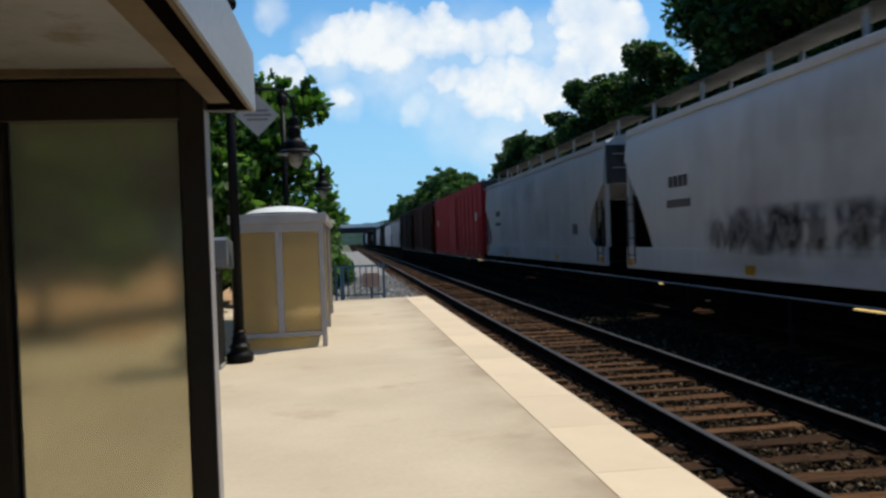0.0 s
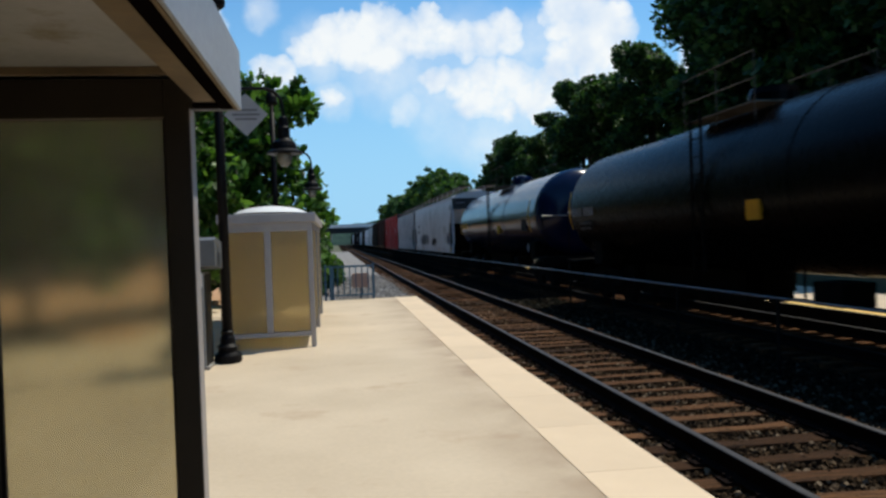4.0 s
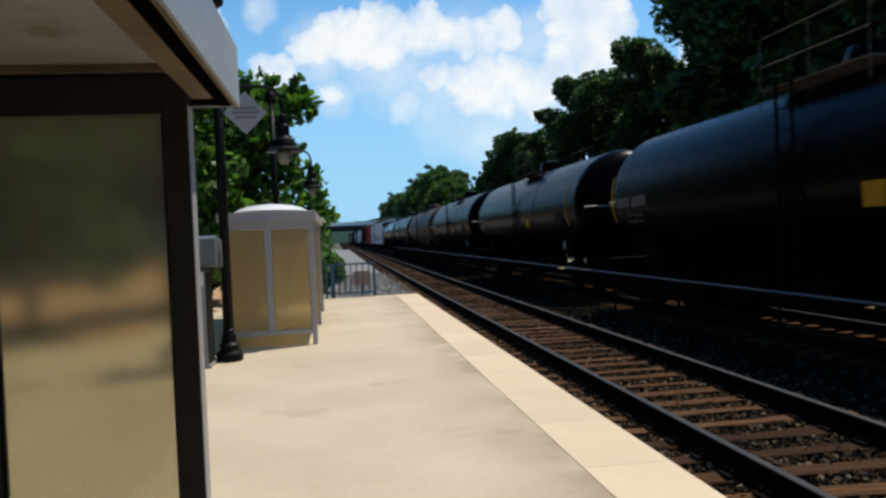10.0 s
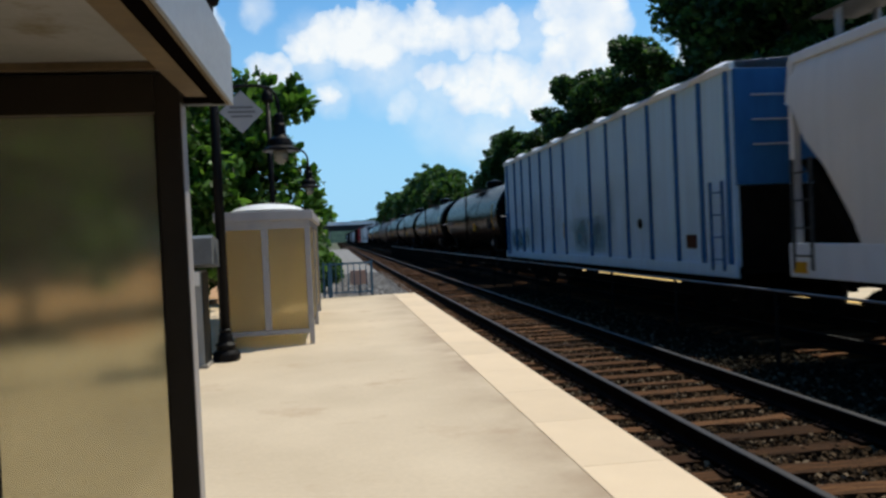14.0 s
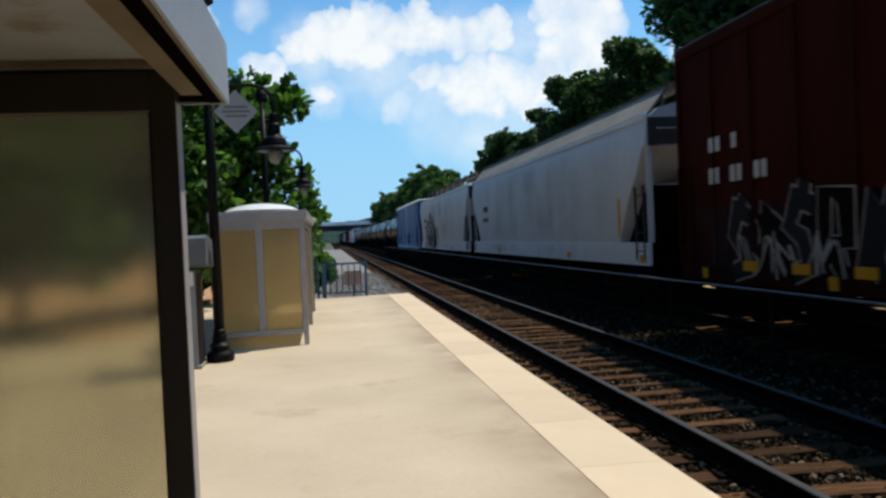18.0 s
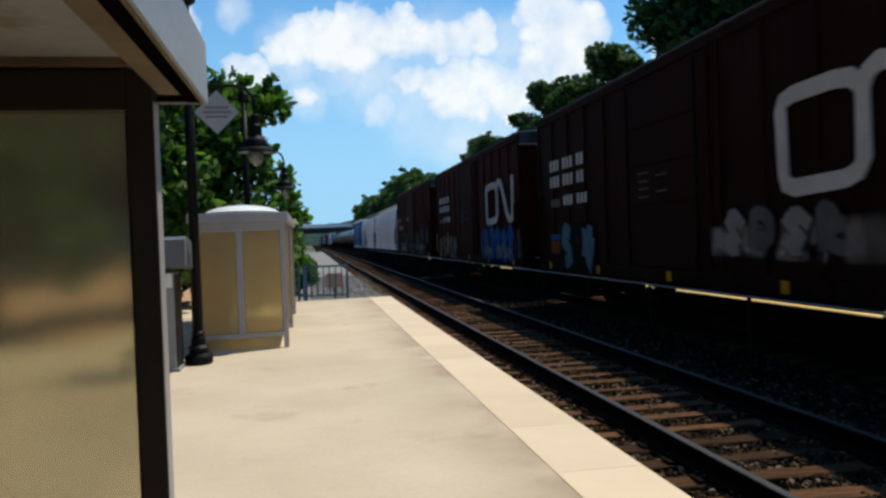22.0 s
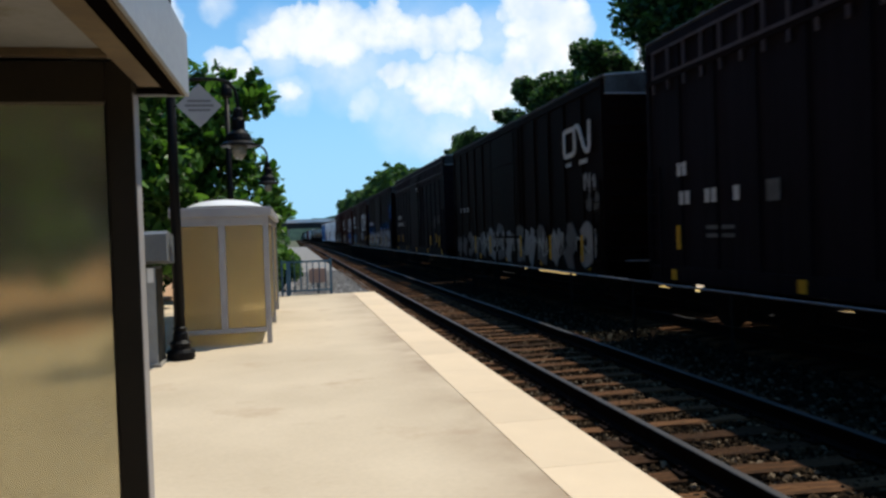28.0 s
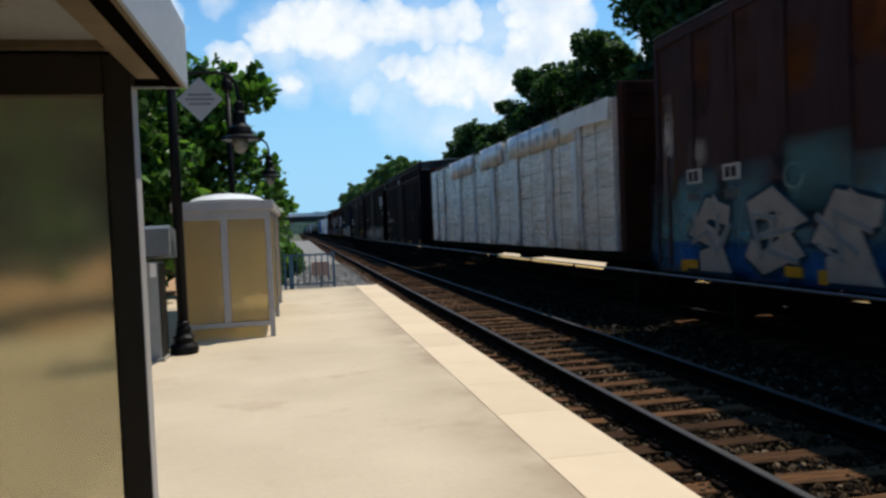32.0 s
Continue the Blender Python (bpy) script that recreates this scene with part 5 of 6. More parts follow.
        bmesh.ops.create_cone(bay, cap_ends=True, segments=4, radius1=0.75, radius2=1.9, depth=1.1, matrix=Matrix.Translation((0, y, 0.84)) @ Matrix.Rotation(radians(45), 4, "Z"))
        part("hopper_bay", bay, P_STEEL, car)
    for x in (-0.70, 0.70):
        part("running_board", B(x - 0.35, x + 0.35, -half - 0.15, half + 0.15, 4.65 - low, 4.675 - low), P_BOARD, car, "grey-brown grating running board")
    if slope:
        for x in (-1, 1):
            part("roof_slope", prism(bmesh.new(), [(x * 1.46, 4.10 - low), (x * 1.02, 4.63 - low), (x * 0.98, 4.63 - low), (x * 1.40, 4.10 - low)], -half + 0.1, half - 0.1), P_SLOPE, car, "dusty tan sloping roof side")
    for i in range(9):
        y = -half + 0.4 + i * (2 * half - 0.8) / 8
        for x in (-1.0, -0.42, 0.42, 1.0):
            part("board_post", B(x - 0.02, x + 0.02, y - 0.06, y + 0.06, 4.22 - low, 4.65 - low), P_ROOF, car)
        part("hatch", B(-0.36, 0.36, y + 0.25, y + 1.0, 4.32 - low, 4.48 - low, 0.03), paint_m, car) if i < 8 else None
    bars(car, -1.612, half - 2.9, 2.62, 0.9, 0.22, 4, P_LETTERDK, 0.01)
    bars(car, -1.616, half - 2.9, 2.22, 1.1, 0.16, 6, P_LETTERDK, 0.006)
    for y in (-half + 0.25, half - 0.25, -half * 0.45, half * 0.45):
        part("reflector", B(-1.617, -1.612, y - 0.16, y + 0.16, 1.00, 1.16), P_YELLOW, car)
    r = random.Random(seed)
    for y0, y1, z0, z1 in ((-half + 1.4, half - 1.4, 1.43, 2.9), (-half + 1.0, half - 0.6, 2.6, 3.9 - low), (-half + 0.6, half - 0.6, 1.0, 1.40)):
        part("grime", plate(bmesh.new(), [(y0, z0), (y1, z0), (y1, z1), (y0, z1)], -1.619, -1.6175), P_GRIME, car, "brown road grime")
    return car, half


def tank(front, back, paint_m, label, seed, marks=P_LETTER, rails=True):
    """Tank car: long cylinder with dished heads on stub sills, manway and platform amidships."""
    car, half = start_car("tank_car", front, back, label)
    R, Z = 1.50, 2.46
    head = [(R * math.sin(a), 0.62 * math.cos(a)) for a in (0.12, 0.35, 0.6, 0.85, 1.1, 1.35, 1.5708)]
    out = [(r, -(half - 0.62) - d) for r, d in head] + [(R, -(half - 0.62) + 0.08), (R, -half * 0.33 - 0.08), (R, -half * 0.33), (R + 0.012, -half * 0.33 + 0.006), (R + 0.012, -half * 0.33 + 0.09), (R + 0.012, half * 0.33 - 0.09), (R + 0.012, half * 0.33 - 0.006), (R, half * 0.33), (R, half * 0.33 + 0.08), (R, half - 0.62 - 0.08)] + [(r, half - 0.62 + d) for r, d in head[::-1]]
    shell = smooth(part("shell", turned(bmesh.new(), out, 40, "y"), paint_m, car, at=pose(0, 0, Z)))
    mod = shell.modifiers.new("edges", "EDGE_SPLIT")
    mod.split_angle = radians(35)
    for s in (-1, 1):
        part("saddle", B(-1.25, 1.25, s * (half - 2.0) - 0.3, s * (half - 2.0) + 0.3, 0.95, 1.55, 0.03), P_STEEL, car)
        part("end_platform", B(-1.45, 1.45, s * (half - 0.35) - 0.5, s * (half - 0.35) + 0.5, 1.0, 1.05), P_STEEL, car)
        for x in (-1.4, 1.4):
            part("handrail_post", T((x, s * (half + 0.02), 1.05), (x, s * (half + 0.02), 2.38), 0.014, seg=6), P_STEEL, car)
        part("handrail", T((-1.42, s * (half + 0.02), 2.39), (1.42, s * (half + 0.02), 2.39), 0.018, seg=6), P_ROOF, car, "bright steel end handrail")
        part("end_sill", B(-1.42, 1.42, s * (half + 0.05) - 0.10, s * (half + 0.05) + 0.10, 0.74, 1.0, 0.02), P_STEEL, car)
        # Added black block that hides the bright far platform below the tank end.
        part("brake_gear", B(-1.05, 1.05, s * (half - 0.75) - 0.55, s * (half - 0.75) + 0.55, 0.22, 0.70, 0.04), P_STEEL, car, "black filler block under the tank end")
        for x in (-1.36, 1.36):
            part("sill_step", ladder_mesh(0.72, 0.42, 2), P_STEEL, car, at=pose(x, s * (half - 0.25), 0.32))
        st = bmesh.new()
        for i in range(7):
            a0, a1 = radians(160 + i * 6), radians(166 + i * 6)
            y = half - 0.45 if s > 0 else -half + 1.5
            c = [(math.cos(a) * (R + 0.006), math.sin(a) * (R + 0.006)) for a in (a0, a1)]
            v = [st.verts.new(p) for p in ((c[0][0], y - 0.05, Z + c[0][1]), (c[1][0], y - 0.05, Z + c[1][1]), (c[1][0], y + 0.05, Z + c[1][1]), (c[0][0], y + 0.05, Z + c[0][1]))]
            st.faces.new(v)
        part("reflector", st, P_YELLOW, car)
    part("manway", turned(bmesh.new(), [(0.45, 0), (0.45, 0.30), (0.40, 0.42), (0.15, 0.46)]), paint_m, car, at=pose(0, 0, Z + R - 0.06))
    pl = bmesh.new()
    for s in (-1, 1):
        box(pl, s * 0.85 - 0.28, s * 0.85 + 0.28, -1.3, 1.3, Z + 1.40, Z + 1.43)
        for y in (-1.3, 0, 1.3):
            tube(pl, (s * 1.12, y, Z + 1.1), (s * 1.12, y, Z + (2.25 if rails else 1.55)), 0.007, seg=6)
        for z in (1.8, 2.25) if rails else (1.55,):
            tube(pl, (s * 1.12, -1.3, Z + z), (s * 1.12, 1.3, Z + z), 0.013, seg=6)
    part("top_platform", pl, P_BOARD, car, "railed top platform")
    part("ladder", ladder_mesh(2.9, 0.40, 9), P_STEEL, car, at=pose(-1.54, 0.0, 1.0))
    part("bottom_outlet", turned(bmesh.new(), [(0.18, 0.40), (0.18, 0.55), (0.3, 0.6), (0.3, 1.0)]), P_STEEL, car)
    pipe = bmesh.new()
    tube(pipe, (-0.9, -half + 2.6, 0.62), (-0.9, half - 2.6, 0.62), 0.02, seg=6)
    tube(pipe, (-0.9, 1.2, 0.62), (-0.9, 1.2, 1.1), 0.02, seg=6)
    tube(pipe, (-0.9, -2.2, 0.62), (-0.9, -2.2, 1.1), 0.02, seg=6)
    box(pipe, -1.1, -0.6, -3.4, -2.7, 0.6, 0.95)
    part("brake_rigging", pipe, P_STEEL, car)
    letters(car, -1.508, half - 0.75, 2.24, 0.22, (4, 4), 0.20, 0.14, G_FADED if marks is P_LETTER else marks)
    for k in range(2):
        bars(car, -1.508, half - 1.9, 2.02 - 0.14 * k, 0.9, 0.05, 3, G_GREY, 0.02)
    part("data_panel", B(-1.49, -1.44, -half + 1.9, -half + 2.6, 1.95, 2.35), G_DIM, car, "dull grey data panel")
    part("placard", plate(bmesh.new(), [(-half + 2.2 - 0.15, 1.34), (-half + 2.2, 1.18), (-half + 2.2 + 0.15, 1.34), (-half + 2.2, 1.50)], -1.36, -1.345), P_LETTER, car, "white diamond placard")
    part("warning_panel", B(-1.51, -1.46, -2.0, -1.6, 1.90, 2.22), P_YELLOW, car)
    return car, half


def boxcar(front, back, paint_m, label, eave, ribs, door=0.0, name="boxcar", roof=P_ROOFDK, plate_band=False, sill_z=0.78):
    """Boxcar with outside posts, a sliding door and a ribbed roof; door: where its middle lies."""
    car, half = start_car(name, front, back, label)
    prof = [(-1.59, sill_z + 0.25), (-1.59, eave), (-1.45, eave + 0.05), (1.45, eave + 0.05), (1.59, eave), (1.59, sill_z + 0.25)]
    part("body", prism(bmesh.new(), prof, -half, half), paint_m, car)
    part("roof", prism(bmesh.new(), [(-1.62, eave + 0.054), (-1.60, eave + 0.10), (0, eave + 0.24), (1.60, eave + 0.10), (1.62, eave + 0.054)], -half - 0.03, half + 0.03), roof, car, "ribbed steel roof")
    for i in range(12):
        y = -half + (i + 0.5) * 2 * half / 12
        part("roof_rib", prism(bmesh.new(), [(-1.6, eave + 0.105), (0, eave + 0.245), (1.6, eave + 0.105), (1.6, eave + 0.135), (0, eave + 0.275), (-1.6, eave + 0.135)], y - 0.04, y + 0.04), roof, car)
    for s in (-1, 1):
        part("side_sill", B(s * 1.60 - 0.03, s * 1.60 + 0.03, -half, half, sill_z, sill_z + 0.27, 0.008), paint_m, car)
        part("top_chord", B(s * 1.60 - 0.03, s * 1.60 + 0.03, -half, half, eave - 0.14, eave + 0.02, 0.008), paint_m, car)
    shared = None
    for i in range(ribs + 1):
        y = -half + 0.05 + i * (2 * half - 0.1) / ribs
        if door is not None and abs(y - door) < 1.65:
            continue
        for s in (-1, 1):
            if shared is None:
                shared = part("side_post", B(-0.028, 0.028, -0.06, 0.06, sill_z + 0.27, eave - 0.14, 0.006), paint_m, car, at=pose(s * 1.60, y, 0)).data
            else:
                part("side_post", shared, paint_m, car, at=pose(s * 1.60, y, 0))
    if door is not None:
        for s in (-1, 1):
            dm = B(s * 1.625 - 0.02, s * 1.625 + 0.02, door - 1.55, door + 1.55, sill_z + 0.30, eave - 0.2, 0.006)
            d = part("sliding_door", dm, paint_m, car)
            for j in range(4):
                z = sill_z + 0.75 + j * (eave - sill_z - 1.1) / 4
                part("door_rib", B(s * 1.65 - 0.015, s * 1.65 + 0.015, door - 1.45, door + 1.45, z, z + 0.07), paint_m, d)
            part("latch_bar", T((s * 1.68, door - 1.2, sill_z + 0.3), (s * 1.68, door - 1.2, eave - 0.25), 0.02, seg=6), P_STEEL, d)
    for s in (-1, 1):
        em = bmesh.new()
        for j in range(9):
            z = sill_z + 0.5 + j * (eave - sill_z - 0.7) / 9
            tube(em, (-1.5, s * half, z), (1.5, s * half, z), 0.05, seg=6)
        part("end_ribs", em, paint_m, car)
        ye = s * (half + 0.05)
        part("end_cap", prism(bmesh.new(), [(-1.56, eave - 0.28), (1.56, eave - 0.28), (1.56, eave + 0.06), (0, eave + 0.19), (-1.56, eave + 0.06)], ye - 0.03, ye + 0.03), P_ENDDARK, car, "grey panel across the top of the car end")
        part("end_lip", B(-1.56, 1.56, ye - 0.045, ye + 0.045, eave - 0.31, eave - 0.284), P_ROOF, car, "bright galvanised lip")
        part("end_lip", prism(bmesh.new(), [(-1.58, eave + 0.065), (0, eave + 0.195), (1.58, eave + 0.065), (1.58, eave + 0.10), (0, eave + 0.23), (-1.58, eave + 0.10)], ye - 0.05, ye + 0.05), P_ROOF, car, "bright galvanised lip")
        part("crossover", B(-1.2, 1.2, s * (half + 0.14) - 0.12, s * (half + 0.14) + 0.12, 1.02, 1.05), P_ROOF, car)
        for x in (-1, 1):
            part("ladder", ladder_mesh(eave - sill_z - 0.9 if plate_band else 1.9, 0.42, 6), paint_m, car, at=pose(x * 1.665, s * (half - 0.30), sill_z + 0.1))
    for k in range(5):
        y = -half + 0.9 + k * (2 * half - 1.8) / 4
        part("reflector", B(-1.640, -1.631, y - 0.09, y + 0.09, sill_z + 0.04, sill_z + 0.22), P_YELLOW, car)
    return car, half


def upper_panels(car, half):
    """Row of raised panel frames between the belt rail and the eave."""
    shared = None
    for i in range(28):
        y = -half + 0.3 + i * (2 * half - 0.6) / 27
        if shared is None:
            shared = part("panel_rib", B(-0.02, 0.02, -0.035, 0.035, 4.10, 4.83, 0.006), P_RIB, car, "raised rib coloured paler as if lit", at=pose(-1.625, y, 0)).data
        else:
            part("panel_rib", shared, P_RIB, car, at=pose(-1.625, y, 0))
    for z in (4.35, 4.80):
        part("panel_edge", B(-1.650, -1.628, -half + 0.3, half - 0.3, z, z + 0.05), P_RIB, car)


def emblem(car, x, right, left, z0, z1, material, depth=0.03):
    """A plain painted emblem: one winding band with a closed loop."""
    chain = [(0.585, 0.80), (0.63, 0.88), (0.715, 0.90), (0.93, 0.88), (0.985, 0.84), (1.0, 0.76), (0.99, 0.18), (0.975, 0.08), (0.93, 0.04), (0.66, 0.07), (0.60, 0.12), (0.575, 0.22), (0.575, 0.74),
             (0.55, 0.88), (0.50, 0.94), (0.44, 0.92), (0.40, 0.84), (0.22, 0.20), (0.17, 0.09), (0.11, 0.05), (0.05, 0.09), (0.025, 0.18), (0.02, 1.0)]
    part("emblem", ribbon([(right + a * (left - right), z0 + b * (z1 - z0)) for a, b in chain], x, depth, (z1 - z0) * 0.077), material, car, "large white railway emblem")


# cars already far ahead
boxcar(81.0, 63.0, P_BROWN, "dark brown boxcar far along the train", 4.55, 10)
boxcar(101.0, 83.0, P_DARK, "black-brown boxcar far along the train", 4.55, 10)
hopper(121.0, 103.0, P_GREY, "grey covered hopper far along the train", 1)
hopper(142.0, 123.0, P_WHITE, "white covered hopper far along the train", 2)
boxcar(162.0, 144.0, P_DARK, "dark boxcar far along the train", 4.55, 8)
hopper(183.0, 164.0, P_GREY, "grey covered hopper far along the train", 3)
boxcar(203.0, 185.0, P_SLATE, "slate boxcar far along the train", 4.6, 8)
tank(222.0, 205.0, P_TANK, "black tank car far along the train", 4)
boxcar(243.0, 224.0, P_SLATE, "slate boxcar far along the train", 4.6, 8)
boxcar(263.0, 245.0, P_BROWN, "brown boxcar far along the train", 4.6, 8)
hopper(284.0, 265.0, P_WHITE, "white covered hopper far along the train", 5)
boxcar(304.0, 286.0, P_DARK, "dark boxcar far along the train", 4.6, 8)
boxcar(324.0, 306.0, P_DARK, "dark boxcar far along the train", 4.6, 8)

car, h = boxcar(61.0, 39.9, P_RED, "bright red boxcar with smooth sides", 4.35, 14, roof=P_RED)
bars(car, -1.66, h - 2.0, 2.6, 0.8, 0.4, 1, P_LETTER)
bars(car, -1.66, -h + 1.5, 2.6, 0.7, 0.4, 1, P_LETTER)
car, h = hopper(38.9, 20.85, P_GREY, "grey covered hopper with weathered sides", 11)
bars(car, -1.616, -h + 2.5, 1.75, 0.5, 0.3, 2, P_LETTERDK, 0.006)
car, h = hopper(19.2, -2.8, P_WHITE, "white covered hopper with grimy graffiti along its sill", 12, None, -0.03, True)
part("smudge", B(-1.6225, -1.6205, h - 9.8, h - 3.9, 1.30, 2.15), G_SMUDGE, car, "grimy worn graffiti")
scrawl(car, -1.6225, h - 9.5, h - 4.2, 1.35, 2.0, G_FADED, 3, 42, 0.022)
part("smudge", B(-1.6225, -1.6205, -3.6, -0.4, 1.30, 1.85), G_SMUDGE, car, "grimy worn graffiti")
scrawl(car, -1.6225, -3.4, -0.6, 1.35, 1.8, G_BLACK, 5, 18, 0.02)
ring = [(-8.48 + 0.34 * math.cos(a), 1.76 + 0.31 * math.sin(a)) for a in (0.2 + 2 * math.pi * k / 14 for k in range(15))]
part("graffiti_ring", ribbon(ring, -1.622, 0.004, 0.028, 2), G_BLACK, car, "sprayed black ring")
scrawl(car, -1.622, -8.62, -8.30, 1.48, 2.0, G_BLACK, 8, 6, 0.05)
part("patch", B(-1.626, -1.612, -7.92, -7.35, 1.53, 1.9), P_LETTER, car, "clean white paint patch")
for k in range(5):
    bars(car, -1.622, -7.35 - 0.04 * (k % 2), 2.05 + 0.095 * k, 1.15, 0.045, 3, G_FADED)
bars(car, -1.622, -9.85, 3.36, 0.5, 0.28, 2, G_FADED, 0.008)
part("patch", B(-1.626, -1.612, -h + 0.05, -h + 0.62, 1.0, 1.22), P_YELLOW, car, "yellow sill stripe")
bars(car, -1.6165, -6.9, 1.06, 0.6, 0.08, 4, G_BLACK)

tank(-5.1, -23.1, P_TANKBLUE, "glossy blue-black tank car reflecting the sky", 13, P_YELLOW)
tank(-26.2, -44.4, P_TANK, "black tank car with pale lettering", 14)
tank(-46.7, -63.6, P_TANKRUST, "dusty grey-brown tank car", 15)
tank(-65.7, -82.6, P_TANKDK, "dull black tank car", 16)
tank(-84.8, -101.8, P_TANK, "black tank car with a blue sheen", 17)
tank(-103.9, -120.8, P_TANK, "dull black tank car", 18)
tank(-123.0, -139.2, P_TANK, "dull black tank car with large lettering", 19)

# pale panel hopper with blue posts
car, h = start_car("gondola_car", -141.1, -159.55, "pale blue-white high-sided car with blue posts and a white lined top")
part("body", prism(bmesh.new(), [(-1.58, 1.02), (-1.58, 4.24), (1.58, 4.24), (1.58, 1.02)], -h + 0.06, h), P_SKY, car)
part("end_sheet", B(-1.56, 1.56, -h - 0.02, -h + 0.055, 2.35, 4.24, 0.01), P_BLUE, car, "blue upper car end")
part("end_sheet", B(-1.50, 1.50, -h + 0.0, -h + 0.055, 1.02, 2.34), P_STEEL, car, "near-black lower car end")
for z in (3.0, 3.4, 3.8):
    part("end_rung", T((-1.3, -h - 0.06, z), (-0.5, -h - 0.06, z), 0.015, seg=6), P_LETTER, car)
for s in (-1, 1):
    part("side_sill", B(s * 1.60 - 0.03, s * 1.60 + 0.03, -h, h, 0.84, 1.06, 0.008), P_SKY, car)
    part("top_chord", B(s * 1.58 - 0.05, s * 1.58 + 0.05, -h, h, 4.22, 4.34, 0.015), P_WRAPTOP, car, "white top edge")
for y in (7.97, 6.80, 5.75, 4.60, 3.36, 2.10, 0.86, -1.30, -2.59, -3.80, -5.05, -6.30, -7.30, -8.25):
    for s in (-1, 1):
        part("side_post", B(s * 1.605 - 0.03, s * 1.605 + 0.03, y - 0.04, y + 0.04, 1.06, 4.22, 0.006), P_BLUE, car)
part("data_plate", B(-1.59, -1.578, -7.0, -6.6, 1.31, 1.56), P_RUSTSPOT, car, "small dark plate")
part("inspection_port", T((-1.60, -4.43, 1.81), (-1.578, -4.43, 1.81), 0.11, seg=14), P_STEEL, car, "round dark port")
for y in (1.12, -1.13, -3.68):
    part("patch", B(-1.59, -1.578, y - 0.05, y + 0.05, 1.50, 1.95), G_CREAMY, car, "faded yellow stripe")
fog(car, "worn_paint", -1.582, 4.8, 7.8, 1.1, 1.9, G_SKYFOG, "blue scuffs low on the side")
fog(car, "worn_paint", -1.582, -2.4, 0.7, 1.1, 2.1, G_SKYFOG, "blue scuffs low on the side")
fog(car, "worn_paint", -1.584, -7.9, 8.0, 1.1, 3.0, P_GRIME, "faint brown streaks")
cover = bmesh.new()
wr = random.Random(3)
cr = []
for i in range(60):
    y = -h + 0.1 + i * (2 * h - 0.1) / 59
    z = 4.36 + 0.05 * math.sin(i * 0.9) + wr.uniform(-0.02, 0.03)
    cr.append([cover.verts.new((x, y, z + dz)) for x, dz in ((-1.66, -0.08), (-1.5, 0.02), (0, 0.12), (1.5, 0.02), (1.66, -0.08))])
for a, b in zip(cr, cr[1:]):
    for i in range(4):
        cover.faces.new((a[i], a[i + 1], b[i + 1], b[i]))
smooth(part("top_sheet", cover, P_WRAPTOP, car, "white rippled cover sheet"))
for s in (-1, 1):
    for x in (-1.6, 1.6):
        part("ladder", ladder_mesh(1.5, 0.4, 4), P_BLUE, car, at=pose(x * 1.03, s * (h - 0.55), 0.95))
part("floor_frame", B(-1.5, 1.5, -h, h, 0.9, 1.0), P_STEEL, car)

car, h = hopper(-161.15, -181.6, P_CREAM, "cream covered hopper with large black graffiti", 22, P_SILL, 0.0, True)
fog(car, "graffiti_fog", -1.6195, 0.9, 6.1, 1.05, 2.5, G_YELLOWFOG, "soft yellow spray", 3, 61)
fog(car, "graffiti_fog", -1.6205, 1.2, 3.2, 1.0, 2.0, G_SMUDGE, "soft black spray")
throw_up(car, -1.622, 5.55, 2.2, 1.30, 2.75, 5, [G_BLACK, G_FADED, G_BLACK], G_WHITE, 62, 0.085, 0.05, -0.12, 1)
throw_up(car, -1.634, 4.9, 2.5, 1.75, 2.5, 5, [P_WHITE], G_BLACK, 63, 0.04, 0.07, -0.3, 1)
for pts in (((4.25, 2.5), (4.15, 2.9), (4.02, 3.18)), ((3.85, 2.45), (3.72, 2.85), (3.6, 3.14)), ((3.35, 2.35), (3.0, 2.75), (2.82, 2.98)), ((2.7, 2.2), (2.45, 2.45), (2.35, 2.2)), ((4.9, 1.5), (5.25, 1.25), (5.4, 1.35)), ((3.3, 1.35), (2.95, 0.98), (2.75, 1.05)), ((2.6, 1.5), (2.0, 1.45), (1.75, 1.3))):
    part("graffiti_rim", ribbon(list(pts), -1.622, 0.002, 0.10, 3), G_WHITE, car)
    part("graffiti_fill", ribbon(list(pts), -1.622, 0.010, 0.065, 3), G_BLACK, car, "black spike of spray paint")
part("patch", B(-1.626, -1.6195, 5.55, 5.95, 1.9, 2.45), G_DULLBLUE, car, "dull blue-grey paint patch")
part("patch", B(-1.626, -1.6195, 6.15, 6.6, 1.0, 1.32), G_BLACK, car, "black sill plate")
car, h = hopper(-183.0, -203.9, P_WHITE, "white covered hopper with a pale sill", 23, P_SILL, 0.0, True, True)
part("patch", B(-1.628, -1.616, -h + 1.42, -h + 1.54, 1.55, 2.4), P_YELLOW, car, "yellow paint smear")

car, h = boxcar(-205.6, -222.6, P_BROWN, "oxide brown boxcar with white outline graffiti", 4.86, 13)
letters(car, -1.636, h - 1.18, 2.95, 0.24, (2, 1), 0.22, 0.30, P_LETTER)
letters(car, -1.636, h - 1.16, 2.42, 0.26, (2, 2, 2), 0.20, 0.30, P_LETTER)
throw_up(car, -1.640, h - 1.7, h - 5.6, 0.95, 2.15, 5, [G_BLACK, P_DARK], G_WHITE, 31, 0.13, 0.03, 0.12, 1)
throw_up(car, -1.640, h - 6.4, -h + 2.6, 0.95, 2.15, 7, [G_BLACK, P_DARK], G_WHITE, 32, 0.11, 0.028, -0.05, 1)
scrawl(car, -1.652, h - 5.4, h - 1.6, 0.9, 1.7, G_WHITE, 33, 18, 0.02)
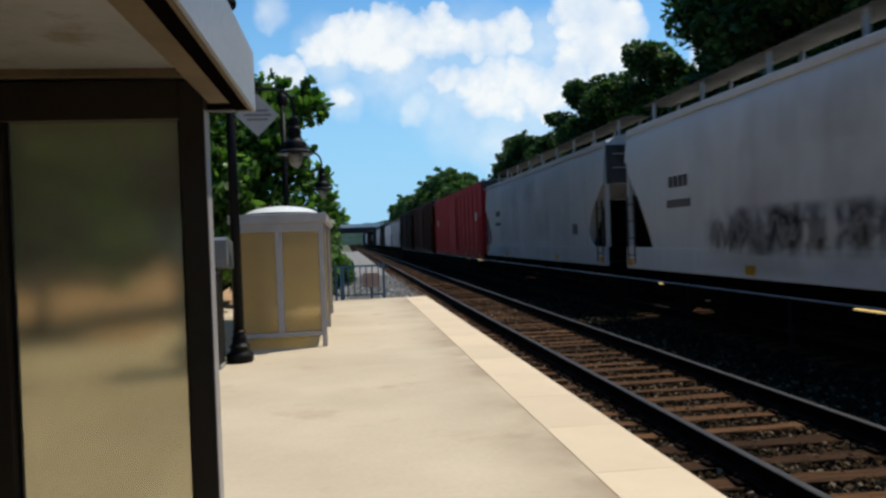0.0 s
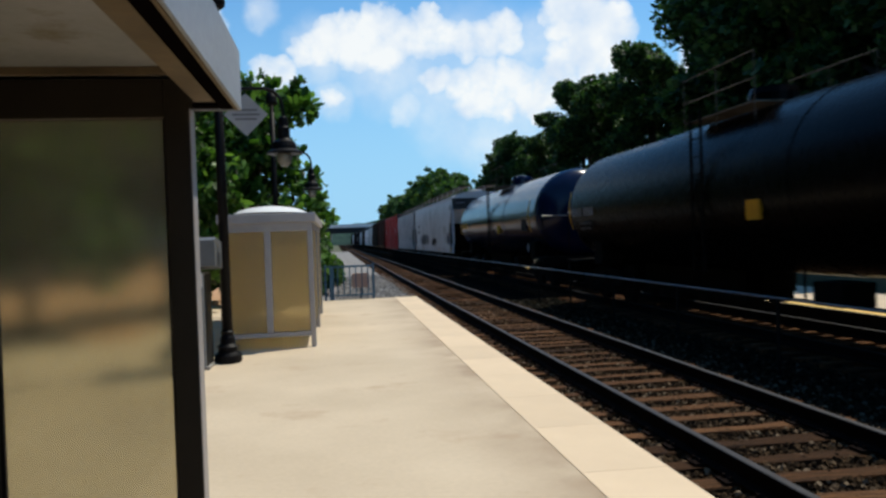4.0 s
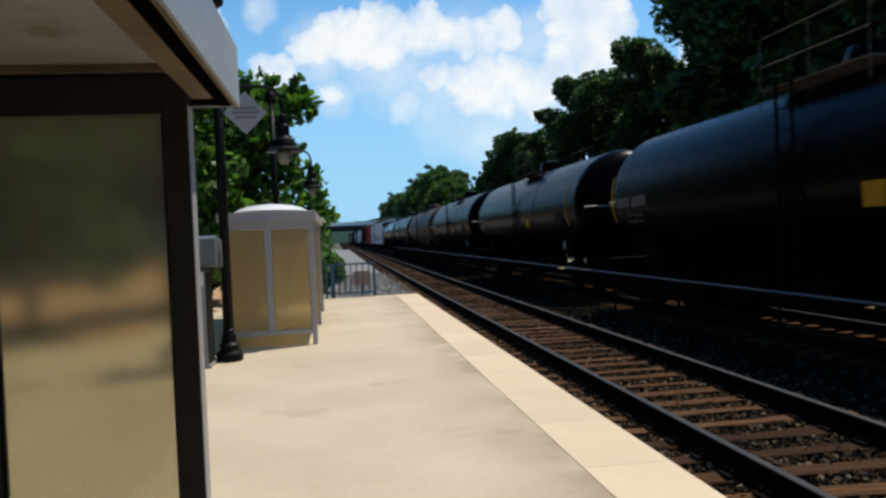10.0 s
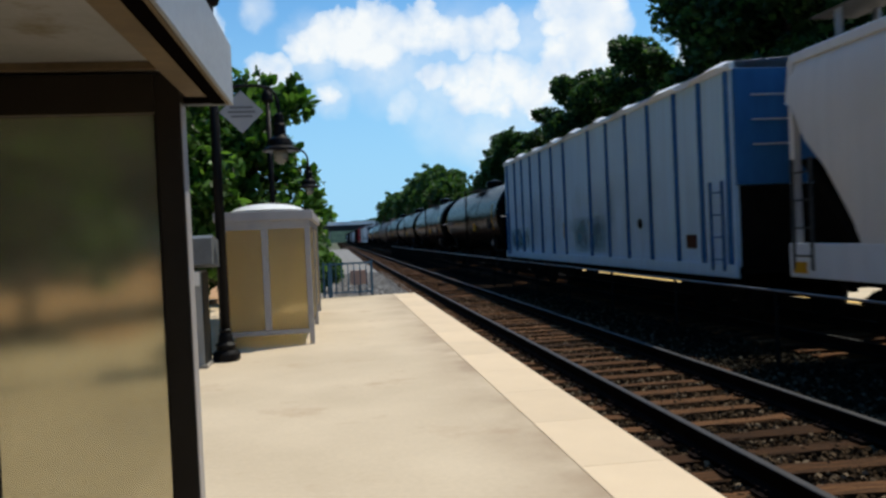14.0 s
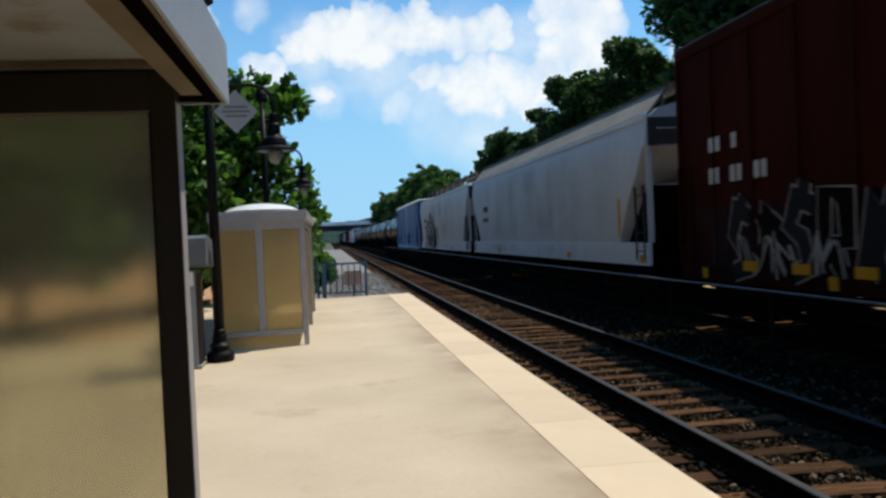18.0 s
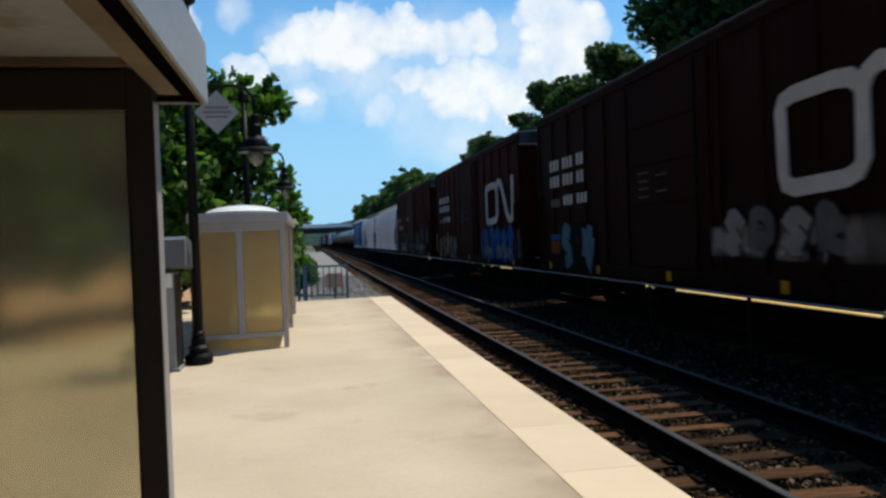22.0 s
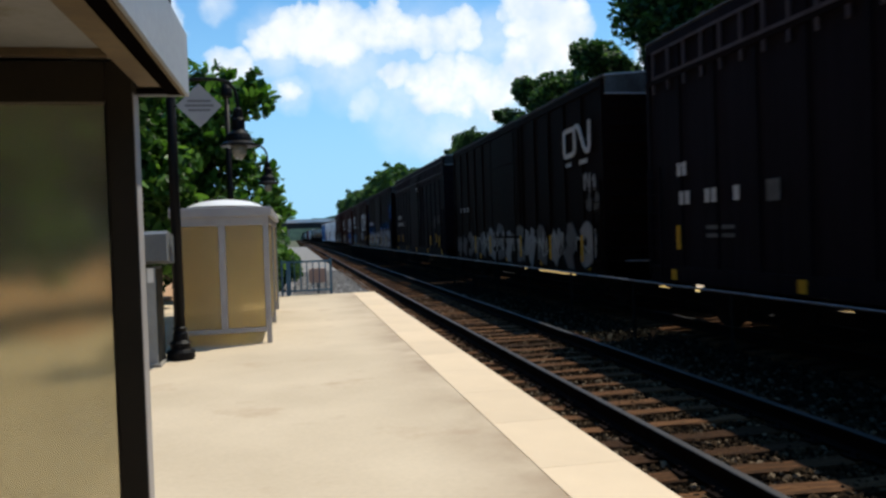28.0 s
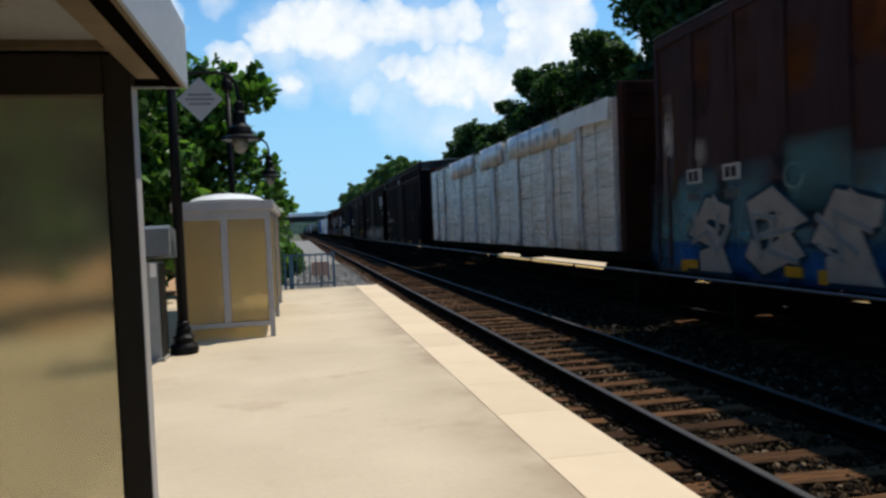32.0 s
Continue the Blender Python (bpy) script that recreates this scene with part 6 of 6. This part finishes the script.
scrawl(car, -1.652, -h + 2.4, h - 6.6, 0.9, 1.6, G_FADED, 34, 24, 0.02)
scrawl(car, -1.652, -h + 0.4, -h + 2.2, 1.2, 2.6, G_GREY, 35, 12, 0.02)
fog(car, "graffiti_smudge", -1.637, -h + 1.8, h - 1.2, 0.85, 2.3, G_SMUDGE, "smoky black overspray", 5, 36)
bars(car, -1.668, 1.6, 2.9, 0.4, 0.3, 2, P_LETTER)
for k in range(3):
    part("patch", B(-1.668, -1.655, h - 2.6 - 1.3 * k, h - 2.2 - 1.3 * k, 1.0, 1.15), P_YELLOW, car, "orange reflector patch")

for front, back, body_paint, label in ((-225.0, -242.3, P_BROWN, "oxide brown boxcar with a white emblem and blue graffiti"), (-244.6, -261.9, P_UMBER, "dark brown boxcar with a white emblem and lettering")):
    car, h = boxcar(front, back, body_paint, label, 4.86, 13)
    letters(car, -1.636, h - 1.12, 3.40, 0.28, (3, 3, 2), 0.27, 0.22, P_LETTER)
    letters(car, -1.636, h - 1.12, 2.98, 0.28, (3, 3, 2), 0.27, 0.22, P_LETTER)
    letters(car, -1.636, h - 2.15, 2.48, 0.24, (3, 3), 0.25, 0.26, P_LETTER)
    part("patch", B(-1.640, -1.632, h - 1.85, h - 1.15, 2.46, 2.66), G_GREY, car, "faded lettering panel")
    emblem(car, -1.632, -h + 0.62, -h + 4.38, 2.20, 3.68, P_LETTER)
    for z in (2.55, 2.85):
        for k in range(3):
            bars(car, -1.668, 0.9 - 0.8 * (k % 2), z - 0.08 * k, 0.6, 0.03, 1, G_GREY)
    if body_paint is P_BROWN:
        fog(car, "graffiti_fog", -1.636, -7.7, -2.7, 0.87, 2.2, G_BLUEFOG, "soft blue spray", 4, 41)
        throw_up(car, -1.642, -h + 5.0, -h + 0.7, 0.98, 1.95, 5, [G_BLUE], G_DKBLUE, 41, 0.16, 0.03, 0.05)
        scrawl(car, -1.656, -h + 0.9, -h + 5.0, 0.92, 1.5, G_FADED, 48, 30, 0.035)
        throw_up(car, -1.642, h - 0.8, h - 5.4, 0.92, 1.75, 5, [G_GREY], G_BLACK, 42, 0.13, 0.04)
        for y in (-h + 0.12, h - 0.16, h - 3.17):
            part("patch", B(-1.668, -1.655, y - 0.06, y + 0.06, 1.05, 1.98), P_YELLOW, car, "yellow reflector stripe")
    else:
        throw_up(car, -1.642, -h + 6.0, -h + 3.0, 1.40, 2.0, 4, [G_FADED, G_GREY], G_BLACK, 43, 0.10, 0.03)
        fog(car, "graffiti_fog", -1.638, -h + 2.8, -h + 6.2, 1.3, 2.1, G_WHITEFOG, "pale overspray", 3, 64)
        throw_up(car, -1.642, h - 2.0, h - 4.2, 1.0, 1.9, 3, [G_SKY, P_DARK], G_BLACK, 44, 0.16, 0.05)
        part("graffiti_block", B(-1.640, -1.632, 6.15, 6.88, 1.60, 1.74), G_BLUE, car, "blue sprayed block")
        part("graffiti_block", B(-1.640, -1.632, 6.18, 6.86, 1.24, 1.57), G_ORANGE, car, "orange sprayed block")
        fog(car, "graffiti_fog", -1.636, 5.0, 6.2, 1.0, 1.95, G_GREENFOG, "soft green spray")
        part("patch", B(-1.668, -1.655, -h + 0.7, -h + 1.15, 1.3, 1.6), P_YELLOW, car, "orange reflector patch")

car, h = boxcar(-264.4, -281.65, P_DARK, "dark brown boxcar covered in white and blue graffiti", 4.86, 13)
letters(car, -1.636, h - 1.0, 2.56, 0.20, (3, 3, 3), 0.20, 0.36, P_LETTER)
part("patch", B(-1.640, -1.632, h - 4.35, h - 4.1, 2.52, 2.80), G_GREY, car, "faded data panel")
fog(car, "graffiti_fog", -1.635, -5.6, -1.0, 1.6, 2.75, G_BLUEFOG, "soft blue spray", 3, 77)
fog(car, "graffiti_fog", -1.635, 2.6, h - 0.7, 1.2, 2.70, G_BLUEFOG, "soft blue spray", 4, 78)
fog(car, "graffiti_fog", -1.636, -h + 0.02, -h + 0.62, 2.30, 3.95, G_BRIGHTBLUE, "bright blue sprayed column")
fog(car, "graffiti_fog", -1.637, -h + 0.35, -h + 1.25, 2.75, 3.80, G_BRIGHTBLUE, "bright blue sprayed cloud")
fog(car, "graffiti_fog", -1.636, -h + 0.7, -h + 1.6, 1.7, 2.5, G_TEALFOG, "soft teal spray")
fog(car, "graffiti_fog", -1.635, h - 0.75, h - 0.05, 1.9, 3.9, G_BLUEFOG, "soft blue spray")
throw_up(car, -1.645, h - 0.7, -1.4, 0.92, 1.95, 8, [G_WHITE], G_BLACK, 45, 0.125, 0.06, 0.0, 1)
throw_up(car, -1.645, -1.5, -h + 0.5, 0.92, 2.0, 6, [G_WHITE, G_FADED], G_BLACK, 46, 0.15, 0.07, 0.08, 1)
fog(car, "graffiti_fog", -1.641, -h + 0.3, h - 0.5, 0.84, 1.10, G_WHITEFOG, "pale grey overspray along the sill", 5, 65)
for y in (6.3, 4.2, -6.5):
    part("reflector_plate", B(-1.668, -1.655, y - 0.2, y + 0.2, 1.25, 1.52), G_ORANGE, car, "orange plate")
for y in (7.25, 4.83, 1.67, -1.5, -4.6):
    part("patch", B(-1.672, -1.656, y - 0.05, y + 0.05, 1.0, 1.75), P_YELLOW, car, "yellow reflector stripe")

car, h = boxcar(-284.2, -301.8, P_SLATE, "dark slate boxcar with pressed side panels", 4.98, 14)
part("belt_rail", B(-1.65, -1.632, -h, h, 4.26, 4.34), P_DARK, car, "dark belt rail")
upper_panels(car, h)
letters(car, -1.636, h - 1.25, 2.62, 0.24, (2, 2), 0.22, 0.30, P_LETTER)
letters(car, -1.636, h - 1.30, 2.22, 0.24, (2, 2, 2), 0.20, 0.32, P_LETTER)
part("patch", B(-1.640, -1.632, h - 4.0, h - 3.75, 2.2, 2.5), G_GREY, car, "faded data panel")
for y in (h - 1.3, h - 3.2, -h + 2.0):
    part("patch", B(-1.668, -1.655, y - 0.06, y + 0.06, 1.3, 1.7), P_YELLOW, car, "orange reflector stripe")
for z in (1.55, 1.68):
    bars(car, -1.64, h - 2.4, z, 0.9, 0.06, 2, G_GREY)
for k in range(6):
    bars(car, -1.636, -5.65, 2.0 + 0.09 * k, 0.55, 0.035, 2, G_GREY)
for k in range(4):
    bars(car, -1.636, -6.6, 2.2 + 0.09 * k, 0.6, 0.04, 2, G_GREY)
for y in (-4.53, -6.74):
    part("patch", B(-1.668, -1.655, y - 0.07, y + 0.07, 1.15, 1.62), P_YELLOW, car, "orange reflector stripe")
bars(car, -1.64, -5.7, 1.2, 0.3, 0.12, 1, G_GREY)
bars(car, -1.668, -0.9, 4.05, 0.7, 0.06, 3, P_LETTER)
bars(car, -1.668, -0.9, 3.93, 0.6, 0.05, 3, P_LETTER)
car, h = boxcar(-304.1, -320.8, P_DARK, "dark brown boxcar with a small emblem and graffiti band", 4.86, 13)
emblem(car, -1.632, -h + 0.62, -h + 2.25, 3.42, 4.12, P_LETTER)
letters(car, -1.636, -h + 2.2, 3.2, 0.10, (3, 4), 0.13, 0.5, P_LETTER)
throw_up(car, -1.640, h - 0.5, h - 5.2, 0.92, 1.60, 5, [G_GREY], G_BLACK, 66, 0.12, 0.04)
throw_up(car, -1.640, h - 5.4, -h + 0.4, 0.92, 1.80, 9, [G_FADED, G_GREY], G_BLACK, 67, 0.15, 0.05, 0.05)
for y in (4.0, 1.9, -1.6, -4.2, -6.4):
    part("patch", B(-1.668, -1.655, y - 0.06, y + 0.06, 1.0, 1.6), P_YELLOW, car, "orange reflector stripe")
scrawl(car, -1.645, -h + 0.15, -h + 1.05, 2.5, 3.0, G_FADED, 68, 12, 0.035)
scrawl(car, -1.645, -h + 0.2, -h + 0.9, 2.0, 2.6, G_GREY, 69, 12, 0.035)
scrawl(car, -1.652, -h + 0.6, h - 3.2, 0.95, 1.8, G_WHITE, 49, 42, 0.02)
letters(car, -1.636, h - 1.2, 2.5, 0.16, (1, 1, 1), 0.2, 0.4, P_LETTER)
car, h = boxcar(-323.1, -340.0, P_SLATE, "dark slate hi-cube boxcar with a belt rail", 4.98, 14)
part("belt_rail", B(-1.65, -1.632, -h, h, 4.26, 4.34), P_DARK, car, "dark belt rail")
upper_panels(car, h)
letters(car, -1.636, h - 1.10, 2.58, 0.22, (2,), 0.17, 0.3, P_LETTER)
letters(car, -1.636, h - 1.15, 2.10, 0.22, (2, 2, 1), 0.20, 0.42, P_LETTER)
part("patch", B(-1.640, -1.632, h - 3.9, h - 3.6, 2.05, 2.35), G_GREY, car, "faded data panel")
part("patch", B(-1.668, -1.655, h - 1.2, h - 1.08, 1.35, 1.75), P_YELLOW, car, "orange reflector stripe")
for z in (1.55, 1.68):
    bars(car, -1.64, h - 2.4, z, 0.9, 0.06, 2, G_GREY)
bars(car, -1.668, 0.3, 4.5, 0.9, 0.08, 3, P_LETTER)
bars(car, -1.668, 0.3, 4.35, 0.7, 0.06, 3, P_LETTER)
for k in range(5):
    bars(car, -1.636, -h + 3.2 - 0.8 * (k % 2), 2.0 + 0.13 * k, 0.6, 0.04, 2, G_GREY)

# lumber car
car, h = start_car("centerbeam_car", -342.8, -368.4, "centre-beam flat car loaded with white-wrapped lumber bundles")
part("deck", B(-1.5, 1.5, -h, h, 0.88, 1.05, 0.01), P_STEEL, car)
part("centre_beam", B(-0.06, 0.06, -h + 0.3, h - 0.3, 1.05, 4.3), P_STEEL, car)
for s in (-1, 1):
    yb = h - 0.22 if s > 0 else -h + 1.02
    bulk = part("bulkhead", B(-1.55, 1.55, yb - 0.09, yb + 0.09, 1.05, 4.50, 0.01), P_OXIDE, car, "red-brown end bulkhead")
    for x in (-1.5, -0.5, 0.5, 1.5):
        part("bulkhead_post", B(x - 0.06, x + 0.06, yb + s * 0.14 - 0.05, yb + s * 0.14 + 0.05, 1.05, 4.46, 0.008), P_OXIDE, bulk)
    for z in (1.7, 2.4, 3.1, 3.8, 4.3):
        part("bulkhead_rib", B(-1.44, 1.44, yb + s * 0.12 - 0.028, yb + s * 0.12 + 0.028, z - 0.05, z + 0.05), P_OXIDE, bulk)
    part("end_platform", B(-1.4, 1.4, s * (h - 0.3) - 0.3, s * (h - 0.3) + 0.3, 1.055, 1.09), P_STEEL, car)
cols, TIERS = 5, (1.07, 1.41, 1.78, 2.43, 3.07, 3.62, 4.24)
length = (2 * h - 1.9) / cols
wrap_r = random.Random(9)
for c in range(cols):
    y0 = -h + 1.35 + c * length
    for z0, z1 in zip(TIERS, TIERS[1:]):
        for s in (-1, 1):
            bm = B(min(s * 0.1, s * 1.56), max(s * 0.1, s * 1.56), 0.004, length - 0.004, z0 + 0.006, z1 - 0.006)
            bmesh.ops.subdivide_edges(bm, edges=[e for e in bm.edges if abs(e.verts[0].co.y - e.verts[1].co.y) > 1], cuts=15)
            bmesh.ops.subdivide_edges(bm, edges=[e for e in bm.edges if abs(e.verts[0].co.z - e.verts[1].co.z) > 0.2], cuts=2)
            for v in bm.verts:
                mid = 0.5 * (z0 + z1)
                side = 0.003 * (abs(v.co.z - mid) < 0.3 * (z1 - z0)) * (abs(v.co.x) > 1.5)
                v.co += Vector((s * (side + wrap_r.uniform(-0.009, 0.009)), 0, wrap_r.uniform(-0.006, 0.006) - 0.02 * math.sin(3.1 * v.co.y / length)))
            part("wrapped_pack", bm, P_WRAP, car, "white-wrapped stack of boards", at=pose(0, y0, 0))
for yy, sheet_w in ((9.6, 0.5), (7.9, 0.35), (4.45, 0.45), (2.0, 0.25), (-0.75, 0.6), (-3.6, 0.5), (-6.6, 0.4), (-8.6, 0.55)):
    sb = bmesh.new()
    lean = wrap_r.uniform(-0.15, 0.15)
    grid = [[sb.verts.new((-1.603 + wrap_r.uniform(-0.010, 0.008), yy + sheet_w * u / 3 + lean * v / 12 + wrap_r.uniform(-0.07, 0.07), 1.06 + 3.16 * v / 14)) for v in range(15)] for u in range(4)]
    for u in range(3):
        for v in range(14):
            sb.faces.new((grid[u][v], grid[u + 1][v], grid[u + 1][v + 1], grid[u][v + 1]))
    ext = bmesh.ops.extrude_face_region(sb, geom=sb.faces[:])
    bmesh.ops.translate(sb, verts=[g for g in ext["geom"] if isinstance(g, bmesh.types.BMVert)], vec=(0.006, 0, 0))
    smooth(part("wrap_overlap", sb, P_OVERLAP, car, "glossy overlap of white wrapping"))
y = 9.27
while y > -h + 1.5:
    part("strap", B(-1.626, -1.618, y - 0.012, y + 0.012, 1.0, 4.26), P_STRAP, car, "dark tie-down cable")
    part("strap_head", B(-1.63, -1.50, y - 0.035, y + 0.035, 4.25, 4.35), P_STRAP, car, "black cable head")
    y -= 1.18
for y0, y1 in ((-8.3, -2.6), (-1.9, 1.0), (2.2, 6.4)):
    db = bmesh.new()
    n = int((y1 - y0) / 0.3)
    drape = [[db.verts.new((-1.612 - 0.010 * (v == 1) + wrap_r.uniform(-0.005, 0.005), y0 + (y1 - y0) * u / n, 4.28 - (4.28 - 3.62 + wrap_r.uniform(-0.06, 0.06)) * v / 2)) for v in range(3)] for u in range(n + 1)]
    for u in range(n):
        for v in range(2):
            db.faces.new((drape[u][v], drape[u + 1][v], drape[u + 1][v + 1], drape[u][v + 1]))
    ext = bmesh.ops.extrude_face_region(db, geom=db.faces[:])
    bmesh.ops.translate(db, verts=[g for g in ext["geom"] if isinstance(g, bmesh.types.BMVert)], vec=(0.008, 0, 0))
    smooth(part("top_drape", db, P_OVERLAP, car, "pale sheet folded over the top edge"))
for y in (-4.2, -4.9, -5.6, -6.3, -7.0, 4.6, 3.9, 3.2):
    part("printed_mark", T((-1.632, y, 3.92), (-1.627, y, 3.92), 0.13, seg=18), P_MARK, car, "blue-grey printed roundel on the wrapping")
tp = bmesh.new()
top_rows = []
for i in range(48):
    yy = -h + 1.35 + i * (2 * h - 1.9) / 47
    top_rows.append([tp.verts.new((x, yy, 4.27 + dz + wrap_r.uniform(-0.01, 0.03))) for x, dz in ((-1.58, -0.03), (-1.3, 0.02), (-0.12, 0.04))])
for a, b in zip(top_rows, top_rows[1:]):
    for i in range(2):
        tp.faces.new((a[i], a[i + 1], b[i + 1], b[i]))
part("top_sheet", tp, P_WRAPTOP, car, "loose white top sheeting")
fl = bmesh.new()
fv = [fl.verts.new(p) for p in ((-1.62, -h + 1.36, 4.26), (-1.62, -h + 5.6, 4.28), (-1.64, -h + 4.4, 4.0), (-1.64, -h + 4.0, 3.75), (-1.64, -h + 3.0, 3.85), (-1.64, -h + 1.4, 3.80))]
fl.faces.new(fv)
ext = bmesh.ops.extrude_face_region(fl, geom=fl.faces[:])
bmesh.ops.translate(fl, verts=[g for g in ext["geom"] if isinstance(g, bmesh.types.BMVert)], vec=(0.03, 0, 0))
part("loose_flap", fl, P_WRAPTOP, car, "bright loose flap of wrapping")

car, h = boxcar(-369.2, -386.5, P_PURPLE, "purple-brown rusty boxcar with white and sky-blue graffiti", 4.84, 13, door=None)
for y in (6.6, 5.5):
    part("stencil_panel", B(-1.636, -1.632, y - 0.24, y + 0.24, 2.26, 2.50), P_LETTER, car, "white stencil panel")
    letters(car, -1.6365, y + 0.17, 2.30, 0.16, (2,), 0.17, 0.1, G_BLACK)
    letters(car, -1.636, y + 0.2, 1.98, 0.15, (3,), 0.14, 0.1, G_GREY)
for y, z, w, hh in ((6.45, 4.1, 0.85, 1.2), (5.25, 3.95, 0.9, 1.4), (4.0, 3.9, 0.95, 1.3), (2.6, 4.0, 1.0, 1.2), (1.2, 3.9, 1.0, 1.3), (-1.0, 3.9, 1.1, 1.3), (-3.5, 3.9, 1.1, 1.3)):
    fog(car, "rust_bloom", -1.594, y - w / 2, y + w / 2, z - hh / 2, z + hh / 2, P_RUSTFOG, "orange rust bloom")
fog(car, "graffiti_smudge", -1.596, 6.1, 6.75, 3.3, 3.95, G_SMUDGE, "dark ring-shaped smudge")
fog(car, "peeling_paint", -1.596, 7.3, 7.75, 1.9, 3.9, G_WHITEFOG, "pale peeling paint")
fog(car, "peeling_paint", -1.596, 6.2, 6.9, 2.5, 3.0, G_WHITEFOG, "pale peeling paint")
circle = [(4.05 + 0.20 * math.cos(a), 2.22 + 0.16 * math.sin(a)) for a in (2 * math.pi * k / 12 for k in range(13))]
part("graffiti_ring", ribbon(circle, -1.632, 0.003, 0.014, 2), G_FADED, car, "faint painted ring")
fog(car, "graffiti_fog", -1.634, -h + 0.6, h - 0.3, 0.85, 2.65, G_SKYFOG, "soft pale blue spray", 8, 51)
fog(car, "graffiti_fog", -1.637, -h + 0.8, h - 0.5, 0.85, 1.45, G_BLUEFOG, "soft blue spray", 6, 52)
for y in (6.71, 4.05, -2.0):
    part("patch", B(-1.668, -1.655, y - 0.18, y + 0.18, 0.88, 1.02), P_YELLOW, car, "orange sill stripe")
throw_up(car, -1.645, h - 1.1, -h + 1.0, 0.97, 1.90, 9, [G_WHITE], G_DKBLUE, 51, 0.155, 0.06, 0.06, 1)
throw_up(car, -1.662, h - 1.2, -h + 1.1, 1.05, 1.8, 9, [G_SKYPALE], G_WHITE, 52, 0.03, 0.02, -0.1, 1)
fog(car, "graffiti_fog", -1.638, 2.9, 4.3, 1.7, 2.75, G_TEALFOG, "pale teal spray cloud")


def motions():
    """The train runs off, slowing a little on the way."""
    for car, y in CARS:
        walk(car, [(t, pose(C2, y - 0.25 + K * (12.6 * t - 0.019 * t * t), ZR)) for t in (0, 4, 8, 12, 16, 20, 24, 28, 32)])


motions()
